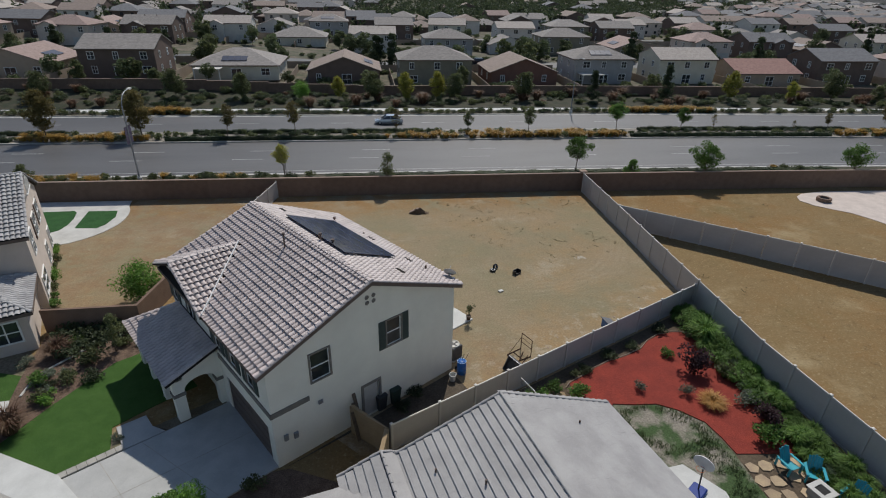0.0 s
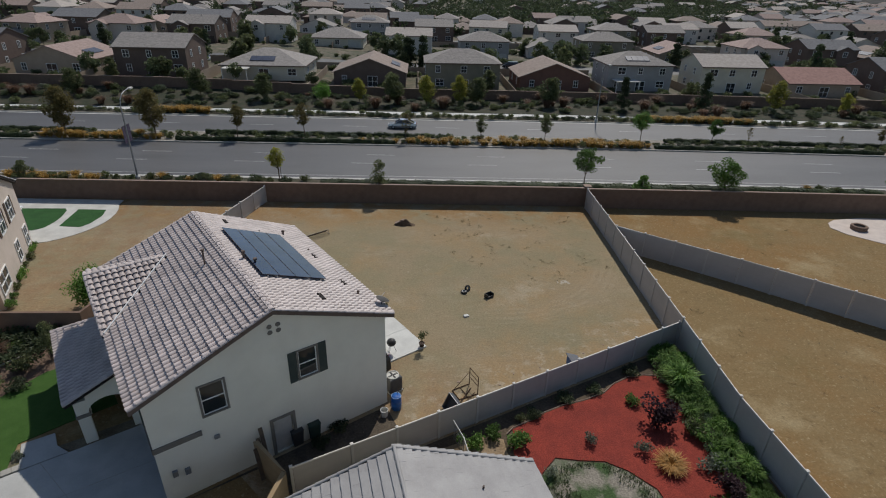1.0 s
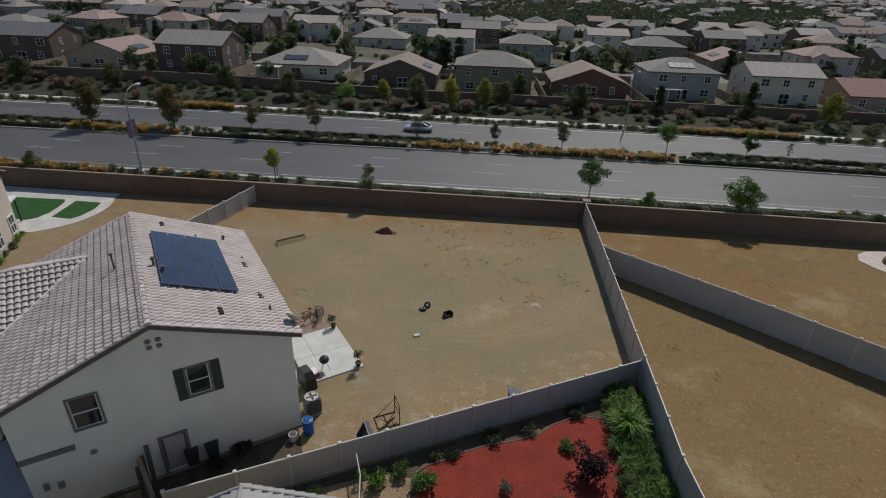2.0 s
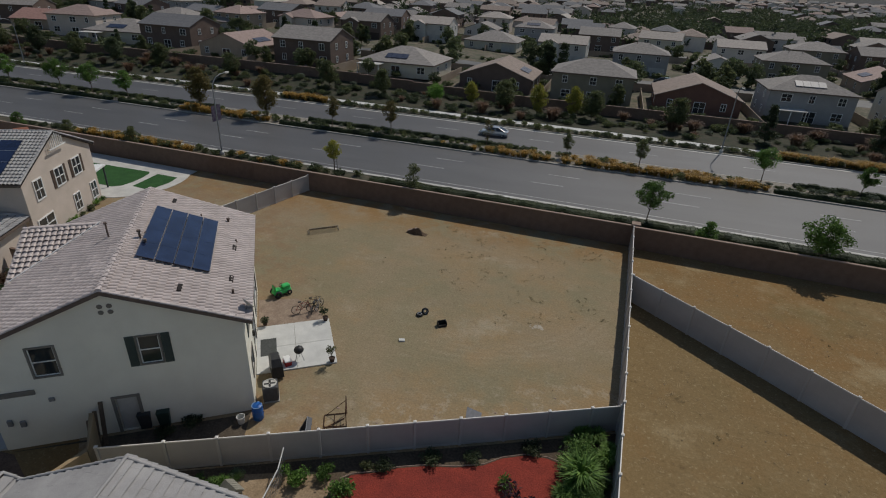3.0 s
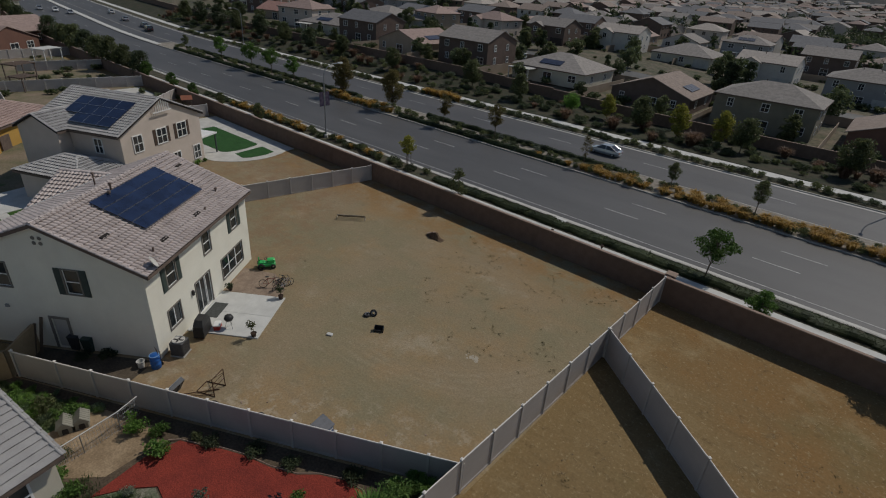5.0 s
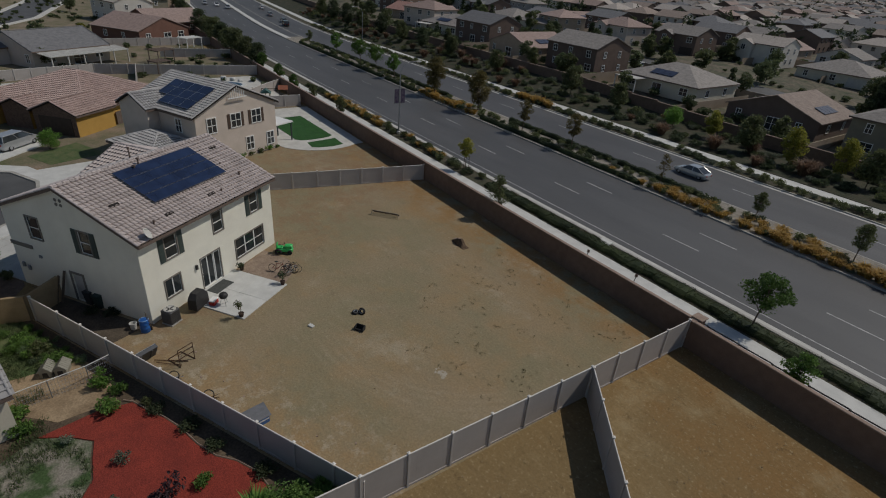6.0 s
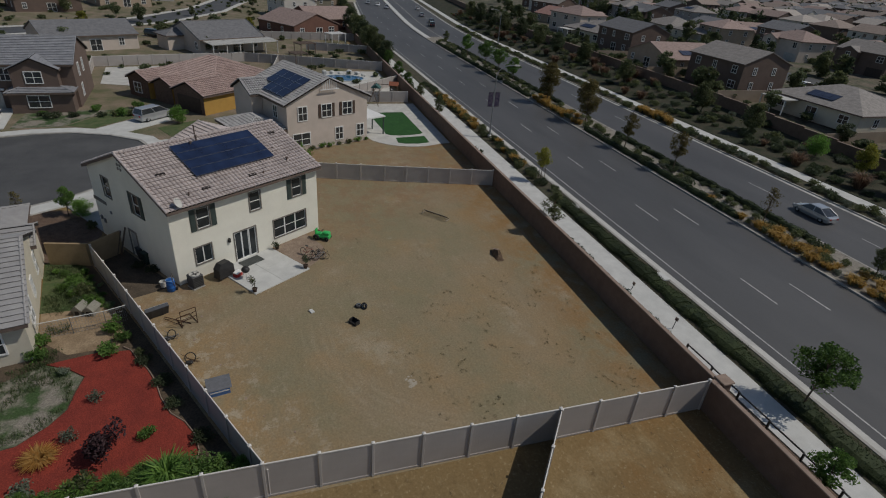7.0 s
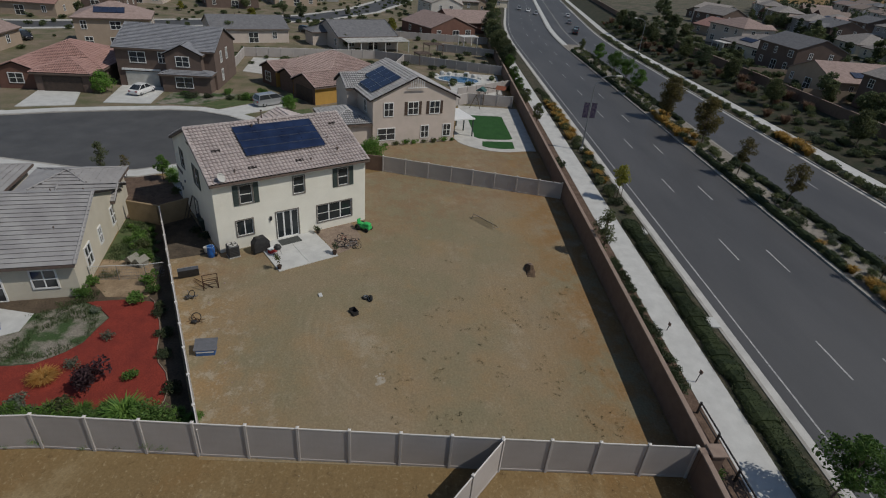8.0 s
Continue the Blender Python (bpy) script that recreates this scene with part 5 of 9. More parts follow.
# farther streets: whole blocks of small houses in one sheet each
far_roofs = {k: Geo() for k in ("grey", "brown", "pink", "pale", "slate")}
far_walls = {k: Geo() for k in ("beige", "brown", "white")}
far_wins = Geo()
for j in range(34):
    y = (262 + j * 24.5 + (0 if j % 2 else 3)) if j < 8 else 462 + (j - 8) * 30
    x = -420 - j * 14
    while x < 300 + j * 22:
        x += rr.uniform(17, 24)
        if 315 < y < 950 and -15 + (y - 315) * 0.04 < x < 160 + (y - 315) * 1.0 and rr.random() < 0.82:
            continue
        W, D = rr.uniform(12, 17), rr.uniform(10, 13)
        st = rr.choice((1, 2, 2))
        e = 3.0 if st == 1 else 5.8
        yy = y + rr.uniform(-3, 3) + max(0, -60 - x) ** 2 / 1100
        m = pose(x, yy, pad(x) + max(0.0, (y - 900) * 0.03), 0, 0, rr.choice((0, 90, 180)) + rr.uniform(-8, 8))
        kind = rr.choice(("gable", "gable", "hip"))
        faces, ridge, rise = roof_faces(kind, W, D, e, 0.5, 0.38)
        rg = far_roofs[rr.choice(("grey", "grey", "brown", "slate", "pink", "pale", "brown", "slate"))]
        for pm_, poly in faces:
            rg.slab([m @ pm_ @ Vector((a, b, 0)) for a, b in poly], (m @ pm_).col[2].xyz, 0.15)
        wg = far_walls[rr.choice(("beige", "brown", "brown", "white"))]
        wg.box(-W / 2, -D / 2, -2, W / 2, D / 2, e, m)
        if kind == "gable":
            for s in (1, -1):
                wg.add([m @ Vector(p) for p in ((s * W / 2, -D / 2, e), (s * W / 2, D / 2, e), (s * W / 2, 0, e + rise - 0.3))], [(0, 1, 2)])
        for lv in range(st):
            for q in (-0.3, 0.0, 0.3):
                far_wins.box(q * W - 0.6, -D / 2 - 0.04, 1 + 2.85 * lv, q * W + 0.6, -D / 2, 2.3 + 2.85 * lv, m)
                far_wins.box(q * W - 0.6, D / 2, 1 + 2.85 * lv, q * W + 0.6, D / 2 + 0.04, 2.3 + 2.85 * lv, m)
for k, g in far_roofs.items():
    single("distant_roofs", g, ROOFS[k], "distant tiled roofs of the estate", "houses", kind="stuff")
for k, g in far_walls.items():
    single("distant_walls", g, WALLS[k], "distant stucco house walls", "houses", kind="stuff")
single("distant_windows", far_wins, M_GLASS_D, "dark windows of distant houses", "houses", kind="stuff")

# estate ground, streets
eg0 = Geo()
for i in range(61):
    x = -420 + 22 * i
    ya = 114.7 + bend(max(-330, min(250, x)))
    for q in range(9):
        eg0.v.append((x * (1 + 0.16 * q / 8 * (q > 1)), ya + (1400 - ya) * (q / 8) ** 2, pad(x) + 0.03 - (0.9 * pad(x) * 0.4 if q == 0 else 0)))
    if i:
        k = 9 * i
        eg0.f += [(k - 9 + j, k + j, k + 1 + j, k - 8 + j) for j in range(8)]
setting("estate_ground", eg0, mat("estate_yards", (0.15, 0.125, 0.092), (0.06, 0.07, 0.04), 0.2, 0.95, 0.4, 1.2, fine=0.5), "mixed yards and lawns of the far estate", "ground")
sg = Geo()
for y in (160, 232, 305):
    n = 40
    pts, fs = [], []
    for i in range(n + 1):
        x = -330 + i * 18
        yy = y + max(0, -60 - x) ** 2 / 900
        pts += [(x, yy - 5.5, pad(x) + 0.06), (x, yy + 5.5, pad(x) + 0.06)]
        if i:
            fs.append((2 * i - 2, 2 * i, 2 * i + 1, 2 * i - 1))
    sg.add(pts, fs)
setting("estate_street", sg, M_ASPHALT_S, "narrow asphalt streets of the far estate", "road")
# hills behind everything
hg = Geo()
n = 90
for i in range(n + 1):
    a = math.pi * (-0.15 + 1.3 * i / n)
    hgt = 34 + 22 * math.sin(i * 0.31) + 14 * math.sin(i * 0.83 + 1) + 10 * math.sin(i * 1.7)
    for rad, f in ((1150, 0.0), (1350, 0.5), (1600, 0.85), (1900, 1.0), (2300, 0.9)):
        hg.v.append((rad * math.cos(a), rad * math.sin(a), hgt * f + (rng.uniform(-3, 3) if 0 < f else -1)))
    if i:
        k = 5 * i
        hg.f += [(k - 5 + j, k - 4 + j, k + 1 + j, k + j) for j in range(4)]
single("backdrop_hills", hg, mat("scrub_hill", (0.025, 0.03, 0.032), (0.05, 0.046, 0.04), 0.012, 0.95, fine=0.3, bscale=0.1), "dark scrubby hills beyond the estate", "hill", kind="structure", smooth=True)

# yard fences between the estate's houses
eg_ = Geo()
for fx in (-82, -61, -39, -16, 6.5, 27, 47.5, 68, 89, 110, 132):
    ya = 114.8 + bend(fx)
    eg_.box(fx - 0.05, ya, 0, fx + 0.05, ya + 27, pad(fx) + 1.8)
    eg_.box(fx - 7, 147.5, 0, fx + 4, 147.6, pad(fx) + 1.8)
for k in range(15):
    eg_.box(-110 + k * 22.0, 192, 0, -109.9 + k * 22.0, 222, pad(-110 + k * 22.0) + 1.8)
eg_.box(-120, 213.0, 0, -30, 213.1, 3.9)
eg_.box(-30, 213.0, 0, 220, 213.1, 1.9)
single("estate_fences", eg_, mat("fence_tan", (0.36, 0.29, 0.22), (0.28, 0.22, 0.165), 0.3, 0.9, fine=0.1), "tan board fences between the far back yards", "fence", kind="stuff")


# ---- plants ----
def leaf_cloud(g, c, rad, n, size, r, squash=1.0):
    """n small leaves in a clump round c, every leaf a bent pair of triangles."""
    for _ in range(n):
        while True:
            p = Vector((r.uniform(-1, 1), r.uniform(-1, 1), r.uniform(-1, 1)))
            if 0.15 < p.length < 1:
                break
        q = Vector(c) + Vector((p.x * rad, p.y * rad, p.z * rad * squash))
        d = Vector((r.gauss(0, 1), r.gauss(0, 1), r.gauss(0, 0.7) + 0.25)).normalized()
        s = d.cross(Vector((r.gauss(0, 1), r.gauss(0, 1), r.gauss(0, 1)))).normalized()
        a = size * r.uniform(0.6, 1.3)
        up = s.cross(d) * a * 0.25
        g.add([q - d * a, q + s * a * 0.55 + up, q + d * a, q - s * a * 0.55 + up], [(0, 1, 2, 3)])


def tree_proto(name, label, H, R, leaf, sd, n=2600, size=0.11, low=0.35, shape=1.0, group="street trees", gap=0.25, stakes=False, trunk_r=0.07, clumps=34, cr=(0.3, 0.5)):
    """Tapered trunk, forking limbs and a crown of leaf clumps with gaps."""
    r = random.Random(sd)
    t = thing("tree", label, "tree", group)
    tg = Geo()
    lean = Vector((r.uniform(-0.06, 0.06), r.uniform(-0.06, 0.06), 0))
    zc = H * low
    p = Vector((0, 0, -0.1))
    rad = trunk_r * (H / 4.5) ** 0.7
    for k in range(4):
        q = Vector((lean.x * H * (k + 1) / 4 + r.uniform(-0.03, 0.03), lean.y * H * (k + 1) / 4 + r.uniform(-0.03, 0.03), H * 0.85 * (k + 1) / 4))
        tg.tube(p, q, rad * (1 - 0.2 * k), rad * (0.8 - 0.2 * k), 7)
        p = q
    crown = Geo()
    cz = (H + zc) / 2
    hz = (H - zc) / 2
    for k in range(clumps):
        a = r.uniform(0, 6.283)
        zz = r.uniform(-1, 1)
        width = (1 - abs(zz) ** 1.6) ** 0.6 if shape >= 1 else max(0.15, (1 - (zz + 1) / 2) ** 0.7 * 1.0)
        rr_ = R * width * r.uniform(0.35, 1.0) * (1 - gap * r.random())
        c = Vector((rr_ * math.cos(a) + lean.x * H, rr_ * math.sin(a) + lean.y * H, cz + zz * hz * 0.88))
        b = Vector((lean.x * c.z, lean.y * c.z, max(zc * 0.75, c.z - rr_ * 0.9 - 0.25)))
        tg.tube(b, c, rad * 0.28, rad * 0.08, 5, False)
        leaf_cloud(crown, c, R * r.uniform(*cr), n // clumps, size, r, 0.8)
    part("trunk", tg, M_BARK, t)
    part("crown", crown, leaf, t)
    if stakes:
        for s in (-1, 1):
            part("stake", Geo().tube((0.4 * s, 0.1, 0), (0.36 * s, 0.1, 1.9), 0.035), M_BARK, t, "wooden tree stake")
        part("tie", Geo().tube((-0.38, 0.1, 1.5), (0.38, 0.1, 1.5), 0.015), M_RUBBER, t)
    return t


used = set()


def plant(proto, x, y, s=1.0, rz=None, z=0.12):
    rz = rr.uniform(0, 360) if rz is None else rz
    m = pose(x, y, z, 0, 0, rz)
    if id(proto) not in used:
        used.add(id(proto))
        proto.matrix_basis = m @ Matrix.Diagonal((s, s, s, 1))
        return proto
    ob = copy_thing(proto, m)
    ob.matrix_basis = m @ Matrix.Diagonal((s, s, s, 1))
    return ob


L_HEDGE = leaf_material("leaf_hedge", (0.03, 0.045, 0.02), (0.065, 0.085, 0.035))
T_ROUND = tree_proto("tree", "young green street tree with a wide crown", 4.7, 1.9, L_GREEN, 1, 3200, 0.105, 0.42, clumps=30, gap=0.3, cr=(0.22, 0.38))
T_ROUND2 = tree_proto("tree", "small green street tree with an open crown", 3.9, 1.25, L_GREEN, 2, 2000, 0.11, 0.36, clumps=24, cr=(0.25, 0.42))
T_RUST = tree_proto("tree", "rust-tinged upright median tree", 6.0, 1.7, L_RUST, 3, 5200, 0.12, 0.16, clumps=60, gap=0.1)
T_RUST2 = tree_proto("tree", "small sparse median tree with browning leaves", 4.6, 1.3, L_RUST, 4, 1900, 0.1, 0.38, cr=(0.25, 0.42))
T_OLIVE = tree_proto("tree", "slim olive-green median tree", 4.3, 1.1, L_OLIVE, 5, 2100, 0.1, 0.3)
T_BARE = tree_proto("tree", "thin nearly leafless young tree", 4.2, 0.9, L_RUST, 6, 500, 0.09, 0.3, clumps=26)
T_YEL = tree_proto("tree", "young yellow-green tree held by two stakes", 4.0, 0.95, L_YELLOW, 7, 1700, 0.1, 0.45, stakes=True)
T_SPARSE = tree_proto("tree", "tall loose young tree with drooping twigs", 4.6, 1.1, L_OLIVE, 8, 1500, 0.1, 0.08, clumps=30, gap=0.5)
T_BIG = tree_proto("tree", "dense dark green garden tree", 7.0, 2.6, L_DARK, 9, 3600, 0.2, 0.2, group="garden trees", clumps=46)
T_BIG2 = tree_proto("tree", "broad olive-green garden tree", 5.6, 2.4, L_OLIVE, 10, 3200, 0.19, 0.25, group="garden trees", clumps=40)
T_PINE = tree_proto("tree", "tall narrow dark evergreen", 8.0, 1.8, L_DARK, 12, 3200, 0.18, 0.08, 0.5, group="garden trees", clumps=46)
T_YELB = tree_proto("tree", "yellowing bushy garden tree", 5.4, 1.8, L_YELLOW, 13, 2600, 0.16, 0.15, group="garden trees")
T_BRIGHT = tree_proto("tree", "bright green leafy garden tree", 4.0, 2.2, L_BRIGHT, 14, 3400, 0.13, 0.1, group="garden trees")


L_ESTATE = leaf_material("leaf_estate", *L_ESTATE_C)
# plainer trees for the estate beyond the avenue
TF = [tree_proto("tree", lb, H, R, lf, sd, 1100, sz * 0.85, lw, sh, group="garden trees of the estate", clumps=24) for lb, H, R, lf, sd, sz, lw, sh in (
    ("dense mid-green estate tree", 6.4, 2.7, L_ESTATE, 41, 0.4, 0.2, 1.0), ("broad olive-green estate tree", 5.6, 2.4, L_OLIVE, 42, 0.38, 0.22, 1.0), ("mid-green leafy estate tree", 5.2, 2.1, L_ESTATE, 43, 0.36, 0.2, 1.0),
    ("tall narrow dark evergreen among houses", 8.0, 1.8, L_DARK, 44, 0.38, 0.08, 0.5), ("yellowing small estate garden tree", 5.2, 1.8, L_YELLOW, 45, 0.34, 0.15, 1.0), ("bushy rounded estate tree", 4.4, 2.2, L_OLIVE, 46, 0.36, 0.1, 1.0))]
SHAPES = {}


def shrub_proto(label, R, H, leaf, sd, n=420, size=0.08, group="shrubs", name="shrub"):
    r = random.Random(sd)
    g = Geo()
    for k in range(9):
        a, q = r.uniform(0, 6.283), r.uniform(0.1, 0.7) * R
        leaf_cloud(g, (q * math.cos(a), q * math.sin(a), H * r.uniform(0.3, 0.62)), R * r.uniform(0.35, 0.55), n // 9, size, r, min(1.2, H / R * 0.7))
    for k in range(6):
        a = r.uniform(0, 6.283)
        g.tube((0, 0, -0.02), (R * 0.4 * math.cos(a), R * 0.4 * math.sin(a), H * 0.5), 0.015, 0.008, 4, False)
    ob = single(name, g, leaf, label, "shrub", group)
    SHAPES[ob] = (g, leaf)
    return ob


def grass_proto(label, R, H, leaf, sd, n=230, group="ornamental grasses"):
    r = random.Random(sd)
    g = Geo()
    for k in range(n):
        a, q = r.uniform(0, 6.283), R * 0.3 * r.random()
        b = Vector((q * math.cos(a), q * math.sin(a), 0))
        out = Vector((math.cos(a), math.sin(a), 0))
        h = H * r.uniform(0.6, 1.1)
        e = R * r.uniform(0.3, 1.0)
        side = Vector((-out.y, out.x, 0)) * 0.022
        mid = b + out * e * 0.4 + Vector((0, 0, h * 0.75))
        tip = b + out * e + Vector((0, 0, h * r.uniform(0.6, 1.0)))
        g.add([b - side, b + side, mid + side, mid - side, tip], [(0, 1, 2, 3), (3, 2, 4)])
    ob = single("grass_clump", g, leaf, label, "ornamental grass", group)
    SHAPES[ob] = (g, leaf)
    return ob


B_DARK = shrub_proto("low dark green hedge shrub", 0.8, 0.75, L_DARK, 21, 520, 0.09, "hedge shrubs")
B_OLIVE = shrub_proto("rounded olive-green strip shrub", 0.75, 0.8, L_OLIVE, 22, 460, 0.08)
B_GREEN = shrub_proto("leafy mid-green garden shrub", 0.8, 0.9, L_GREEN, 23, 460, 0.09)
B_GREY = shrub_proto("pale grey-green rounded shrub", 0.6, 0.6, L_GREY, 24, 380, 0.07)
B_BRIGHT = shrub_proto("bright green leafy garden bush", 1.0, 1.2, L_BRIGHT, 25, 700, 0.1)
B_PURPLE = shrub_proto("dark purple-leaved bush on mulch", 1.0, 1.9, L_PURPLE, 26, 900, 0.1)
B_FLOWER = shrub_proto("small shrub with pale pinkish flowers", 0.5, 0.7, L_GREY, 27, 320, 0.06)
G_STRAW = grass_proto("straw-yellow ornamental grass clump", 0.8, 0.85, L_STRAW, 31)
G_ORANGE = grass_proto("orange-brown dry grass clump on red mulch", 1.0, 0.5, leaf_material("blade_orange", (0.5, 0.24, 0.05), (0.68, 0.42, 0.14)), 33, 700)
B_FINE = shrub_proto("fine-leaved fresh green border shrub", 0.75, 0.85, leaf_material("leaf_fresh", (0.07, 0.14, 0.035), (0.17, 0.27, 0.075)), 28, 1300, 0.045)
B_SAGE = shrub_proto("grey-green feathery border shrub", 0.65, 0.75, leaf_material("leaf_sage", (0.1, 0.15, 0.08), (0.19, 0.25, 0.14)), 29, 1100, 0.04)
G_LUSH = grass_proto("tall lush green grass along a fence", 0.7, 0.95, leaf_material("blade_lush", (0.07, 0.15, 0.03), (0.19, 0.31, 0.07)), 35, 420)
G_RED = grass_proto("dry reddish-brown fountain grass clump", 1.1, 1.3, L_DRYRED, 32, 420)


def along(y, x):
    return y + bend(x)


# median trees
for x, y, pr, s in ((-46, 83.8, T_RUST, 1.15), (-33, 84.0, T_RUST, 1.12), (-20.6, 82.9, T_RUST2, 1.05), (-10.6, 83.2, T_RUST2, 1.1), (4.6, 82.4, T_BARE, 1.0), (16.1, 83.1, T_OLIVE, 0.78), (25.9, 82.5, T_OLIVE, 0.92),
                    (41.2, 83.4, T_ROUND, 0.95), (52.2, 82.6, T_ROUND2, 0.95), (57.8, 82.0, T_BARE, 0.65), (71.5, 80.6, T_BARE, 0.45), (78.6, 81.2, T_RUST2, 0.6), (89.5, 80.2, T_RUST, 1.0), (101, 79.6, T_ROUND, 0.9),
                    (-62.0, 84.5, T_ROUND2, 1.25), (-70.5, 84.8, T_ROUND, 1.15), (-78.2, 85.0, T_ROUND, 1.2), (-91.5, 85.4, T_ROUND2, 1.35), (-110, 86.0, T_OLIVE, 0.85)):
    plant(pr, x, y, s, z=0.15)
# trees either side of the near pavement
for x, y, pr, s in ((-9.9, 63.2, T_YEL, 1.0), (2.3, 58.4, T_SPARSE, 1.0), (26.3, 63.2, T_ROUND, 1.0), (31.5, 58.4, T_ROUND2, 0.8), (40.6, 58.4, T_ROUND, 1.1), (60.5, 58.6, T_ROUND, 1.0), (53.2, 58.4, B_OLIVE, 1.9), (-19.4, 58.5, B_DARK, 1.6),
                    (-36.1, 58.5, T_OLIVE, 0.85), (-47, 58.5, T_OLIVE, 0.75), (-56, 58.5, T_ROUND2, 0.8), (-64, 58.5, T_ROUND2, 0.9), (-74, 58.5, T_ROUND2, 1.0), (-77, 58.6, T_BIG, 0.75), (-84, 58.9, T_BIG2, 0.95), (-90, 58.5, T_BIG2, 1.1), (-97, 58.3, T_BIG2, 1.0), (-104, 58.5, T_BIG, 0.85), (-112, 58.5, T_BIG2, 1.1), (-120, 58.5, T_BIG2, 1.0), (-131, 58.5, T_BIG, 0.9),
                    (-142, 58.5, T_BIG2, 0.9), (-154, 58.5, T_BIG2, 0.9), (-168, 58.5, T_BIG, 0.8), (-180, 58.5, T_BIG2, 0.9), (-195, 58.5, T_BIG2, 1.0), (-210, 58.5, T_BIG, 0.9)):
    plant(pr, x, along(y - 0.1, x), s)


def hedge(x0, x1, yc, w, h, label, z=0.1):
    """A trimmed hedge in lengths of about eight metres: a leafy block with an uneven skin."""
    n = max(1, round((x1 - x0) / 8))
    for k in range(n):
        xa, xb = x0 + (x1 - x0) * k / n, x0 + (x1 - x0) * (k + 1) / n
        g = Geo()
        m = int((xb - xa) / 0.5)
        for i in range(m):
            xx = xa + (xb - xa) * (i + 0.5) / m
            yy = along(yc, xx)
            ww = w * (1 + 0.16 * math.sin(xx * 1.3) + 0.1 * math.sin(xx * 3.1)) / 2
            hh = h * (1 + 0.14 * math.sin(xx * 1.9) + 0.08 * math.sin(xx * 4.3))
            g.add([(xx + sx * 0.3, yy + q * ww, zq * hh) for sx in (-1, 1) for q, zq in ((-0.85, 0), (-0.8, 0.5), (-0.45, 0.85), (0.45, 0.85), (0.8, 0.5), (0.85, 0))], [(0, 6, 7, 1), (1, 7, 8, 2), (2, 8, 9, 3), (3, 9, 10, 4), (4, 10, 11, 5), (5, 4, 3, 2, 1, 0), (6, 7, 8, 9, 10, 11)])
            for _ in range(int(95 * w)):
                t = rr.random()
                th = math.pi * t
                bulge = rr.uniform(0.86, 1.12)
                c = (xx + rr.uniform(-0.35, 0.35), yy - math.cos(th) * ww * bulge, hh * (0.08 + 0.86 * math.sin(th) ** 0.6 * bulge))
                leaf_cloud(g, c, 0.05, 1, 0.055, rr)
        single("hedge", g, L_HEDGE, label, "hedge", "hedges along the avenue", m=pose(0, 0, z))


# bank beyond the far pavement
for x, pr, s in ((-59, T_BIG2, 0.85), (-35.5, T_BIG2, 0.9), (-23, T_BIG2, 0.85), (-12, T_BRIGHT, 0.8), (-5, T_YELB, 0.8), (1.9, T_BIG2, 0.95), (8.2, T_YELB, 1.0), (14.7, T_YELB, 1.0), (18, T_BIG2, 0.9), (32.2, T_BIG2, 0.95), (46, T_PINE, 0.8),
                 (62.7, T_PINE, 0.9), (75.9, T_YELB, 1.1), (89.2, T_YELB, 0.75), (99.6, T_BIG2, 1.0), (108, T_BIG2, 0.6), (-80, T_BIG2, 0.9), (-92, T_BIG, 0.8), (-105, T_BIG2, 1.0), (-118, T_BIG, 0.9), (-130, T_BIG2, 1.1), (-142, T_BIG, 1.0), (-155, T_BIG, 1.0), (-170, T_BIG2, 1.1), (120, T_BIG2, 0.9), (135, T_PINE, 0.8)):
    plant(pr, x, along(108.5 + rr.uniform(-1.5, 1.5), x), s, z=0.2 + 0.3 * pad(x))
# garden trees of the estate
for k in range(210):
    x = rr.uniform(-250, 225)
    y = rr.choice((120, 122, 143, 147, 150, 168, 171, 173, 193, 214, 217, 222, 246)) + rr.uniform(-2.5, 2.5) + max(0, -60 - x) ** 2 / 800
    plant(rr.choice((TF[0], TF[0], TF[1], TF[1], TF[2], TF[2], TF[3], TF[5])), x, y, rr.uniform(0.7, 1.2) * (0.7 if y < 128 else 1.0), z=0.02 + pad(x))
ft = Geo()
for k in range(6400):
    x, y = rr.uniform(-700, 760), 255 + 895 * rr.random() ** 1.4
    if abs(x) > y + 60:
        continue
    if k > 3800:
        y = 315 + 600 * rr.random() ** 1.5
        x = rr.uniform(-15, 160) + (y - 315) * rr.uniform(0.04, 1.0)
    h, w = rr.uniform(4, 9), rr.uniform(1.6, 3.2)
    zb = pad(x) + max(0.0, (y - 900) * 0.03)
    for q in range(7):
        c = Vector((x + rr.uniform(-w, w) * 0.6, y + rr.uniform(-w, w) * 0.6, zb + h * rr.uniform(0.3, 0.8)))
        leaf_cloud(ft, c, w * 0.7, 5, 0.9, rr, 1.0)
single("distant_trees", ft, L_DARK, "distant dark green trees among houses", "trees", kind="stuff")

FIELD = {}


def field_add(proto, x, y, s, z):
    """Adds a shrub to the joined planting of its leaf kind."""
    g, leaf = SHAPES[proto]
    out = FIELD.setdefault(leaf.name, (Geo(), leaf))[0]
    a = rr.uniform(0, 6.283)
    ca, sa = s * math.cos(a), s * math.sin(a)
    out.add([(x + ca * p[0] - sa * p[1], y + sa * p[0] + ca * p[1], z + s * p[2]) for p in g.v], g.f)


# shrubs and grasses along the avenue
def row(proto, x0, x1, y, step, s0, s1, spread=0.3, z=0.14):
    x = x0
    while x < x1:
        p = rr.choice(proto) if isinstance(proto, tuple) else proto
        (field_add if y > 70 or x < -30 else plant)(p, x + rr.uniform(-0.2, 0.2), along(y + rr.uniform(-spread, spread), x), rr.uniform(s0, s1), z=z)
        x += step * rr.uniform(0.8, 1.25)


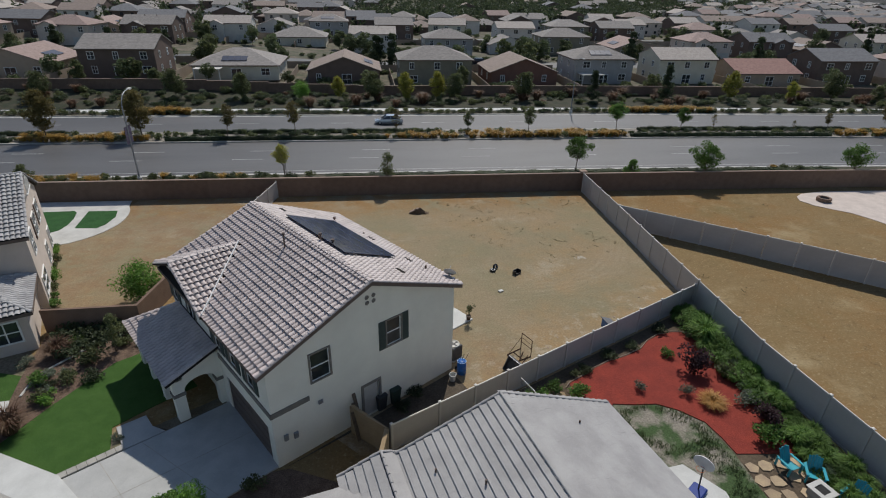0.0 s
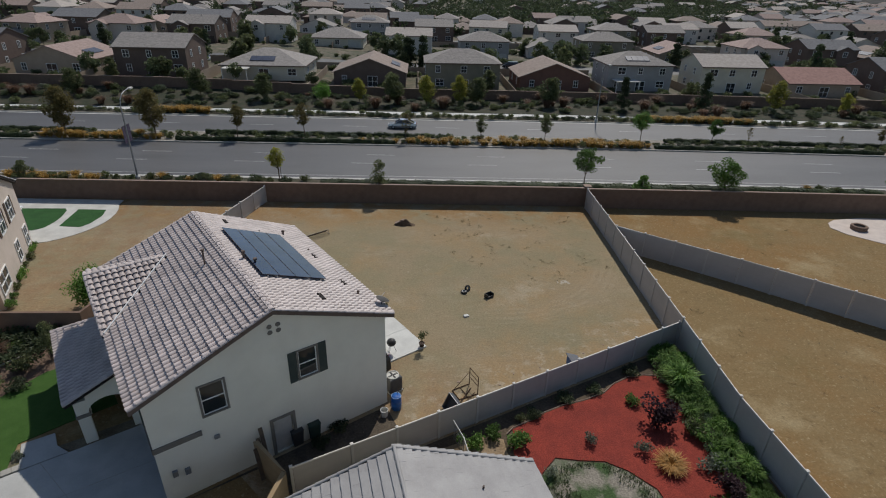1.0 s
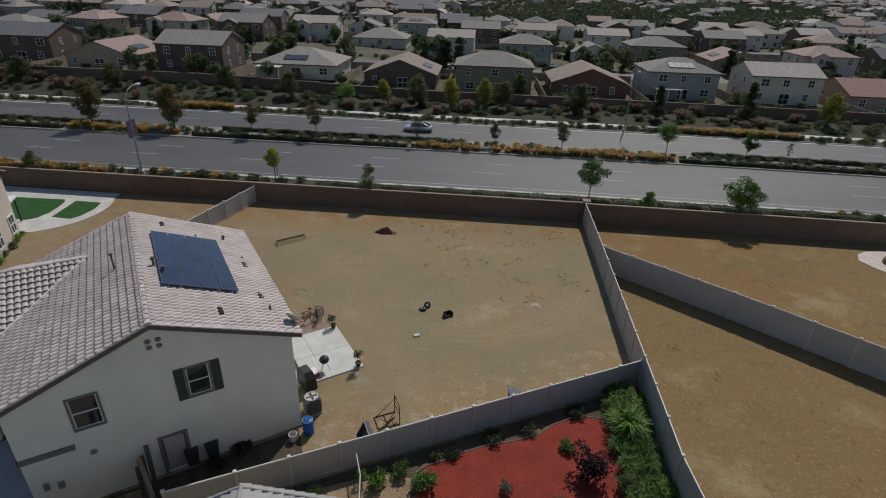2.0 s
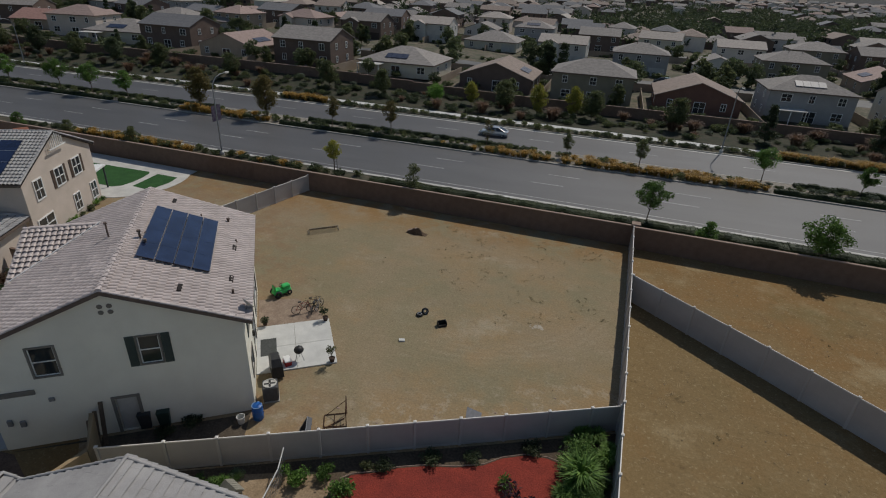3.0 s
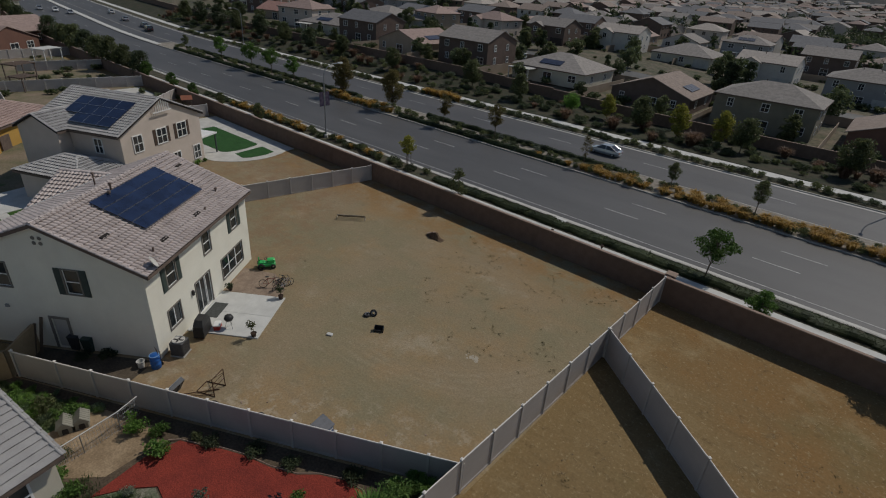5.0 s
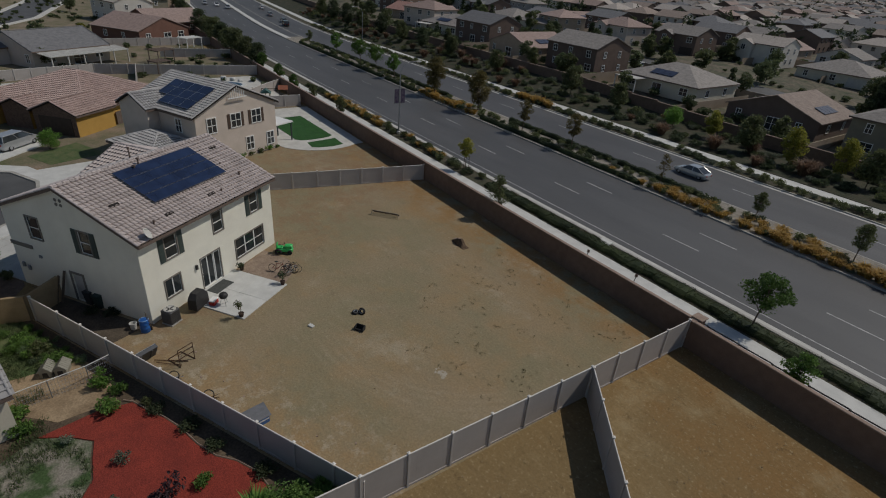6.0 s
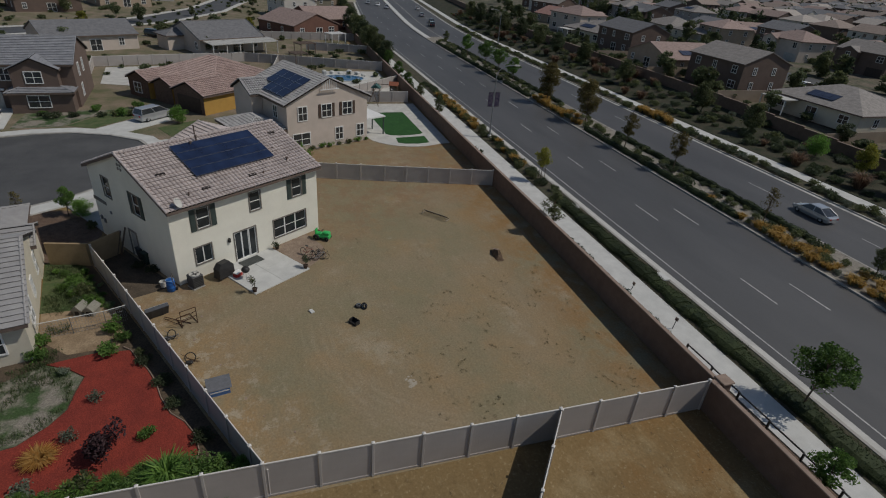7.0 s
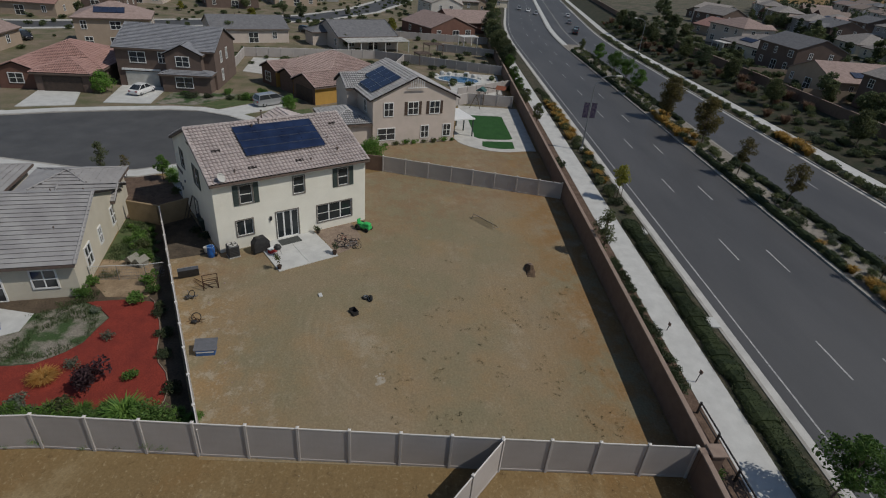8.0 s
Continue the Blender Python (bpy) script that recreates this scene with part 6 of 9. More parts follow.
for x0, x1 in ((-49, -31), (5, 14), (16, 40), (78, 96)):
    row((G_STRAW, G_STRAW, G_STRAW, B_OLIVE), x0, x1, 80.8, 0.75, 0.7, 1.4, 0.4)
    row((G_STRAW, G_STRAW, B_GREY), x0, x1, 82.2, 1.1, 0.7, 1.3, 0.6)
for x0, x1 in ((-29, 3), (-62, -50), (42, 76), (-112, -64)):
    hedge(x0, x1, 80.7, 1.0, 0.6, "low clipped hedge on the median", 0.14)
    hedge(x0 + 3, x1 + 6, 84.5, 1.0, 0.6, "low clipped hedge on the median", 0.14)
hedge(-5, 62, 62.9, 1.6, 0.48, "dark clipped hedge between pavement and kerb")
row((B_OLIVE, B_GREY, B_OLIVE, B_DARK), -116, 100, 82.7, 1.1, 0.7, 1.35, 1.5)
row((B_OLIVE, B_GREY, G_STRAW), -5, 42, 80.8, 1.5, 0.6, 1.0, 0.4)
for x0, x1 in ((-40, -30), (46, 66)):
    row(G_STRAW, x0, x1, 98.6, 0.5, 1.0, 1.5, 0.8)
row((B_DARK, B_OLIVE, B_OLIVE, B_GREY), -150, 120, 98.5, 0.95, 0.8, 1.4, 0.9)
for x0, x1 in ((-50, -31), (-27, -12), (52, 58)):
    row(G_STRAW if x0 < -40 else (B_OLIVE, B_GREY, G_STRAW), x0, x1, 63.1, 0.7 if x0 < -40 else 1.7, 0.7, 1.1, 0.6, z=0.12)
row((B_DARK, B_OLIVE), -60, -6, 63.1, 1.8, 0.8, 1.3, 0.5, z=0.1)
row((B_DARK, B_OLIVE), -110, -50, 58.6, 2.2, 0.8, 1.7, 0.4, z=0.1)
row((B_DARK, B_OLIVE), -210, -122, 60.6, 1.1, 1.0, 1.9, 1.8, z=0.1)
row((B_DARK,), 3, 19, 58.95, 0.9, 0.6, 0.8, 0.15, z=0.1)
row((B_GREEN, B_DARK), 25, 60, 58.2, 1.6, 0.6, 0.9, 0.2, z=0.1)
for k in range(560):
    x, q = -190 + k * 0.6 + rr.uniform(-1, 1), rr.random()
    field_add(rr.choice((B_DARK, B_OLIVE, B_DARK, B_GREY, B_DARK, G_RED, B_OLIVE)), x, along(103.3 + 10.3 * q, x), rr.uniform(0.7, 1.7), 0.2 + 0.6 * pad(x) * q)
for g, leaf in FIELD.values():
    single("roadside_planting", g, leaf, "massed low shrubs and grasses of the avenue", "planting", kind="stuff")

# shrubs and small clutter of green in the estate's yards
bush = Geo()
br_ = random.Random(77)
for q in range(5):
    leaf_cloud(bush, (br_.uniform(-0.5, 0.5), br_.uniform(-0.5, 0.5), 0.5), 0.55, 18, 0.28, br_, 0.8)
yards = Geo()
for k in range(900):
    x = br_.uniform(-210, 215)
    y = br_.choice((119, 121, 124, 143, 146, 149, 170, 172, 193, 196, 212, 215, 219, 246, 250)) + br_.uniform(-2.5, 2.5) + max(0, -60 - x) ** 2 / 850
    s, a = br_.uniform(0.7, 1.9), br_.uniform(0, 6.283)
    ca, sa = s * math.cos(a), s * math.sin(a)
    yards.add([(x + ca * p[0] - sa * p[1], y + sa * p[0] + ca * p[1], s * p[2] + pad(x)) for p in bush.v], bush.f)
for k in range(500):
    x, y = br_.uniform(-215, -58), br_.uniform(-70, 62)
    if 58 < y + bend(x) - 4 or min(math.hypot(x + 53, y - 27), math.hypot(x + 51, y - 2), math.hypot(x + 49, y + 13)) < 13:
        continue
    s, a = br_.uniform(0.5, 1.2), br_.uniform(0, 6.283)
    ca, sa = s * math.cos(a), s * math.sin(a)
    yards.add([(x + ca * p[0] - sa * p[1], y + sa * p[0] + ca * p[1], s * p[2]) for p in bush.v], bush.f)
single("yard_shrubs", yards, L_ESTATE, "mixed shrubs in the yards of the estate", "shrubs", kind="stuff")


# ---- neighbouring houses ----
def side_windows(parent, m, rows_):
    """Windows (side, W, D, a, z, w, h, trim) on a block."""
    for side, W, D, a, z, w, h, tr in rows_:
        simple_window(parent, m @ on_side(side, W, D, a, z), w, h, tr)


# low grey-roofed house beyond the fence
na = thing("house", "one-storey cream stucco house with flat grey tile roof", "house", "neighbouring houses")
AM = pose(7.48, 9.0, 0, 0, 0, -77.3)
house_block(na, 18, 11.6, 2.75, "gable", WALLS["cream"], M_TILE_GREY, FLAT, 0.45, 0.4, AM)
AW = pose(-1.2, 12.2, 0, 0, 0, 12.7)
house_block(na, 6.4, 6.4, 2.75, "hip", WALLS["cream"], M_TILE_GREY, FLAT, 0.45, 0.33, AW)
house_block(na, 3.4, 4.0, 2.75, "gable", WALLS["cream"], M_TILE_GREY, FLAT, 0.25, 0.4, pose(0.5, 14.7, 0, 0, 0, 12.7), turn=True)
house_block(na, 7.0, 10.0, 3.0, "hip", WALLS["cream"], M_TILE_GREY, FLAT, 0.45, 0.33, pose(0.7, 2.85, 0, 0, 0, 12.7))
side_windows(na, AM, [("w", 18, 11.6, 3.0, 0.95, 1.0, 1.4, M_WHITE), ("w", 18, 11.6, -0.4, 1.1, 0.6, 1.2, M_WHITE), ("w", 18, 11.6, -3.6, 0.9, 1.1, 1.5, M_WHITE),
                      ("n", 18, 11.6, 6.4, 0.9, 1.4, 1.3, M_WHITE), ("n", 18, 11.6, 2.2, 0.05, 2.4, 2.05, M_WHITE), ("n", 18, 11.6, -2.5, 0.9, 1.6, 1.3, M_WHITE)])
for x, y, h in ((2.2, 15.3, 0.5), (4.0, 14.0, 0.6), (9.0, 17.0, 0.45)):
    z = 5.2 - abs((x - 5.5) * 0.975 + (y - 17.8) * 0.22) * 0.4
    part("roof_vent", Geo().tube((x, y, z - 0.2), (x, y, z + h * 0.55), 0.045).tube((x, y, z - 0.02), (x, y, z + 0.08), 0.12, 0.06), M_FASCIA, na)

# beige two-storey house with solar panels
nb = thing("house", "two-storey beige stucco house with grey tile roof and solar panels", "house", "neighbouring houses")
BM = pose(-30.5, 39.2, 0, 0, 0, 203.6)
M_TILE_B = mat("roof_tile_silver", (0.46, 0.45, 0.44), (0.33, 0.32, 0.315), 1.2, 0.85, 0.2, 30)
rfb = house_block(nb, 11.0, 11.4, 5.85, "gable", WALLS["beige"], M_TILE_B, BARREL, 0.45, 0.44, BM)
for a, z, w, h, sh in ((-4.2, 3.8, 1.1, 1.6, 0), (-1.0, 3.9, 1.3, 1.5, 1), (2.0, 3.9, 1.3, 1.5, 1), (-5.0, 0.8, 2.2, 1.4, 0), (0.9, 0.8, 1.0, 1.5, 0), (4.1, 0.8, 1.0, 1.5, 0)):
    w_ = simple_window(nb, BM @ on_side("w", 11.0, 11.4, a, z), w, h)
    if sh:
        for x0 in (-0.5, w + 0.12):
            part("shutter", Geo().box(x0, -0.05, -0.08, x0 + 0.38, 0.0, h + 0.08), mat("shutter_brown", (0.09, 0.06, 0.045), None, 3, 0.7), w_, "brown board shutter")
for a, z, w, h in ((-2.6, 3.7, 1.8, 1.4), (2.2, 3.8, 0.9, 1.4), (-4.0, 3.8, 0.9, 1.4)):
    simple_window(nb, BM @ on_side("n", 11.0, 11.4, a, z), w, h)
# cross gable and lower roofs towards the street
house_block(nb, 5.0, 5.0, 5.85, "gable", WALLS["beige"], M_TILE_B, BARREL, 0.35, 0.5, BM @ Matrix.Translation((3.2, 4.6, 0)), turn=True)
house_block(nb, 7.0, 5.4, 2.9, "hip", WALLS["beige"], M_TILE_B, BARREL, 0.4, 0.36, BM @ Matrix.Translation((-1.5, 8.1, 0)))
simple_window(nb, BM @ on_side("n", 11.0, 21.6, 3.0, 0.9), 1.4, 1.4)
bm_s = roof_faces("gable", 11.0, 11.4, 5.85, 0.45, 0.44)[0][1][0]
for r in range(3):
    for c in range(4 if r else 3):
        xa, ya = 3.0 + c * 1.72 + (0 if r else 1.72), 1.0 + r * 1.4
        sp = part("solar_panel", Geo().box(xa, ya, 0.25, xa + 1.69, ya + 1.36, 0.3, bm_s), M_SOLAR, rfb)
        part("panel_frame", Geo().box(xa, ya, 0.3, xa + 1.69, ya + 0.035, 0.304, bm_s).box(xa, ya + 0.035, 0.3, xa + 0.035, ya + 1.36, 0.304, bm_s), M_ALU, sp)
og = part("gable_trellis", Geo().box(-5.86, -1.3, 7.2, -5.77, 1.3, 7.3, BM), M_WHITE, nb, "white timber trellis in the gable peak")
for k in range(-3, 4):
    part("trellis_bar", Geo().box(-5.85, k * 0.3 - 0.03, 7.3, -5.78, k * 0.3 + 0.03, 8.45 - abs(k) * 0.16, BM), M_WHITE, og)
pc = part("patio_cover", Geo().box(-4.8, -9.3, 2.45, 0.5, -5.75, 2.6, BM), M_WHITE, nb, "white patio cover on green posts")
for x, y in ((-4.6, -9.1), (-2.0, -9.1), (0.3, -9.1)):
    part("patio_post", Geo().box(x - 0.07, y - 0.07, 0, x + 0.07, y + 0.07, 2.45, BM), M_SHUT, pc)

# ochre house, and those round the street's end
nc = thing("house", "one-storey ochre stucco house with pinkish tile roof", "house", "neighbouring houses")
CM = pose(-53.3, 27.4, 0, 0, 0, 42)
M_STONE = mat("stone_brown", (0.17, 0.115, 0.09), (0.12, 0.08, 0.06), 3.0, 0.95, 0.6, 8, fine=0.35)
house_block(nc, 16.5, 15, 2.7, "hip", WALLS["ochre"], M_PINK_NEAR, BARREL, 0.45, 0.4, CM)
for cx, cy, cw, cd in ((5.6, -6.6, 6.2, 6.0), (-0.6, -7.0, 4.0, 4.2), (-6.0, -6.8, 4.6, 5.0)):
    house_block(nc, cw, cd, 2.7, "gable", WALLS["ochre"], M_PINK_NEAR, BARREL, 0.4, 0.42, CM @ Matrix.Translation((cx, cy, 0)), turn=True)
    yf = cy - cd / 2
    part("stone_front", Geo().add([(cx - cw / 2, yf - 0.04, 0), (cx + cw / 2, yf - 0.04, 0), (cx + cw / 2, yf - 0.04, 2.75), (cx, yf - 0.04, 2.7 + cw * 0.21), (cx - cw / 2, yf - 0.04, 2.75), (cx - cw / 2, yf - 0.003, 0), (cx + cw / 2, yf - 0.003, 0), (cx + cw / 2, yf - 0.003, 2.75), (cx, yf - 0.003, 2.7 + cw * 0.21), (cx - cw / 2, yf - 0.003, 2.75)],
                                  [(0, 1, 2, 3, 4), (9, 8, 7, 6, 5), (0, 5, 6, 1), (1, 6, 7, 2), (2, 7, 8, 3), (3, 8, 9, 4), (4, 9, 5, 0)]), M_STONE, nc, "dark brown stone gable front", m=CM)
part("garage_door", Geo().box(3.3, -9.7, 0.05, 8.0, -9.65, 2.25, CM), M_GARAGE, nc, "dark brown garage door")
simple_window(nc, CM @ Matrix.Translation((-7.0, -9.35, 0.7)), 1.6, 1.4)
side_windows(nc, CM, [("e", 16.5, 15, 1.0, 0.9, 1.1, 1.3, M_WHITE), ("e", 16.5, 15, 4.6, 0.9, 1.1, 1.3, M_WHITE), ("w", 16.5, 15, 3.0, 0.9, 1.2, 1.3, M_WHITE)])
part("side_gate", Geo().box(8.4, -3.0, 0, 8.5, -1.4, 1.7, CM), M_FASCIA, nc, "brown timber side gate")

nd = thing("house", "two-storey dark brown house with grey tile roof and porch", "house", "neighbouring houses")
DM = pose(-51.3, 2.2, 0, 0, 0, 94)
house_block(nd, 14.5, 12.5, 5.8, "gable", WALLS["brown"], M_SLATE_NEAR, FLAT, 0.45, 0.4, DM)
house_block(nd, 5.2, 3.0, 5.4, "gable", WALLS["brown"], M_SLATE_NEAR, FLAT, 0.35, 0.5, DM @ Matrix.Translation((3.0, -6.2, 0)), turn=True)
house_block(nd, 7.0, 2.6, 2.7, "hip", WALLS["brown"], M_SLATE_NEAR, FLAT, 0.4, 0.3, DM @ Matrix.Translation((3.4, -7.5, 0)))
part("garage_door", Geo().box(-6.2, -6.33, 0.05, -1.4, -6.27, 2.3, DM), M_CONC, nd, "pale grey garage door")
part("garage_trim", Geo().box(-6.6, -6.5, 2.5, -1.0, -6.26, 2.75, DM), M_WHITE, nd)
side_windows(nd, DM, [("s", 14.5, 12.5, -5.2, 3.7, 2.2, 1.5, M_WHITE), ("s", 14.5, 12.5, -1.0, 3.8, 1.0, 1.5, M_WHITE), ("e", 14.5, 12.5, -3.0, 3.7, 0.9, 1.6, M_WHITE), ("e", 14.5, 12.5, 0.5, 3.7, 0.9, 1.6, M_WHITE), ("e", 14.5, 12.5, -3.0, 0.9, 0.9, 1.6, M_WHITE)])
simple_window(nd, DM @ Matrix.Translation((2.0, -7.71, 3.7)), 1.8, 1.4)
simple_window(nd, DM @ Matrix.Translation((1.9, -8.81, 0.8)), 2.4, 1.5)

ne = thing("house", "one-storey house with red tile roof and dark garage", "house", "neighbouring houses")
EM = pose(-49.0, -13.5, 0, 0, 0, 97)
house_block(ne, 13, 14, 2.7, "hip", WALLS["brown"], M_RED_NEAR, BARREL, 0.45, 0.4, EM)
house_block(ne, 7.2, 7.0, 2.7, "hip", WALLS["brown"], M_RED_NEAR, BARREL, 0.45, 0.4, EM @ Matrix.Translation((2.4, -7.0, 0)))
house_block(ne, 5.0, 6.0, 2.7, "gable", WALLS["russet"], M_RED_NEAR, BARREL, 0.45, 0.4, EM @ Matrix.Translation((-4.0, -6.5, 0)), turn=True)
part("garage_door", Geo().box(-0.2, -10.58, 0.05, 5.0, -10.5, 2.2, EM), M_GARAGE, ne, "dark brown garage door")
simple_window(ne, EM @ Matrix.Translation((-5.0, -9.51, 0.9)), 1.8, 1.3)

# grey-roofed house with a long patio cover, behind the ochre one
nf = thing("house", "one-storey beige house with blue-grey roof and long patio cover", "house", "neighbouring houses")
FM = pose(-97.4, 26.2, 0, 0, 0, 120)
house_block(nf, 15, 14, 3.0, "gable", WALLS["beige"], ROOFS["slate"], None, 0.45, 0.37, FM)
house_block(nf, 7.0, 5.0, 3.0, "hip", WALLS["beige"], ROOFS["slate"], None, 0.45, 0.37, FM @ Matrix.Translation((-7.5, 2.5, 0)))
side_windows(nf, FM, [("w", 15, 14, -5.0, 0.9, 1.2, 1.4, M_WHITE), ("w", 15, 14, 5.0, 0.9, 1.0, 1.4, M_WHITE), ("s", 15, 14, -5.0, 0.9, 1.4, 1.4, M_WHITE), ("s", 15, 14, 0.0, 0.1, 2.4, 2.1, M_WHITE), ("s", 15, 14, 4.5, 0.9, 1.4, 1.4, M_WHITE)])
pcv = part("patio_cover", Geo().slab([(-7.0, -11.3, 2.5), (8.8, -11.3, 2.5), (8.8, -7.1, 2.85), (-7.0, -7.1, 2.85)], (0, -0.08, 0.99), 0.07), M_CONC, nf, "pale corrugated patio cover on posts", m=FM)
for k in range(40):
    part("cover_rib", Geo().slab([(-6.9 + k * 0.4, -11.3, 2.54), (-6.78 + k * 0.4, -11.3, 2.54), (-6.78 + k * 0.4, -7.1, 2.89), (-6.9 + k * 0.4, -7.1, 2.89)], (0, -0.08, 0.99), 0.04), M_CONC, pcv)
for k in range(6):
    part("patio_post", Geo().box(-6.8 + k * 3.06, -11.15, 0, -6.62 + k * 3.06, -10.97, 2.46), M_CONC, pcv)
for key, x, y, rz in (("blue1", -94.8, 0.5, 118), ("sun2", -77, -20, 110), ("rust1", -125, 47, 122), ("redroof1", -112, -58, 95), ("tan1", -88, -72, 95),
                      ("russet1", -156, -22, 115), ("white2", -163, 48, 18), ("tan1", -176, -6, 115), ("pink2", -150, -48, 100), ("brown2", -130, -50, 100), ("olive2", -178, 55, 15), ("grey2", -196, 0, 110), ("white2", -186, -35, 100), ("tan1", -172, -60, 95), ("redroof1", -205, 62, 15), ("tan1", -62, -42, 97), ("pink2", -215, 8, 105), ("rust1", -140, 56, 20), ("cream2", -225, -25, 100), ("grey1", -232, 72, 15)):
    put_house(key, x, y, rz)
def offset(poly, d):
    """The open line moved outwards by d."""
    out = []
    for i, p in enumerate(poly):
        a, b = Vector(poly[max(0, i - 1)]), Vector(poly[min(len(poly) - 1, i + 1)])
        t = (b - a).normalized()
        out.append((p[0] + t.y * d, p[1] - t.x * d))
    return out


# street beyond them
wst = [(-76, -95), (-92, -48), (-116, -14), (-140, 8), (-170, 21), (-215, 30), (-260, 36)]


def strip(line, d0, d1, z):
    """A band beside an open line, between the offsets d0 and d1."""
    g = Geo()
    a_, b_ = offset(line, d0), offset(line, d1)
    for i in range(len(line) - 1):
        q = [a_[i], a_[i + 1], b_[i + 1], b_[i]]
        g.add([(x, y, z) for x, y in q] + [(x, y, -0.2) for x, y in q], [(0, 1, 2, 3), (3, 2, 6, 7), (1, 0, 4, 5)])
    return g


setting("street_west", strip(wst, 4.8, -4.8, 0.03), M_ASPHALT_S, "curving asphalt street behind the houses", "road")
setting("pavement_west_near", strip(wst, -4.9, -6.6, 0.12), M_CONC, "pale pavement of the western street", "pavement")
setting("pavement_west_far", strip(wst, 6.6, 4.9, 0.12), M_CONC, "pale pavement of the western street", "pavement")
# yard of the pool house
pool = thing("swimming_pool", "round blue garden pool with white rocky rim", "swimming pool", kind="structure", m=pose(-65.5, 49.6, 0, 0, 0, 80))
part("rim", Geo().lathe([(1.0, 0), (1.0, 0.16), (0.84, 0.16), (0.82, 0.02)], 28, Matrix.Diagonal((4.8, 3.3, 1, 1))), M_CONC_W, pool)
part("water", Geo().lathe([(0.5, 0.05), (0.83, 0.08), (0.1, 0.085)], 28, Matrix.Diagonal((4.8, 3.3, 1, 1))), mat("pool_water", (0.015, 0.09, 0.2), (0.02, 0.13, 0.26), 0.8, 0.08, spec=0.6), pool)
for k in range(7):
    a = 0.5 + 0.35 * k
    setting("pool_rock", Geo().bbox(-0.5, -0.4, 0, 0.5, 0.4, 0.55 + 0.2 * (k % 3), 0.15, pose(-65.5 - 3.6 * math.sin(a), 49.6 + 5.0 * math.cos(a), 0, 0, 0, 37 * k)), M_CONC_W, "pale boulder on the pool's rim", "rock")


def pergola(label, m, w, d, h, material):
    t = thing("pergola", label, "pergola", "garden shelters", m=m)
    for x in (-w / 2, w / 2):
        for y in (-d / 2, d / 2):
            part("post", Geo().box(x - 0.07, y - 0.07, 0, x + 0.07, y + 0.07, h), material, t)
        part("beam", Geo().box(x - 0.06, -d / 2 - 0.3, h, x + 0.06, d / 2 + 0.3, h + 0.18), material, t)
    for k in range(9):
        y = -d / 2 + d * k / 8
        part("rafter", Geo().box(-w / 2 - 0.3, y - 0.04, h + 0.18, w / 2 + 0.3, y + 0.04, h + 0.3), material, t)


pergola("dark timber pergola in a sandy yard", pose(-90, 45, 0, 0, 0, 115), 3.6, 3.0, 2.4, M_FASCIA)
pergola("small dark timber garden shelter", pose(-78.5, 42.5, 0, 0, 0, 115), 2.6, 2.6, 2.2, M_FASCIA)
pergola("white garden pergola beside a house", pose(-107, 54.5, 0, 0, 0, 115), 4.0, 3.0, 2.4, M_WHITE)


def play_set(label, m, paint):
    t = thing("play_set", label, "climbing frame", "play sets on sand", m=m)
    for x in (-0.6, 0.6):
        for y in (-0.6, 0.6):
            part("post", Geo().tube((x, y, 0), (x, y, 2.3), 0.06), M_BARK, t)
    part("deck", Geo().box(-0.65, -0.65, 1.1, 0.65, 0.65, 1.18), M_BARK, t)
    part("canopy", Geo().add([(-0.8, -0.8, 2.25), (0.8, -0.8, 2.25), (0.8, 0.8, 2.25), (-0.8, 0.8, 2.25), (-0.8, 0, 2.8), (0.8, 0, 2.8)], [(0, 1, 5, 4), (2, 3, 4, 5), (0, 4, 3), (1, 2, 5)]), paint, t)
    part("slide", Geo().slab([(0.65, -0.25, 1.15), (2.4, -0.25, 0.15), (2.4, 0.25, 0.15), (0.65, 0.25, 1.15)], (0.5, 0, 0.86), 0.05), M_RUST_P, t)
    part("swing_beam", Geo().tube((-0.6, 0, 2.2), (-3.4, 0, 2.2), 0.06).tube((-3.4, 0, 2.2), (-3.6, 0.9, 0), 0.05).tube((-3.4, 0, 2.2), (-3.6, -0.9, 0), 0.05), M_BARK, t)
    part("swing", Geo().tube((-2.2, -0.2, 2.2), (-2.2, -0.2, 0.5), 0.012).tube((-2.2, 0.2, 2.2), (-2.2, 0.2, 0.5), 0.012).box(-2.35, -0.25, 0.46, -2.05, 0.25, 0.5), M_BLACK, t)


M_RUST_P = mat("plastic_terracotta", (0.3, 0.11, 0.06), (0.24, 0.085, 0.05), 2, 0.5)
play_set("timber climbing frame with slide and swing", pose(-48.0, 52.3, 0.04, 0, 0, 160), mat("canvas_green", (0.06, 0.13, 0.12), None, 2, 0.8))
play_set("small timber swing frame on sand", pose(-49.8, 55.8, 0.04, 0, 0, 70), M_RUST_P)
for k in range(70):
    x, y = rr.uniform(-225, -62), rr.uniform(-70, 66)
    if abs(y - 66) < 8 or rr.random() < 0.35:
        continue
    plant(rr.choice((TF[0], TF[1], TF[2], TF[4], TF[5])), x, y, rr.uniform(0.5, 0.85), z=0.0)
fence([(-47, 57.5), (-47.5, 50), (-45, 47)], 1.8, "pale vinyl fence behind the beige house")
fence([(-73.7, 6.0), (-80.9, 31.9), (-77, 45), (-73, 59.0)], 1.8, "taupe panel fence behind the pool yard", True)
fence([(-50.8, 48.6), (-60.0, 59.0)], 1.8, "pale vinyl fence before the pool")
fence([(-62, 36.0), (-79, 38.5)], 1.8, "taupe panel fence behind the ochre house", True)
fence([(-97, 46.0), (-93, 60.5)], 1.8, "dark taupe fence across a far yard", True)
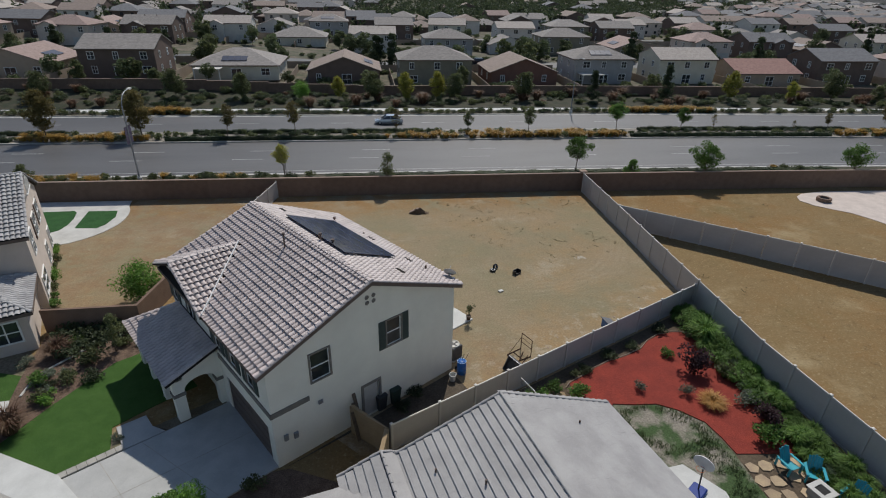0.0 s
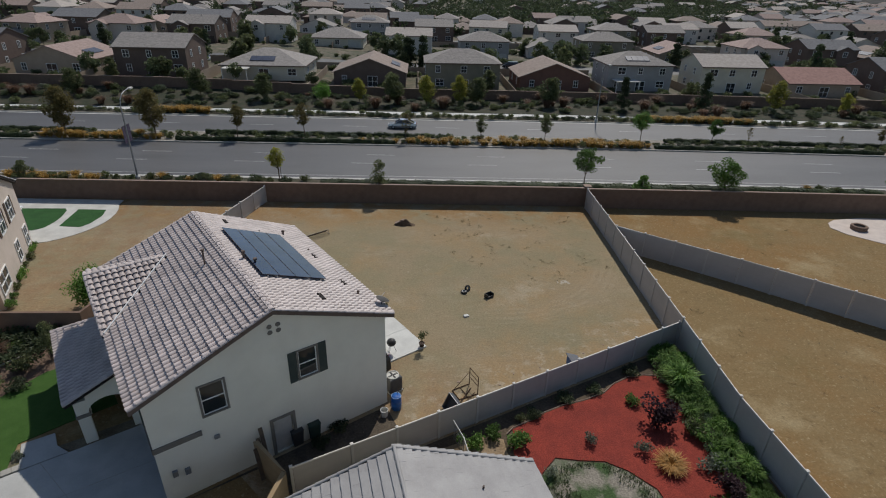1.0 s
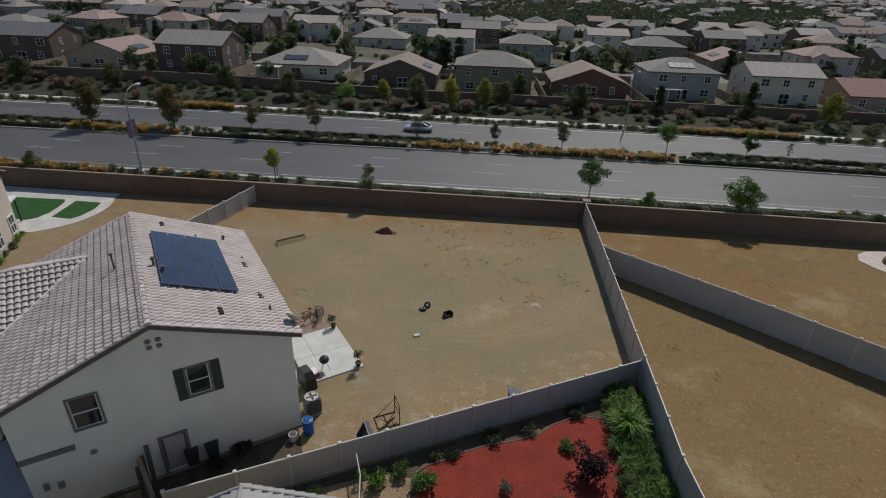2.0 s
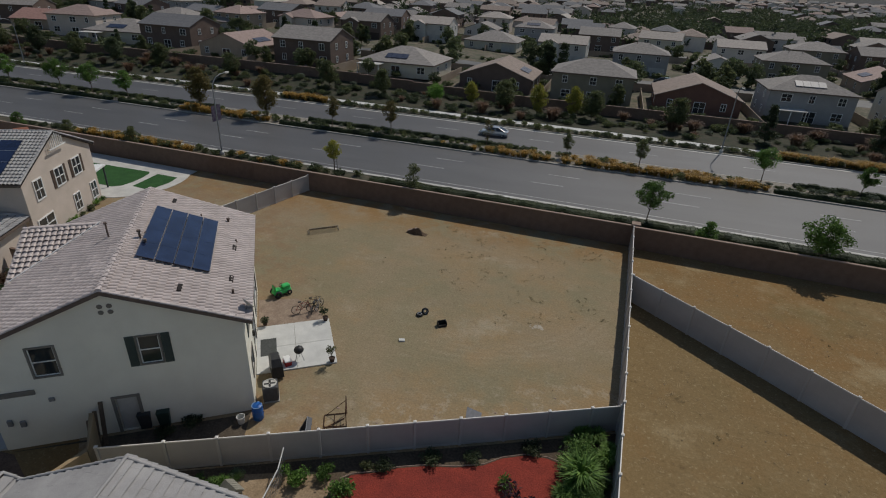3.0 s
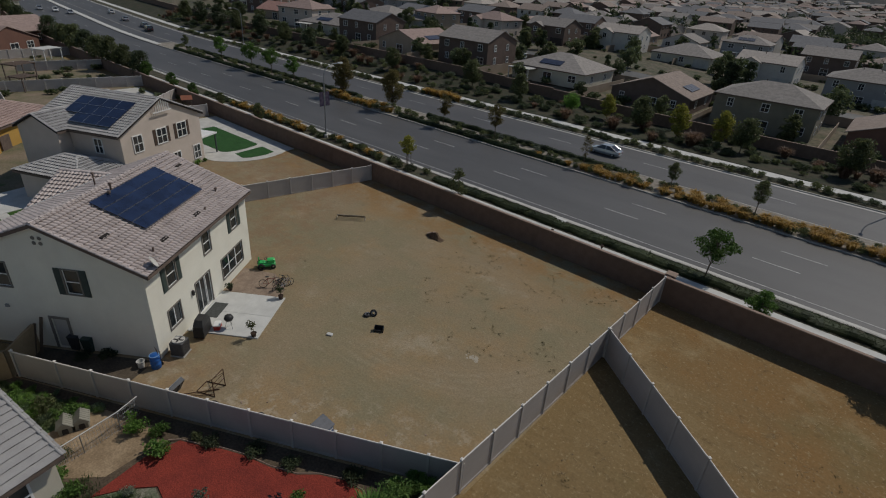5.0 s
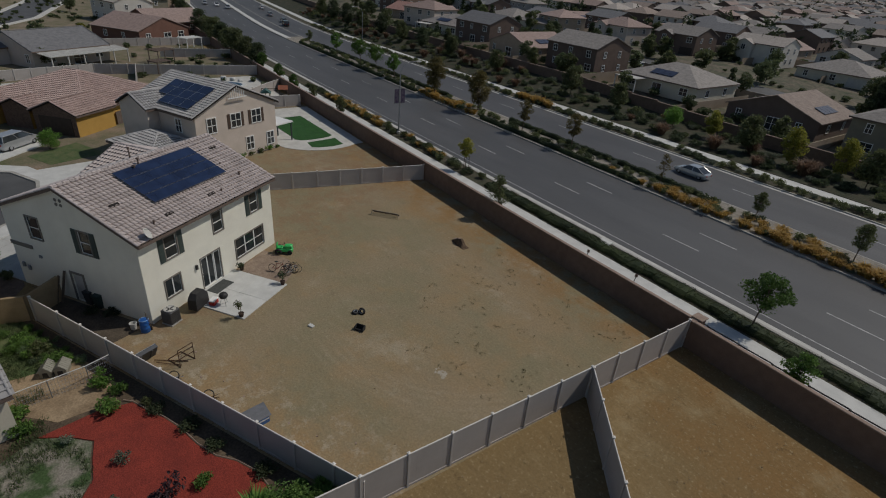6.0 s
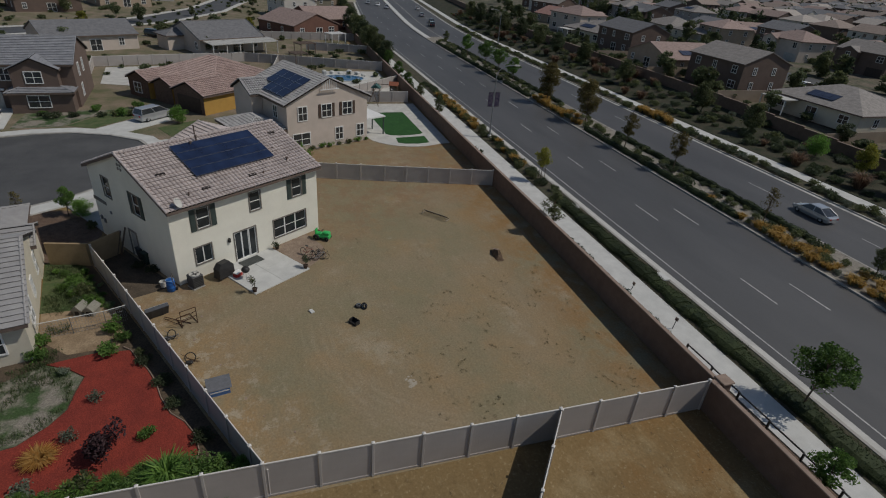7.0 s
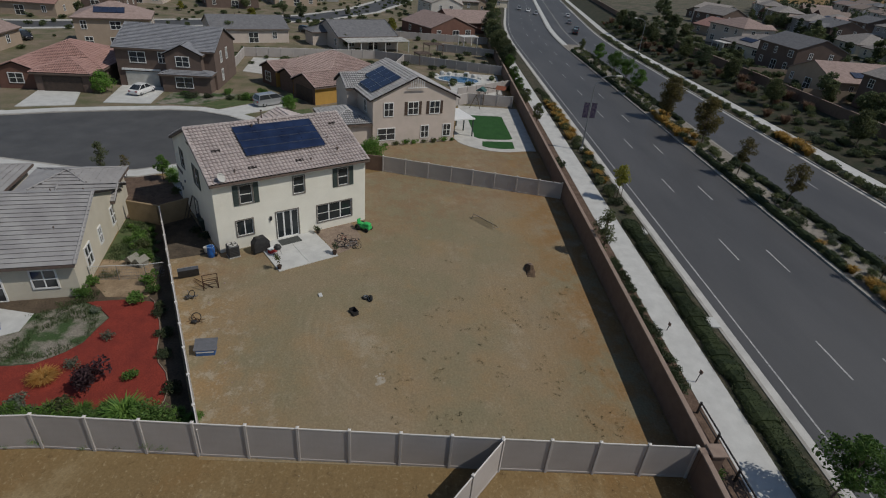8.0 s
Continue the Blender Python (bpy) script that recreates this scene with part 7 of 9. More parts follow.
fence([(-58, 8.0), (-73.7, 6.0)], 1.8, "taupe fence beside the dark brown house", True)
fence([(-112, 34), (-113, 64)], 1.8, "pale vinyl fence of a far garden")

# ---- the street's end, drives and front gardens ----
CUL = [(-14.5, -60), (-13.2, -16), (-12.5, -1.8), (-11.2, 5.8), (-10.7, 9.4), (-11.3, 12.6), (-13.4, 15.7), (-16.6, 18.8), (-20.6, 20.9), (-25.9, 21.0), (-29.7, 19.0), (-32.0, 15.4), (-33.3, 11.0), (-33.0, 7.2), (-31.0, 0.6), (-28.8, -5.4), (-26.2, -10.8), (-25.5, -20), (-27, -60)]
setting("street", Geo().prism(CUL, -0.3, 0.02), M_ASPHALT_S, "dark asphalt turning circle of the street", "road")


def edge_band(name, d0, d1, z, material, label, cat):
    g = Geo()
    a, b = offset(CUL, d0), offset(CUL, d1)
    k = len(a)
    pts = []
    for i in range(k):
        pts += [(*a[i], -0.3), (*b[i], -0.3), (*b[i], z), (*a[i], z)]
    fs = []
    for i in range(1, k):
        q = 4 * i
        fs += [(q - 4 + j, q + j, q + (j + 1) % 4, q - 4 + (j + 1) % 4) for j in range(4)]
    fs += [(3, 2, 1, 0), (4 * k - 4, 4 * k - 3, 4 * k - 2, 4 * k - 1)]
    setting(name, g.add(pts, fs), material, label, cat)


edge_band("street_kerb", 0.0, 0.35, 0.13, M_KERB, "rolled concrete kerb round the turning circle", "kerb")
edge_band("street_pavement", 0.35, 2.0, 0.14, M_CONC_W, "pale concrete pavement round the turning circle", "pavement")
west = [(-11, 20), (-14, 16), (-30, 22), (-35, 10), (-28, -12), (-28, -60), (-260, -120), (-260, 80), (-120, 58), (-46, 58), (-45, 47), (-36, 34), (-24, 33)]
setting("front_gardens", Geo().prism(west, -0.3, 0.008), mat("garden_soil", (0.23, 0.18, 0.13), (0.11, 0.115, 0.058), 0.25, 0.95, 0.6, 6, fine=0.35), "brown garden soil with patches of grass", "ground")
east_front = [(-10.5, 13.5), (-9.5, 19), (-4.5, 19.6), (-0.2, 17.6), (-4, 6), (-11, -20), (-11.5, 5)]
setting("front_bed", Geo().prism(east_front, -0.3, 0.01), M_BARKMULCH, "mulched front bed with young trees", "ground")


def slab(name, poly, z, material, label, cat="paving"):
    return setting(name, Geo().prism(poly, -0.3, z), material, label, cat)


slab("driveway", [(-5.0, 19.75), (-8.4, 24.75), (-10.55, 23.3), (-15.7, 19.85), (-12.6, 15.5), (-11.6, 15.2)], 0.1, M_DRIVE, "pale concrete driveway by the garage", "driveway")
for p0, p1 in (((-6.75, 22.25), (-14.1, 17.75)), ((-7.6, 18.35), (-12.3, 22.2)), ((-10.2, 16.7), (-13.9, 21.1))):
    d_ = (Vector(p1) - Vector(p0)).normalized() * 0.018
    slab("driveway_joint", [(p0[0] - d_.y, p0[1] + d_.x), (p0[0] + d_.y, p0[1] - d_.x), (p1[0] + d_.y, p1[1] - d_.x), (p1[0] - d_.y, p1[1] + d_.x)], 0.104, M_KERB, "dark scored joint across the driveway", "paving joint")
slab("walkway", [(-11.3, 22.85), (-12.1, 23.3), (-12.7, 24.15), (-13.95, 23.4), (-13.0, 21.75)], 0.105, M_DRIVE, "concrete entry walk", "path")
slab("porch_bed", [(-12.0, 23.25), (-11.2, 22.92), (-8.55, 24.7), (-8.95, 25.2)], 0.09, M_PLANTER, "narrow dark soil bed before the porch", "flower bed")
for k in range(9):
    p = Vector((-12.9, 21.83)).lerp(Vector((-16.1, 19.7)), (k + 0.5) / 9)
    setting("border_paver", Geo().bbox(-0.205, -0.2, -0.2, 0.205, 0.2, 0.125, 0.012, pose(p.x - 0.12, p.y + 0.17, 0, 0, 0, 34)), M_KERB, "tumbled concrete paver edging the drive", "paver")
slab("lawn", [(-18.4, 20.6), (-16.1, 20.1), (-13.7, 21.9), (-14.2, 23.5), (-12.6, 24.9), (-10.6, 26.4), (-11.8, 28.0), (-14.4, 30.4), (-16.2, 29.2), (-18.2, 25.6), (-19.6, 22.6)], 0.04, M_TURF, "clipped green front lawn", "lawn")
slab("mulch_bed", [(-14.4, 30.4), (-11.8, 28.0), (-12.8, 31.4), (-15.3, 34.3), (-21.8, 32.6), (-21.2, 28.5), (-20.2, 24.0), (-19.8, 22.4), (-18.2, 25.6), (-16.2, 29.2)], 0.035, M_BARKMULCH, "brown mulch bed with mixed shrubs", "flower bed")
slab("lawn_edge", [(-21.2, 28.5), (-20.2, 24.0), (-23.5, 23.4), (-29.0, 26.0), (-27.5, 30.5)], 0.04, M_TURF, "green lawn before the beige house", "lawn")
slab("garden_path", [(-20.7, 26.3), (-20.4, 25.4), (-26.5, 25.2), (-27.5, 25.9)], 0.06, M_CONC, "thin pale garden path", "path")
single("bed_edging", Geo().path([(-20.3, 26.6, 0.06), (-20.3, 28.0, 0.06), (-19.9, 29.0, 0.06), (-19.0, 30.2, 0.06), (-18.4, 31.1, 0.06), (-18.0, 32.4, 0.06)], 0.07, 6), M_CONC, "thin pale concrete edging through the mulch bed", "edging")
part("front_wall", Geo().box(-22.0, 33.1, -0.2, -16.1, 33.3, 1.75), M_BLOCK, None)
fw = bpy.data.objects["front_wall"]
tagged(fw, "brown block wall between two houses", "wall", kind="structure")
setting("front_wall_return", Geo().prism([(-16.1, 33.1), (-15.9, 33.1), (-15.0, 37.9), (-15.2, 38.0)], -0.2, 1.75), M_BLOCK, "brown block wall beside the sandy side yard", "wall")
setting("gate_wall", Geo().prism([(-0.4, 17.0), (-0.2, 17.0), (0.45, 19.8), (0.25, 19.9)], -0.2, 1.85), mat("wall_tan", (0.34, 0.25, 0.15), (0.28, 0.205, 0.12), 1.5, 0.95, 0.3, 20), "tan side wall between house and fence", "wall")
setting("side_gate_wall", Geo().prism([(0.25, 19.95), (0.45, 19.85), (-1.3, 21.75), (-1.5, 21.65)], -0.2, 1.85), MATS["wall_tan"], "tan gate wall beside the cream house", "wall")
# behind the beige house
slab("patio_b", [(-29.6, 46.9), (-28.4, 46.85), (-27.0, 47.35), (-26.2, 47.95), (-25.5, 48.7), (-24.9, 49.6), (-24.5, 50.5), (-24.2, 51.5), (-24.1, 52.5), (-24.2, 53.9), (-24.5, 55.1), (-25.0, 56.2), (-25.2, 57.6), (-46, 58.2), (-46, 48.5), (-36, 47.5)], 0.05, M_CONC, "curving concrete patio behind the beige house", "patio")
slab("turf_b", [(-40.5, 49.4), (-30.8, 49.8), (-29.8, 49.7), (-29.1, 50.3), (-28.9, 51.6), (-29.0, 53.0), (-29.4, 54.6), (-29.8, 55.1), (-40.8, 55.0)], 0.075, mat("turf_deep", (0.02, 0.075, 0.018), (0.03, 0.1, 0.025), 1.0, 0.95, 0.8, 60, fine=0.25), "deep green artificial turf", "lawn")
slab("turf_strip", [(-27.9, 50.7), (-25.9, 50.5), (-25.4, 51.3), (-25.2, 53.2), (-25.6, 54.8), (-28.4, 54.9)], 0.075, MATS["turf_deep"], "small turf panel edged in concrete", "lawn")
# drives across the street
for nm, poly in (("driveway_b", [(-34.2, 13.0), (-33.0, 17.0), (-39.2, 22.8), (-42.8, 20.3)]), ("driveway_c", [(-34.6, -2.4), (-35.6, 3.6), (-45.2, 2.2), (-45.2, -4.6)]), ("driveway_d", [(-30.2, -11.5), (-32.6, -5.2), (-39.4, -8.0), (-39.0, -13.6)]), ("driveway_e", [(-29.5, 20.6), (-24.8, 23.2), (-25.5, 31.0), (-31.0, 29.5)])):
    slab(nm, poly, 0.1, M_CONC_W, "pale concrete driveway off the turning circle", "driveway")
for nm, poly in (("lawn_c", [(-35.8, 4.2), (-36.3, 9.5), (-44.0, 14.0), (-43.6, 4.0)]), ("lawn_d", [(-36.6, 10.0), (-35.2, 13.2), (-41.0, 18.0), (-45.5, 15.5)]), ("lawn_e", [(-35.0, 20.5), (-31.0, 22.5), (-33.0, 28.0), (-38.5, 25.5)]), ("lawn_f", [(-58, 3), (-57.5, 7.5), (-62, 7.5), (-63, 3)])):
    slab(nm, poly, 0.03, mat("rough_grass", (0.06, 0.1, 0.035), (0.12, 0.13, 0.06), 1.0, 0.95, 0.9, 25, fine=0.4) if nm != "lawn_c" else M_LAWN_DRY, "front lawn by the turning circle", "lawn")
slab("yard_c_paving", [(-73, 8), (-60, 9.5), (-58.5, 15), (-63, 21), (-68, 25), (-78, 29)], 0.05, M_CONC, "pale concrete yard behind the ochre house", "patio")
# passage soil coloured extra dark, to deepen the shadow the house casts on it
slab("passage_ground", [(4.6, 25.9), (-4.6, 19.75), (-1.4, 21.7), (0.4, 19.95), (6.0, 22.7)], 0.02, mat("soil_shade_tinted", (0.06, 0.047, 0.035), (0.1, 0.08, 0.058), 1.2, 0.95, 0.6, 9, fine=0.35), "bare soil of the side passage, house shade in its colour", "ground")
slab("play_patio", [(-52, 48), (-52, 57), (-72, 58), (-72, 47)], 0.04, M_CONC, "concrete and sand play yard", "patio")
slab("far_lot_paving", [(49.0, 51.0), (49.6, 52.2), (50.8, 53.0), (54, 53.5), (64, 53.0), (66, 44), (57, 41.5), (54.6, 42.2), (53.4, 43.6), (52.9, 45.2), (52.1, 46.9), (50.8, 48.2), (49.6, 49.4)], 0.04, mat("concrete_pink", (0.6, 0.52, 0.46), (0.5, 0.43, 0.38), 0.8, 0.85, 0.12, 25, fine=0.08), "curved pale concrete pad on the bare lot", "patio")
fp = thing("fire_pit", "round brown stone fire pit on pale concrete", "fire pit", m=pose(51.7, 50.6, 0.04))
part("ring", Geo().lathe([(0.75, 0), (0.78, 0.3), (0.74, 0.42), (0.5, 0.42), (0.48, 0.15)], 20), M_BLOCK, fp)
part("lava_rock", Geo().lathe([(0.47, 0.1), (0.4, 0.24), (0.15, 0.3)], 14), M_RUBBER, fp)

# ---- the red mulch garden ----
slab("garden_ground", [(-0.3, 17.2), (0.5, 20.1), (9.9, 24.7), (21.6, 30.42), (24.0, 31.5), (23.7, 24.0), (24.4, 14.0), (24.9, 4.0), (12, 4), (11.0, 19.2)], 0.006, mat("garden_earth", (0.075, 0.055, 0.038), (0.12, 0.09, 0.06), 0.5, 0.95, 0.7, 8, fine=0.35), "brown garden earth along the fence", "ground")
slab("red_mulch", [(11.4, 22.3), (11.6, 24.0), (12.8, 24.6), (13.6, 25.15), (14.8, 25.7), (16.3, 26.15), (17.6, 26.75), (18.4, 27.5), (19.5, 28.1), (20.6, 28.3), (21.3, 28.2), (22.0, 27.8), (21.9, 25), (22.2, 21), (22.0, 17.3), (18.4, 17.7), (18.3, 18.8), (18.05, 20.0), (17, 21.1), (16.0, 21.7), (14.7, 21.8), (13.5, 22.0), (12.6, 21.0), (11.9, 19.7)], 0.05, M_MULCH, "bright red bark mulch bed", "flower bed")
slab("patchy_lawn", [(11.9, 19.6), (12.6, 20.9), (13.5, 21.9), (14.7, 21.7), (16.0, 21.6), (17, 21.0), (18.0, 19.9), (18.3, 17.7), (18.2, 15.0), (15.9, 14.6), (13.6, 17.0)], 0.03, M_LAWN_DRY, "half-dead patchy lawn", "lawn")
slab("dog_run_earth", [(6.0, 18.0), (9.4, 18.7), (11.2, 20.6), (11.0, 23.3), (9.8, 23.6), (6.4, 22.2)], 0.02, mat("dog_earth", (0.33, 0.245, 0.155), (0.2, 0.14, 0.085), 0.9, 0.95, 0.6, 9, fine=0.25), "worn bare earth of the dog run", "ground")
slab("side_lawn", [(-0.4, 16.6), (6.4, 18.0), (6.4, 22.0), (1.6, 19.8), (0.4, 19.4)], 0.025, mat("rough_grass", (0.06, 0.1, 0.035), (0.12, 0.13, 0.06), 1.0, 0.95, 0.9, 25, fine=0.4), "rough green grass beside the low house", "lawn")
slab("garden_patio", [(12.9, 14.2), (13.4, 17.2), (15.2, 17.4), (16.4, 15.6), (16.2, 12), (13, 12)], 0.06, M_CONC_W, "white concrete patio with rounded corner", "patio")
fl = thing("flagstone_patio", "tan irregular flagstones set in earth", "patio", kind="structure")
fr_ = random.Random(3)
for i in range(5):
    for j in range(5):
        cx, cy = 18.6 + i * 0.85 + fr_.uniform(-0.1, 0.1), 13.4 + j * 0.85 + fr_.uniform(-0.1, 0.1)
        kk = fr_.randint(5, 7)
        part("flagstone", Geo().prism([(cx + 0.41 * fr_.uniform(0.75, 1.1) * math.cos(6.283 * q / kk + 0.3 * i), cy + 0.41 * fr_.uniform(0.75, 1.1) * math.sin(6.283 * q / kk + 0.3 * i)) for q in range(kk)], -0.1, 0.05 + fr_.uniform(0, 0.015)),
             mat("flagstone", (0.42, 0.32, 0.2), (0.33, 0.25, 0.17), 1.5, 0.9, 0.3, 15, rnd=0.2), fl)
# pale edging hose along the mulch
eg = [(11.2, 23.6), (11.6, 24.05), (12.8, 24.65), (13.6, 25.2), (14.8, 25.75), (16.3, 26.2), (17.6, 26.8), (18.4, 27.55), (19.5, 28.15), (20.6, 28.35), (21.3, 28.25), (22.0, 27.85), (22.2, 27.0)]
single("bed_edging", Geo().path([(x, y, 0.09) for x, y in eg], 0.03, 6), M_CAP, "thin pale concrete edging of the mulch bed", "edging")
for x, y, pr, s in ((19.7, 24.0, B_PURPLE, 1.1), (15.6, 23.0, B_FLOWER, 0.9), (18.2, 22.3, B_FLOWER, 1.0), (19.0, 25.8, B_GREEN, 0.7), (11.6, 22.8, B_GREEN, 1.0), (12.2, 24.6, B_OLIVE, 0.6), (10.5, 23.4, B_GREEN, 0.8), (13.0, 20.9, B_FLOWER, 0.8),
                    (9.2, 22.8, B_BRIGHT, 0.75), (12.9, 25.0, B_DARK, 0.7), (15.1, 26.1, B_DARK, 0.8), (17.0, 27.0, B_DARK, 0.7), (19.8, 28.6, B_DARK, 0.8), (11.2, 19.2, B_GREEN, 1.0), (9.8, 18.9, B_GREEN, 0.9), (21.9, 29.2, B_DARK, 0.9),
                    (3.0, 19.2, B_GREEN, 0.9), (4.6, 20.1, B_OLIVE, 1.1), (6.0, 20.9, B_GREEN, 1.0), (21.4, 21.2, B_GREY, 1.3), (21.6, 23.4, B_OLIVE, 1.2), (21.4, 19.4, B_PURPLE, 0.9), (20.8, 18.4, B_GREEN, 1.3)):
    plant(pr, x, y, s, z=0.04)
for k in range(40):
    y = 30.3 - k * 0.5
    for q in range(4):
        plant(rr.choice((B_FINE, B_FINE, G_LUSH, G_LUSH, B_SAGE, B_GREEN)), 21.75 + q * 0.52 + rr.uniform(-0.3, 0.3), y + rr.uniform(-0.3, 0.3), rr.uniform(0.45, 0.95), z=0.02)
for k in range(26):
    x = rr.uniform(1.2, 6.6)
    plant(rr.choice((G_LUSH, B_FINE, B_SAGE)), x, 19.9 + 0.49 * x - rr.uniform(0.7, 3.2), rr.uniform(0.4, 0.8), z=0.02)
plant(G_ORANGE, 19.3, 21.3, 0.9, z=0.05)
plant(B_FINE, 22.5, 28.3, 1.9, z=0.0)
plant(G_LUSH, 22.3, 27.2, 1.7, z=0.0)
plant(B_FINE, 22.6, 26.0, 1.5, z=0.0)
# front garden planting
for x, y, pr, s in ((-19.3, 23.8, G_RED, 1.1), (-20.4, 22.6, G_RED, 0.9), (-18.5, 26.0, B_BRIGHT, 0.6), (-17.5, 29.5, B_OLIVE, 1.3), (-19.2, 30.6, B_DARK, 1.4), (-20.4, 31.4, B_GREY, 1.1), (-18.2, 32.4, B_DARK, 1.6), (-16.6, 33.0, B_DARK, 1.6), (-20.2, 32.6, B_DARK, 1.5),
                    (-18.2, 27.6, B_OLIVE, 1.0), (-17.0, 27.8, B_DARK, 0.9), (-19.6, 28.2, B_GREY, 0.9), (-15.0, 31.5, B_OLIVE, 1.3), (-13.6, 22.6, B_GREY, 0.6), (-6.0, 18.6, B_OLIVE, 0.9), (-21.5, 29.6, B_GREY, 1.0)):
    plant(pr, x, y, s, z=0.02)
plant(T_SPARSE, -16.6, 30.4, 0.62, z=0.03)
plant(T_BRIGHT, -16.9, 36.5, 0.75, z=0.0)
plant(T_BRIGHT, -8.6, 17.4, 0.4, z=0.0)
plant(T_SPARSE, -10.1, 9.7, 0.72, z=0.0)
plant(T_BARE, -9.2, 12.6, 0.6, z=0.0)
plant(T_ROUND2, -8.9, 16.3, 0.68, z=0.0)
slab("driveway_a", [(-11.2, 0.5), (-10.2, 8.4), (-3.8, 8.6), (-2.8, 2.0)], 0.1, M_CONC_W, "pale concrete driveway of the low grey-roofed house", "driveway")
plant(T_BRIGHT, -36.8, 22.8, 0.55, z=0.0)
plant(T_BRIGHT, -40.0, -5.0, 0.75, z=0.0)
for k in range(9):
    plant(rr.choice((B_GREEN, B_OLIVE, B_BRIGHT)), -23.2 - k * 0.55, 36.5 + k * 1.25, rr.uniform(0.5, 0.85), z=0.01)
for k in range(10):
    plant(rr.choice((B_GREEN, B_OLIVE, B_DARK)), rr.uniform(-46, -37), rr.uniform(5, 18), rr.uniform(0.8, 1.5), z=0.01)

# ragged grass on the half-dead lawn and beside the low house
tufts = Geo()
tr_ = random.Random(8)
for poly, n_, k_ in (([(11.6, 19.5), (13.6, 21.4), (15.3, 21.8), (17, 21.0), (17.9, 19.8), (18.1, 15.2), (15.9, 14.8), (13.6, 17.0)], 1500, -0.1), ([(-0.3, 16.8), (6.4, 18.2), (6.4, 21.9), (1.6, 19.7), (0.4, 19.3)], 1500, -1.0), ([(6.2, 19.0), (9.2, 18.9), (9.0, 20.0), (6.4, 20.2)], 160, -1.0), ([(10.2, 18.0), (12.4, 17.8), (12.2, 20.0), (10.6, 20.2)], 260, -1.0)):
    xs_, ys_ = [p[0] for p in poly], [p[1] for p in poly]
    for _ in range(n_):
        x, y = tr_.uniform(min(xs_), max(xs_)), tr_.uniform(min(ys_), max(ys_))
        if not inside(poly, x, y) or math.sin(x * 1.5 + 0.4) + math.sin(y * 1.9 + x * 0.7) < k_:
            continue
        for _ in range(7):
            a, e = tr_.uniform(0, 6.283), tr_.uniform(0.05, 0.16)
            b = Vector((x + tr_.gauss(0, 0.1), y + tr_.gauss(0, 0.1), 0.02))
            d = Vector((math.cos(a), math.sin(a), 0))
            s = Vector((-d.y, d.x, 0)) * 0.016
            tufts.add([b - s, b + s, b + d * e + Vector((0, 0, tr_.uniform(0.08, 0.25)))], [(0, 1, 2)])
single("lawn_tufts", tufts, leaf_material("blade_lawn", (0.07, 0.105, 0.04), (0.13, 0.17, 0.07)), "ragged green grass on worn lawns", "grass", kind="stuff")

# more of the mixed front bed
fb_ = random.Random(31)
for k in range(26):
    x, y = fb_.uniform(-21.6, -12.5), fb_.uniform(24.5, 34.0)
    if inside([(-14.4, 30.4), (-12.4, 30.4), (-15.3, 34.0), (-21.6, 32.4), (-21.0, 28.5), (-20.0, 24.6), (-18.4, 26.0), (-16.4, 29.4)], x, y):
        plant(fb_.choice((B_OLIVE, B_DARK, B_GREY, B_GREEN, G_RED, B_FLOWER)), x, y, fb_.uniform(0.5, 1.0), z=0.03)


# ---- street furniture ----
def street_lamp():
    t = thing("street_lamp", "tall galvanised street lamp with a curved arm", "street lamp", "street lamps")
    part("base", Geo().lathe([(0.28, 0), (0.28, 0.35), (0.16, 0.5)], 12), M_CONC, t)
    part("pole", Geo().tube((0, 0, 0.4), (0, 0, 8.6), 0.11, 0.075, 10), M_STEEL, t)
    pts = [(0, 0.0, 8.6), (0, 0.25, 9.2), (0, 0.8, 9.7), (0, 1.6, 9.95), (0, 2.6, 10.0)]
    part("arm", Geo().path(pts, 0.05, 8), M_STEEL, t)
    hd = part("lamp_head", Geo().bbox(-0.17, 2.5, 9.93, 0.17, 3.3, 10.1, 0.05), M_CONC, t, "pale flat lamp head")
    part("lens", Geo().box(-0.12, 2.7, 9.89, 0.12, 3.2, 9.93), M_WHITE, hd)
    return t


lamp = street_lamp()
lamp.matrix_basis = pose(-26.6, 64.1, 0.1)
for sx in (-1, 1):
    bn = part("banner", Geo().box(-0.015, min(sx * 0.15, sx * 0.85), 4.5, 0.015, max(sx * 0.15, sx * 0.85), 6.4), mat("banner_dark", (0.035, 0.025, 0.06), (0.12, 0.1, 0.13), 3.5, 0.8, fine=0.3), lamp, "dark patterned banner hung from brackets")
    part("banner_bracket", Geo().tube((0, 0, 6.42), (0, sx * 0.88, 6.42), 0.02).tube((0, 0, 4.48), (0, sx * 0.88, 4.48), 0.02), M_BLACK, bn)
plain = street_lamp()
plain.matrix_basis = pose(38.2, 96.6, 0.1, 0, 0, 180)
for x, y, rz in ((-108, 98.0 + bend(-108), 180), (108, 94.2, 180)):
    copy_thing(plain, pose(x, y, 0.1, 0, 0, rz))

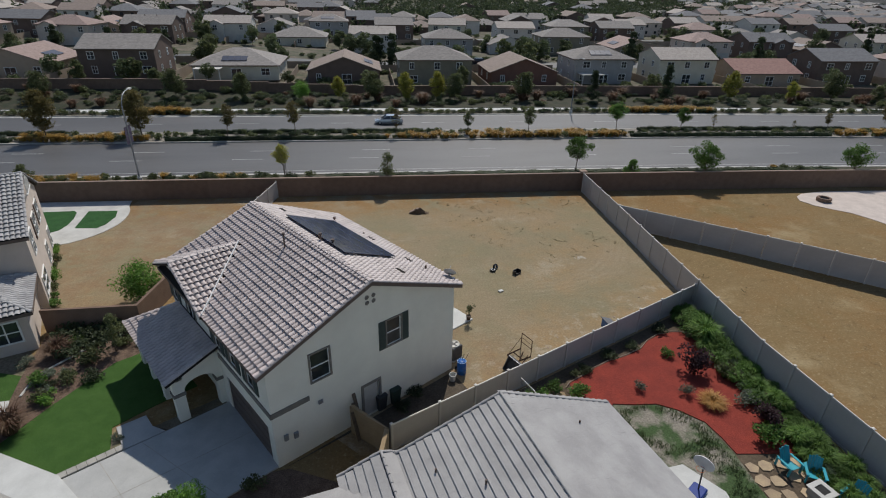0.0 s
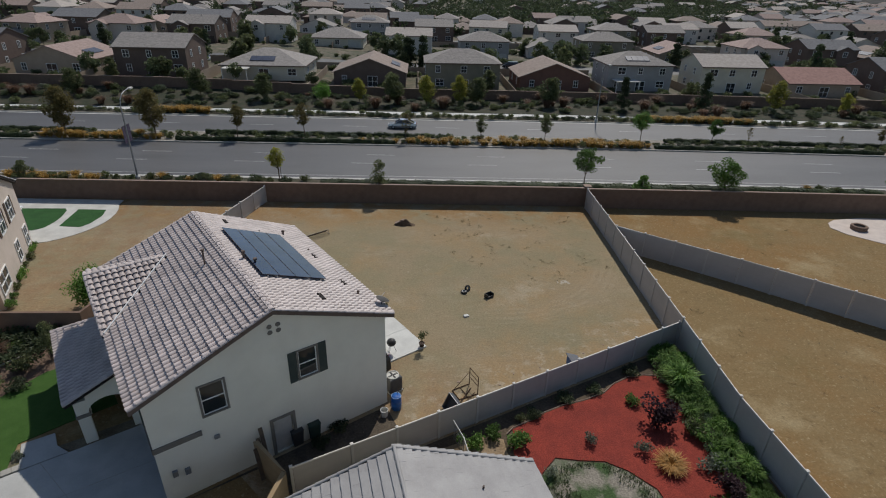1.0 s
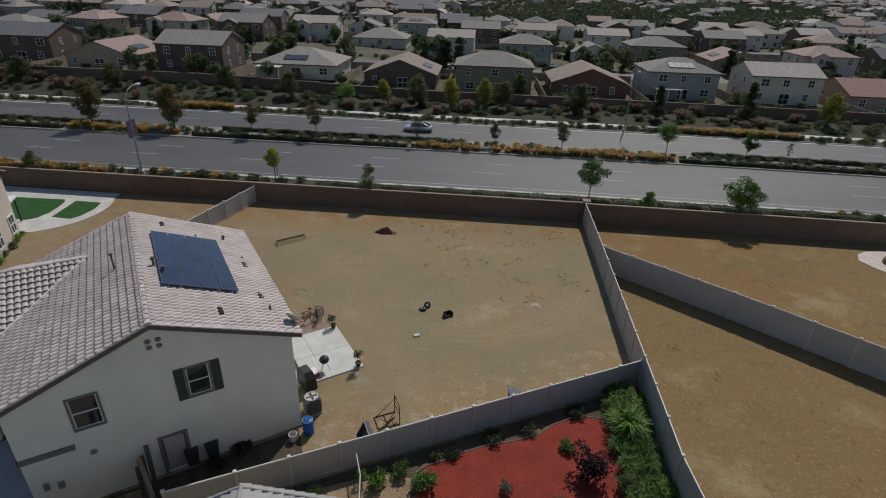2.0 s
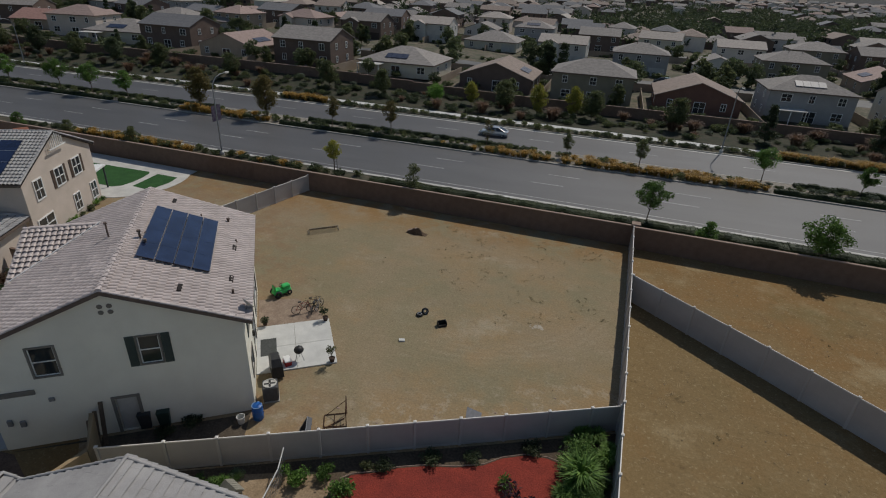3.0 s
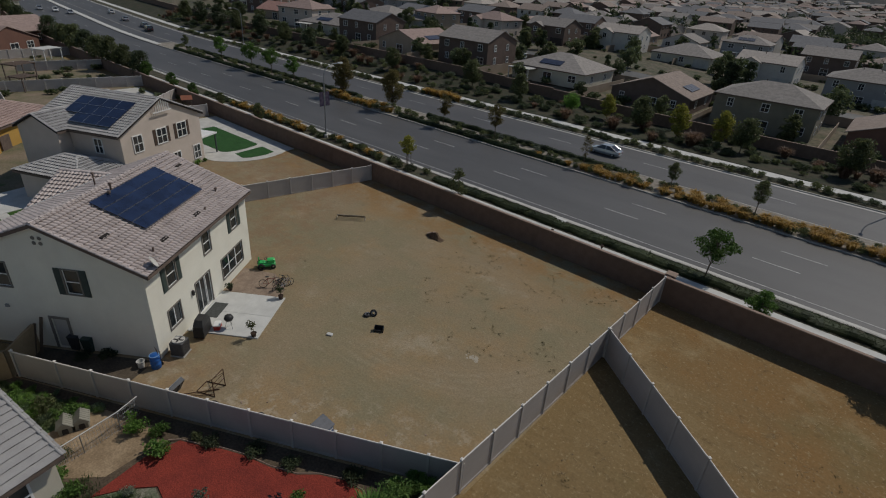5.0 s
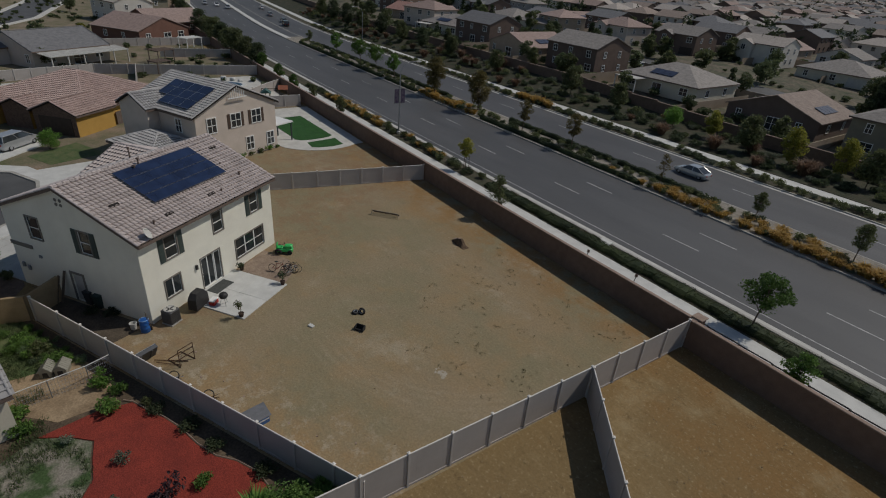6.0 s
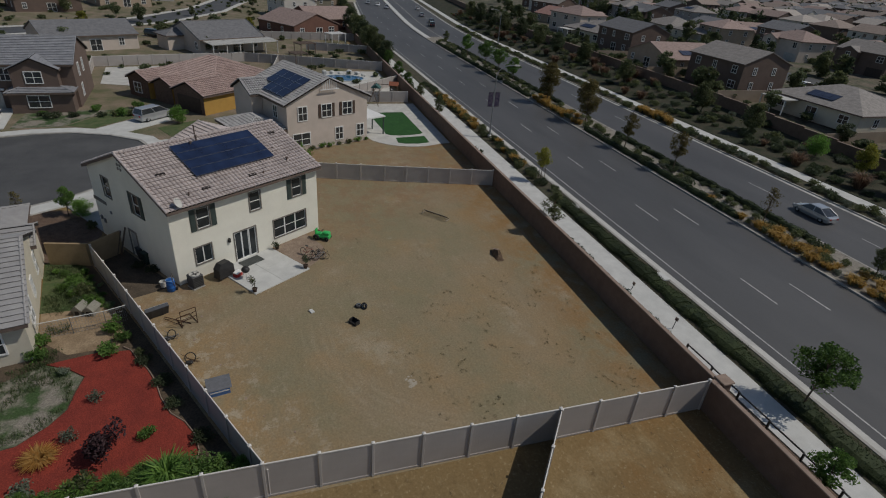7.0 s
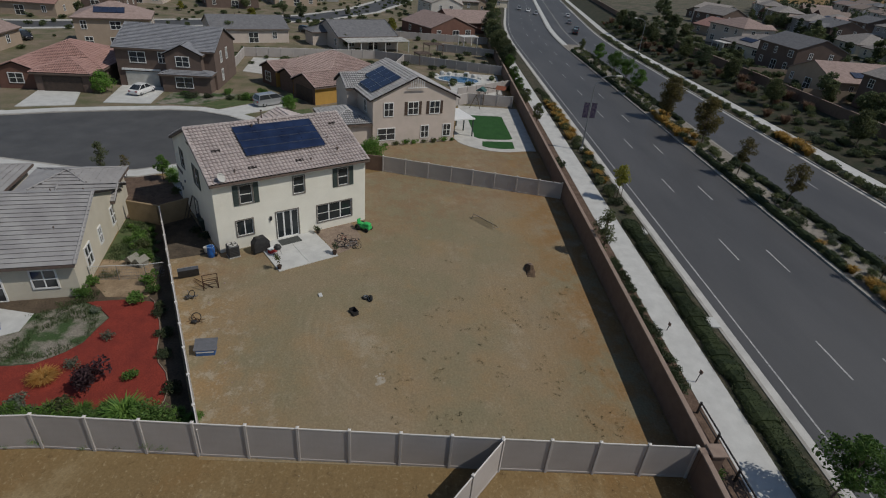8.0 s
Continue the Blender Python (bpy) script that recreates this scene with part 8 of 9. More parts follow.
rail = thing("railing", "low black metal railing beside the pavement", "railing")
for k in range(18):
    x = 20.4 + k * 2.3
    part("post", Geo().box(x - 0.05, 59.05 + bend(x + 1), 0.0, x + 0.05, 59.15 + bend(x + 1), 1.0), M_BLACK, rail)
    part("rail", Geo().box(x + 0.05, 59.08 + bend(x + 1), 0.9, x + 2.25, 59.14 + bend(x + 1), 0.98), M_BLACK, rail)
    part("rail", Geo().box(x + 0.05, 59.08 + bend(x + 1), 0.45, x + 2.25, 59.14 + bend(x + 1), 0.5), M_BLACK, rail)
for x, y, h in ((17.8, 59.75, 1.0), (12.6, 60.0, 0.7)):
    sg_ = thing("marker_post", "small tan marker post by the pavement", "sign", m=pose(x, y, 0.12, 0, 6, 20))
    part("stem", Geo().tube((0, 0, 0), (0, 0, h), 0.03), M_BLACK, sg_)
    part("plate", Geo().bbox(-0.12, -0.02, h - 0.22, 0.12, 0.02, h + 0.06, 0.01), M_CAP, sg_)
for x in (11.5, -3.0):
    vb = thing("utility_vault", "pale concrete utility box in the hedge strip", "utility box", m=pose(x, 63.9, 0.1))
    part("lid", Geo().bbox(-0.6, -0.4, 0, 0.6, 0.4, 0.16, 0.03), M_CONC_W, vb)


# ---- vehicles ----
def car(label, paint, L=4.7, W=1.82, H=1.45, van=False, group="parked and passing cars"):
    t = thing("car", label, "car", group)
    half = W / 2
    roofz, belt = H, H * 0.62
    # lower body: stations along the length with half-width and height
    st = [(-L / 2, 0.72, 0.35, belt * 0.82), (-L / 2 + 0.12, 0.9, 0.24, belt * 0.97), (-L * 0.3, 1.0, 0.2, belt), (0, 1.0, 0.19, belt), (L * 0.22, 1.0, 0.2, belt * (1.0 if van else 0.98)), (L * 0.4, 0.95, 0.22, belt * (0.9 if van else 0.86)), (L / 2, 0.72, 0.32, belt * 0.66)]
    pts, fs = [], []
    for x, w, z0, z1 in st:
        w *= half
        pts += [(x, -w * 0.9, z0), (x, -w, (z0 + z1) * 0.5), (x, -w * 0.93, z1), (x, w * 0.93, z1), (x, w, (z0 + z1) * 0.5), (x, w * 0.9, z0)]
    for i in range(len(st) - 1):
        fs += [(6 * i + j, 6 * i + 6 + j, 6 * i + 6 + (j + 1) % 6, 6 * i + (j + 1) % 6) for j in range(6)]
    fs += [tuple(range(6)), tuple(range(6 * len(st) - 1, 6 * len(st) - 7, -1))]
    part("body", Geo().add(pts, fs), paint, t, smooth=False)
    x0, x1, x2, x3 = (-L * 0.47, -L * 0.42, L * 0.12, L * 0.33) if van else (-L * 0.42, -L * 0.2, L * 0.08, L * 0.27)
    hw, rw = half * 0.9, half * 0.7
    cab = [(x0, -hw, belt - 0.02), (x3, -hw, belt - 0.06), (x3, hw, belt - 0.06), (x0, hw, belt - 0.02), (x1, -rw, roofz - 0.05), (x2, -rw, roofz - 0.05), (x2, rw, roofz - 0.05), (x1, rw, roofz - 0.05)]
    part("glasshouse", Geo().add(cab, [(3, 2, 1, 0), (4, 5, 6, 7), (0, 1, 5, 4), (1, 2, 6, 5), (2, 3, 7, 6), (3, 0, 4, 7)]), M_GLASS_D, t, "dark tinted glass")
    part("roof_panel", Geo().bbox(x1 - 0.03, -rw - 0.03, roofz - 0.06, x2 + 0.03, rw + 0.03, roofz, 0.03), paint, t)
    for s in (-1, 1):
        for xa, xb, zz in ((x1, x0, belt), (x2, x3, belt - 0.05), ((x1 + x2) / 2, (x0 + x3) / 2, belt)):
            part("pillar", Geo().tube((xa, s * (rw + 0.01), roofz - 0.05), (xb, s * (hw + 0.012), zz), 0.045, 0.05, 5), paint, t)
        for q in (-0.31, 0.31):
            m = Matrix.Translation((q * L, s * (half - 0.12), 0.33)) @ Matrix.Rotation(math.pi / 2, 4, "X")
            wh = part("wheel", Geo().ring(0.24, 0.095, m, 18, 8), M_RUBBER, t, "black tyre", smooth=True)
            part("rim", Geo().lathe([(0.02, -0.05), (0.2, -0.06), (0.21, 0.06), (0.02, 0.05)], 14, m), M_ALU, wh)
        part("headlight", Geo().bbox(L / 2 - 0.16, s * half * 0.52 - 0.18, belt * 0.56, L / 2 - 0.02, s * half * 0.52 + 0.18, belt * 0.7, 0.03), M_WHITE, t)
        part("tail_light", Geo().bbox(-L / 2 - 0.02, s * half * 0.55 - 0.15, belt * 0.66, -L / 2 + 0.12, s * half * 0.55 + 0.15, belt * 0.86, 0.02), mat("tail_red", (0.3, 0.02, 0.015), None, 3, 0.3), t)
        part("mirror", Geo().bbox(x3 - 0.25, s * (half + 0.02) - 0.08, belt, x3 - 0.1, s * (half + 0.02) + 0.08, belt + 0.13, 0.02), paint, t)
    return t


P_SILVER = mat("paint_silver", (0.5, 0.51, 0.52), (0.46, 0.47, 0.48), 2, 0.25, metal=0.5, coat=0.5, fine=0.03)
P_WHITE = mat("paint_white", (0.75, 0.75, 0.74), (0.7, 0.7, 0.69), 2, 0.25, coat=0.5, fine=0.03)
P_BLACK = mat("paint_black", (0.02, 0.021, 0.025), (0.03, 0.03, 0.034), 2, 0.25, coat=0.6, fine=0.03)
P_BLUE = mat("paint_blue_grey", (0.12, 0.15, 0.2), (0.1, 0.13, 0.17), 2, 0.25, coat=0.5, fine=0.03)
c_silver = car("silver saloon car on the avenue", P_SILVER)
c_silver.matrix_basis = pose(3.9, 90.7, 0.02, 0, 0, 179)
c_van = car("silver minivan parked on a driveway", P_SILVER, 5.1, 1.95, 1.75, True)
c_van.matrix_basis = pose(-39.1, 19.7, 0.1, 0, 0, 136)
c_white = car("white saloon car parked on a driveway", P_WHITE, 4.5, 1.82, 1.45)
c_white.matrix_basis = pose(-40.8, 0.3, 0.1, 0, 0, 170)
c_black = car("black car in the distance", P_BLACK, 4.8, 1.9, 1.7, True)
c_black.matrix_basis = pose(-110, 12.0, 0.02, 0, 0, 60)
c_blue = car("dark blue-grey car in traffic", P_BLUE)
c_blue.matrix_basis = pose(-160, 90.5 + bend(-160), 0.02, 0, 0, 170)
for proto, x, y, rz in ((c_silver, -180, 90 + bend(-180), 168), (c_black, -150, 88.5 + bend(-150), 170), (c_white, -206, 92 + bend(-206), 166), (c_white, -215, 75 + bend(-215), -14), (c_silver, -205, 78 + bend(-205), -14), (c_silver, -222, 71 + bend(-222), -14),
                        (c_white, 12.5, 158, 90), (c_silver, 15.5, 159, 95), (c_white, -48, 150, 80), (c_white, -125, 30, 30), (c_black, -75, -38, 60), (c_white, 3, 163, 0), (c_silver, 60, 157, 0), (c_black, 33, 162, 180)):
    copy_thing(proto, pose(x, y, 0.05 + (pad(x) if y > 120 else 0), 0, 0, rz))


# ---- on the patio and in the yard ----
def at_house(u, v, z=0.0, rz=0.0):
    return HM @ pose(u, v, z, 0, 0, rz)


patio = thing("patio", "pale concrete patio slab scored into four", "patio", kind="structure", m=HM)
for i in range(2):
    for j in range(2):
        part("slab", Geo().bbox(2.95 + i * 2.5, -4.85 + j * 2.42, -0.2, 2.95 + i * 2.5 + 2.49, -4.85 + j * 2.42 + 2.41, 0.09, 0.012), M_CONC_W, patio)
single("doormat", Geo().bbox(-0.9, -0.5, 0, 0.9, 0.5, 0.02, 0.01), mat("mat_grey", (0.06, 0.065, 0.06), (0.09, 0.095, 0.09), 6, 0.95, 0.4), "dark grey doormat by the patio door", "doormat", m=at_house(5.5, -0.75, 0.09))
gr = thing("grill", "large barbecue under a black cover", "barbecue", m=at_house(2.85, -1.2, 0.05, 8) @ Matrix.Scale(1.06, 4))
part("cover", Geo().add([(-0.65, -0.32, 0.1), (0.65, -0.32, 0.1), (0.65, 0.32, 0.1), (-0.65, 0.32, 0.1), (-0.62, -0.3, 0.85), (0.62, -0.3, 0.85), (0.62, 0.3, 0.85), (-0.62, 0.3, 0.85), (-0.35, -0.22, 1.2), (0.35, -0.22, 1.2), (0.35, 0.25, 1.22), (-0.35, 0.25, 1.22)],
                        [(3, 2, 1, 0), (0, 1, 5, 4), (1, 2, 6, 5), (2, 3, 7, 6), (3, 0, 4, 7), (4, 5, 9, 8), (5, 6, 10, 9), (6, 7, 11, 10), (7, 4, 8, 11), (8, 9, 10, 11)]), M_BLACK, gr)
for x in (-0.5, 0.5):
    part("castor", Geo().ring(0.05, 0.025, pose(x, -0.2, 0.06, 90), 10, 6), M_RUBBER, gr)
cl = thing("cool_box", "red plastic cool box with white lid", "cool box", m=at_house(3.55, -1.85, 0.05, 15))
part("tub", Geo().bbox(-0.32, -0.2, 0, 0.32, 0.2, 0.34, 0.03), mat("plastic_red", (0.45, 0.03, 0.025), None, 3, 0.4), cl)
part("lid", Geo().bbox(-0.33, -0.21, 0.34, 0.33, 0.21, 0.42, 0.03), M_WHITE, cl)
kb = thing("kettle_barbecue", "black kettle barbecue on three legs", "barbecue", m=at_house(3.75, -2.6, 0.09))
part("bowl", Geo().lathe([(0.08, 0.55), (0.24, 0.6), (0.31, 0.74), (0.31, 0.78), (0.24, 0.93), (0.08, 1.0)], 16), M_BLACK, kb, smooth=True)
for k in range(3):
    a = 2.094 * k
    part("leg", Geo().tube((0.12 * math.cos(a), 0.12 * math.sin(a), 0.6), (0.32 * math.cos(a), 0.32 * math.sin(a), 0), 0.015), M_STEEL, kb)
part("handle", Geo().tube((-0.06, 0, 1.05), (0.06, 0, 1.05), 0.02), M_BLACK, kb)


def potted(label, u, v, h, leaf, sd):
    t = thing("potted_plant", label, "potted plant", "pots on the patio", m=at_house(u, v, 0.09))
    part("pot", Geo().lathe([(0.13, 0), (0.18, 0.26), (0.2, 0.3), (0.17, 0.3), (0.15, 0.24)], 14), mat("pot_dark", (0.07, 0.045, 0.035), None, 3, 0.7), t)
    r = random.Random(sd)
    g = Geo().tube((0, 0, 0.25), (0.03, 0.02, h), 0.02, 0.01, 6)
    part("stem", g, M_BARK, t)
    lg = Geo()
    for k in range(7):
        leaf_cloud(lg, (r.uniform(-0.22, 0.22), r.uniform(-0.22, 0.22), r.uniform(0.5, 1.0) * h), 0.2, 22, 0.07, r)
    part("leaves", lg, leaf, t)


potted("slim potted shrub in a dark pot", 3.1, -4.55, 1.3, L_OLIVE, 1)
potted("potted plant at the patio corner", 7.75, -4.6, 0.9, L_DARK, 2)
potted("low potted plant by the house wall", 8.15, -0.55, 0.6, L_DARK, 3)


def bicycle(label, m, paint, s=1.0):
    b = thing("bicycle", label, "bicycle", "bicycles beside the patio", m=m @ Matrix.Scale(s, 4))
    for x in (-0.52, 0.52):
        w = part("wheel", Geo().ring(0.31, 0.022, pose(x, 0, 0.33, 90), 20, 6), M_RUBBER, b)
        sp = Geo()
        for k in range(8):
            a = 0.785 * k
            sp.tube((x, 0, 0.33), (x + 0.3 * math.cos(a), 0, 0.33 + 0.3 * math.sin(a)), 0.005, 0.005, 4)
        part("spokes", sp, M_STEEL, w)
    part("bike_frame", Geo().path([(-0.52, 0, 0.33), (-0.1, 0, 0.32), (0.35, 0, 0.78), (-0.2, 0, 0.75), (-0.1, 0, 0.32)], 0.022).tube((-0.2, 0, 0.75), (-0.52, 0, 0.33), 0.016).tube((0.33, 0, 0.9), (0.52, 0, 0.33), 0.02), paint, b)
    part("saddle", Geo().bbox(-0.34, -0.07, 0.86, -0.08, 0.07, 0.93, 0.02), M_BLACK, b)
    part("handlebar", Geo().path([(0.25, -0.28, 0.98), (0.34, -0.1, 0.95), (0.34, 0.1, 0.95), (0.25, 0.28, 0.98)], 0.015), M_BLACK, b)


bicycle("dark red bicycle leaning beside the patio", pose(2.2, 35.6, 0.01, -14, 0, 40), mat("bike_red", (0.2, 0.03, 0.025), None, 3, 0.4))
bicycle("black bicycle parked by the patio edge", pose(2.6, 36.1, 0.01, 12, 0, 110), M_BLACK)
bicycle("silver children's bicycle on the dirt", pose(2.95, 36.6, 0.01, -12, 0, 95), M_STEEL, 0.85)
bicycle("brown bicycle lying by the others", pose(2.35, 36.4, 0.02, -60, 0, 20), mat("bike_brown", (0.14, 0.07, 0.05), None, 3, 0.5), 0.9)
setting("gravel_patch", Geo().prism([(HM @ Vector(p)).xy[:] for p in ((8.1, -0.1, 0), (11.6, -0.1, 0), (11.2, -2.8, 0), (9.6, -4.2, 0), (8.0, -4.6, 0))], -0.2, 0.022), mat("paver_dust", (0.3, 0.23, 0.17), (0.22, 0.16, 0.12), 1.5, 0.95, 0.5, 14, fine=0.25), "brown paver patch beside the patio", "paving")
toy = thing("ride_on_toy", "bright green plastic ride-on toy tractor", "toy", m=pose(-0.65, 37.2, 0.01, 0, 0, 60) @ Matrix.Scale(1.2, 4))
M_TOY = mat("plastic_green", (0.05, 0.5, 0.13), (0.04, 0.42, 0.1), 3, 0.35)
part("chassis", Geo().bbox(-0.55, -0.25, 0.2, 0.6, 0.25, 0.42, 0.06).bbox(0.05, -0.2, 0.42, 0.58, 0.2, 0.66, 0.06), M_TOY, toy)
part("seat", Geo().bbox(-0.42, -0.2, 0.42, -0.05, 0.2, 0.5, 0.03).bbox(-0.5, -0.2, 0.42, -0.42, 0.2, 0.8, 0.03), M_TOY, toy)
for x, y, r in ((-0.35, 0.33, 0.24), (-0.35, -0.33, 0.24), (0.42, 0.3, 0.17), (0.42, -0.3, 0.17)):
    part("wheel", Geo().ring(r * 0.68, r * 0.32, pose(x, y, r, 90), 16, 8), M_RUBBER, toy)
part("steering_wheel", Geo().ring(0.12, 0.015, pose(0.0, 0, 0.72, 0, -40), 14, 6), M_BLACK, toy)

ac = thing("air_conditioner", "grey outdoor air-conditioning unit", "air conditioner", m=at_house(0.75, -0.85, 0.02) @ Matrix.Diagonal((1, 1, 1.2, 1)))
part("plinth", Geo().bbox(-0.45, -0.45, -0.05, 0.45, 0.45, 0.06, 0.02), M_KERB, ac)
part("casing", Geo().bbox(-0.42, -0.42, 0.08, 0.42, 0.42, 0.85, 0.05), mat("casing_dark", (0.085, 0.085, 0.085), (0.06, 0.06, 0.06), 3, 0.6), ac)
gl = part("top_grille", Geo().lathe([(0.38, 0.85), (0.38, 0.89), (0.33, 0.89), (0.33, 0.86)], 20), M_CONC, ac, "pale round fan guard")
for k in range(4):
    part("fan_blade", Geo().box(0.03, -0.06, 0.862, 0.31, 0.06, 0.868, Matrix.Rotation(1.571 * k, 4, "Z")), M_BLACK, gl)
for k in range(6):
    part("louvre", Geo().box(-0.36, -0.435, 0.16 + k * 0.11, 0.36, -0.42, 0.22 + k * 0.11), M_BLACK, ac)
br = thing("barrel", "blue plastic drum standing on dirt", "barrel", m=pose(5.2, 25.75, 0.01))
part("drum", Geo().lathe([(0.26, 0), (0.29, 0.04), (0.29, 0.3), (0.3, 0.32), (0.29, 0.34), (0.29, 0.6), (0.3, 0.62), (0.29, 0.64), (0.28, 0.88), (0.25, 0.92)], 18), mat("plastic_blue", (0.02, 0.12, 0.4), (0.02, 0.1, 0.33), 3, 0.4), br, smooth=True)
part("rim", Geo().ring(0.27, 0.02, pose(0, 0, 0.92), 18, 6), mat("plastic_blue_pale", (0.25, 0.4, 0.6), None, 3, 0.4), br)
bk = thing("bucket", "white plastic bucket beside the blue drum", "bucket", m=pose(4.55, 25.15, 0.01))
part("tub", Geo().lathe([(0.17, 0), (0.21, 0.42), (0.23, 0.42), (0.23, 0.46), (0.2, 0.46), (0.17, 0.05)], 16), M_CONC_W, bk)
part("bail", Geo().path([(0.22, 0, 0.4), (0.16, 0.12, 0.25), (-0.16, 0.12, 0.25), (-0.22, 0, 0.4)], 0.008), M_STEEL, bk)
for k in range(3):
    tl = thing("garden_tool", "long-handled garden tool leaning on stucco", "garden tool", "leaning tools", m=pose(4.95 + 0.12 * k, 26.15 - 0.05 * k, 0.01, 10 + 4 * k, 6, 30 * k))
    part("handle", Geo().tube((0, 0, 0.05), (0, 0, 1.4), 0.018), M_BARK, tl)
    part("blade", Geo().bbox(-0.11, -0.015, 0, 0.11, 0.015, 0.28, 0.01), M_BLACK, tl)


def tyre(m, R=0.31, r=0.11):
    t = thing("tyre", "old black car tyre lying on dirt", "tyre", "tyres in the yard", m=m)
    part("tread", Geo().ring(R - r, r, None, 22, 8), M_RUBBER, t, smooth=True)
    part("side_wall", Geo().ring(R - r * 1.4, r * 0.35, pose(0, 0, r * 0.75), 20, 6), M_STEEL, t)


tyre(pose(10.05, 38.35, 0.09), 0.27, 0.09)
tyre(pose(10.35, 38.7, 0.22, 70, 0, 30), 0.27, 0.09)
cr = thing("crate", "black plastic crate lying on its side", "crate", m=pose(11.95, 37.7, 0.02, 0, 0, 35) @ Matrix.Scale(0.8, 4))
part("shell", Geo().box(-0.4, -0.25, 0, 0.4, 0.25, 0.03).box(-0.4, -0.25, 0.03, -0.37, 0.25, 0.42).box(0.37, -0.25, 0.03, 0.4, 0.25, 0.42).box(-0.37, 0.22, 0.03, 0.37, 0.25, 0.42).box(-0.37, -0.25, 0.03, 0.37, -0.22, 0.2), M_BLACK, cr)
single("paper_box", Geo().bbox(-0.2, -0.13, 0, 0.2, 0.13, 0.1, 0.015), M_CONC_W, "small crushed white carton on dirt", "carton", m=pose(9.95, 35.05, 0.012, 3, 4, 25))
# collapsed goal
gl = thing("goal_frame", "collapsed goal with white tubes and brown net", "goal", m=pose(-3.3, 48.5, 0.02, 0, 0, 40))
part("tube", Geo().path([(-1.4, 0.4, 0.04), (-1.4, -0.35, 0.04), (-1.3, -0.3, 0.5), (1.3, -0.3, 0.5), (1.4, -0.35, 0.04), (1.4, 0.4, 0.04)], 0.028, 6), mat("tube_worn", (0.36, 0.32, 0.26), (0.24, 0.2, 0.15), 4, 0.7), gl)
ng = Geo()
for k in range(24):
    x = -1.3 + 2.6 * k / 23
    ng.tube((x, -0.3, 0.5), (x + 0.05, 0.35, 0.03), 0.012, 0.012, 4)
for k in range(7):
    f = k / 6
    ng.tube((-1.35, -0.3 + 0.65 * f, 0.5 - 0.47 * f), (1.35, -0.3 + 0.65 * f, 0.5 - 0.47 * f), 0.012, 0.012, 4)
part("net", ng, mat("net_brown", (0.075, 0.055, 0.04), None, 4, 0.95), gl)
# earth ramp with a board on it
M_MOUND = mat("mound_earth", (0.085, 0.055, 0.035), (0.14, 0.095, 0.06), 2.0, 0.95, 0.8, 10, fine=0.4)
rp_ = Geo()
n = 18
for i in range(n + 1):
    x = -1.7 + 3.4 * i / n
    h = 0.6 * smoothstep(-1.7, -0.2, x) * (1 - smoothstep(0.2, 1.6, x)) * (1 + 0.08 * math.sin(7 * x))
    for q, f in ((-0.95, 0.0), (-0.6, 0.5), (-0.2, 1.0), (0.3, 0.95), (0.7, 0.4), (1.05, 0.0)):
        rp_.v.append((x, q + 0.1 * math.sin(4 * x + q), h * f + rng.uniform(-0.03, 0.03) * (f > 0) - 0.03 * (f == 0)))
    if i:
        k = 6 * i
        rp_.f += [(k - 6 + j, k + j, k + 1 + j, k - 5 + j) for j in range(5)]
single("dirt_mound", rp_, M_MOUND, "dark brown heap of earth used as a ramp", "mound", m=pose(5.1, 51.4, 0.01, 0, 0, -4) @ Matrix.Diagonal((0.62, 0.42, 0.95, 1)))
single("board", Geo().bbox(-0.5, -0.18, 0, 0.5, 0.18, 0.03, 0.01), M_CAP, "pale weathered board lying on the earth heap", "board", m=pose(4.6, 51.45, 0.36, 4, -24, -4))
# blue box with sloping lid
kb2 = thing("dog_kennel", "blue dog kennel with a sloping grey lid", "kennel", m=pose(16.45, 29.2, 0.01, 0, 0, 9) @ Matrix.Diagonal((0.62, 1.2, 0.78, 1)))
part("shell", Geo().add([(-0.6, -0.45, 0), (0.6, -0.45, 0), (0.6, 0.45, 0), (-0.6, 0.45, 0), (-0.6, -0.45, 0.85), (0.6, -0.45, 0.5), (0.6, 0.45, 0.5), (-0.6, 0.45, 0.85)], [(3, 2, 1, 0), (4, 5, 6, 7), (0, 1, 5, 4), (1, 2, 6, 5), (2, 3, 7, 6), (3, 0, 4, 7)]), mat("plastic_blue_box", (0.06, 0.14, 0.33), (0.05, 0.11, 0.26), 2, 0.5), kb2)
part("lid", Geo().slab([(-0.72, -0.55, 0.93), (0.62, -0.55, 0.54), (0.62, 0.55, 0.54), (-0.72, 0.55, 0.93)], (0.28, 0, 0.96), 0.04), mat("lid_grey", (0.14, 0.145, 0.16), (0.11, 0.115, 0.125), 3, 0.7), kb2)
part("pale_band", Geo().box(0.602, -0.42, 0.3, 0.615, 0.42, 0.4), M_CONC_W, kb2)
# wheelbarrow and rusty frame
wb = thing("steel_tray", "dark grey steel trailer tray tipped up on its edge", "trailer tray", m=pose(8.3, 25.15, 0.02, 0, -62, 25) @ Matrix.Scale(1.15, 4))
M_TRAY = mat("tray_grey", (0.075, 0.08, 0.09), (0.055, 0.058, 0.064), 3, 0.55)
part("tray", Geo().box(0.0, -0.62, 0.0, 0.85, 0.62, 0.03).box(0.0, -0.62, 0.03, 0.03, 0.62, 0.22).box(0.82, -0.62, 0.03, 0.85, 0.62, 0.22).box(0.03, -0.62, 0.03, 0.82, -0.59, 0.22).box(0.03, 0.59, 0.03, 0.82, 0.62, 0.22), M_TRAY, wb)
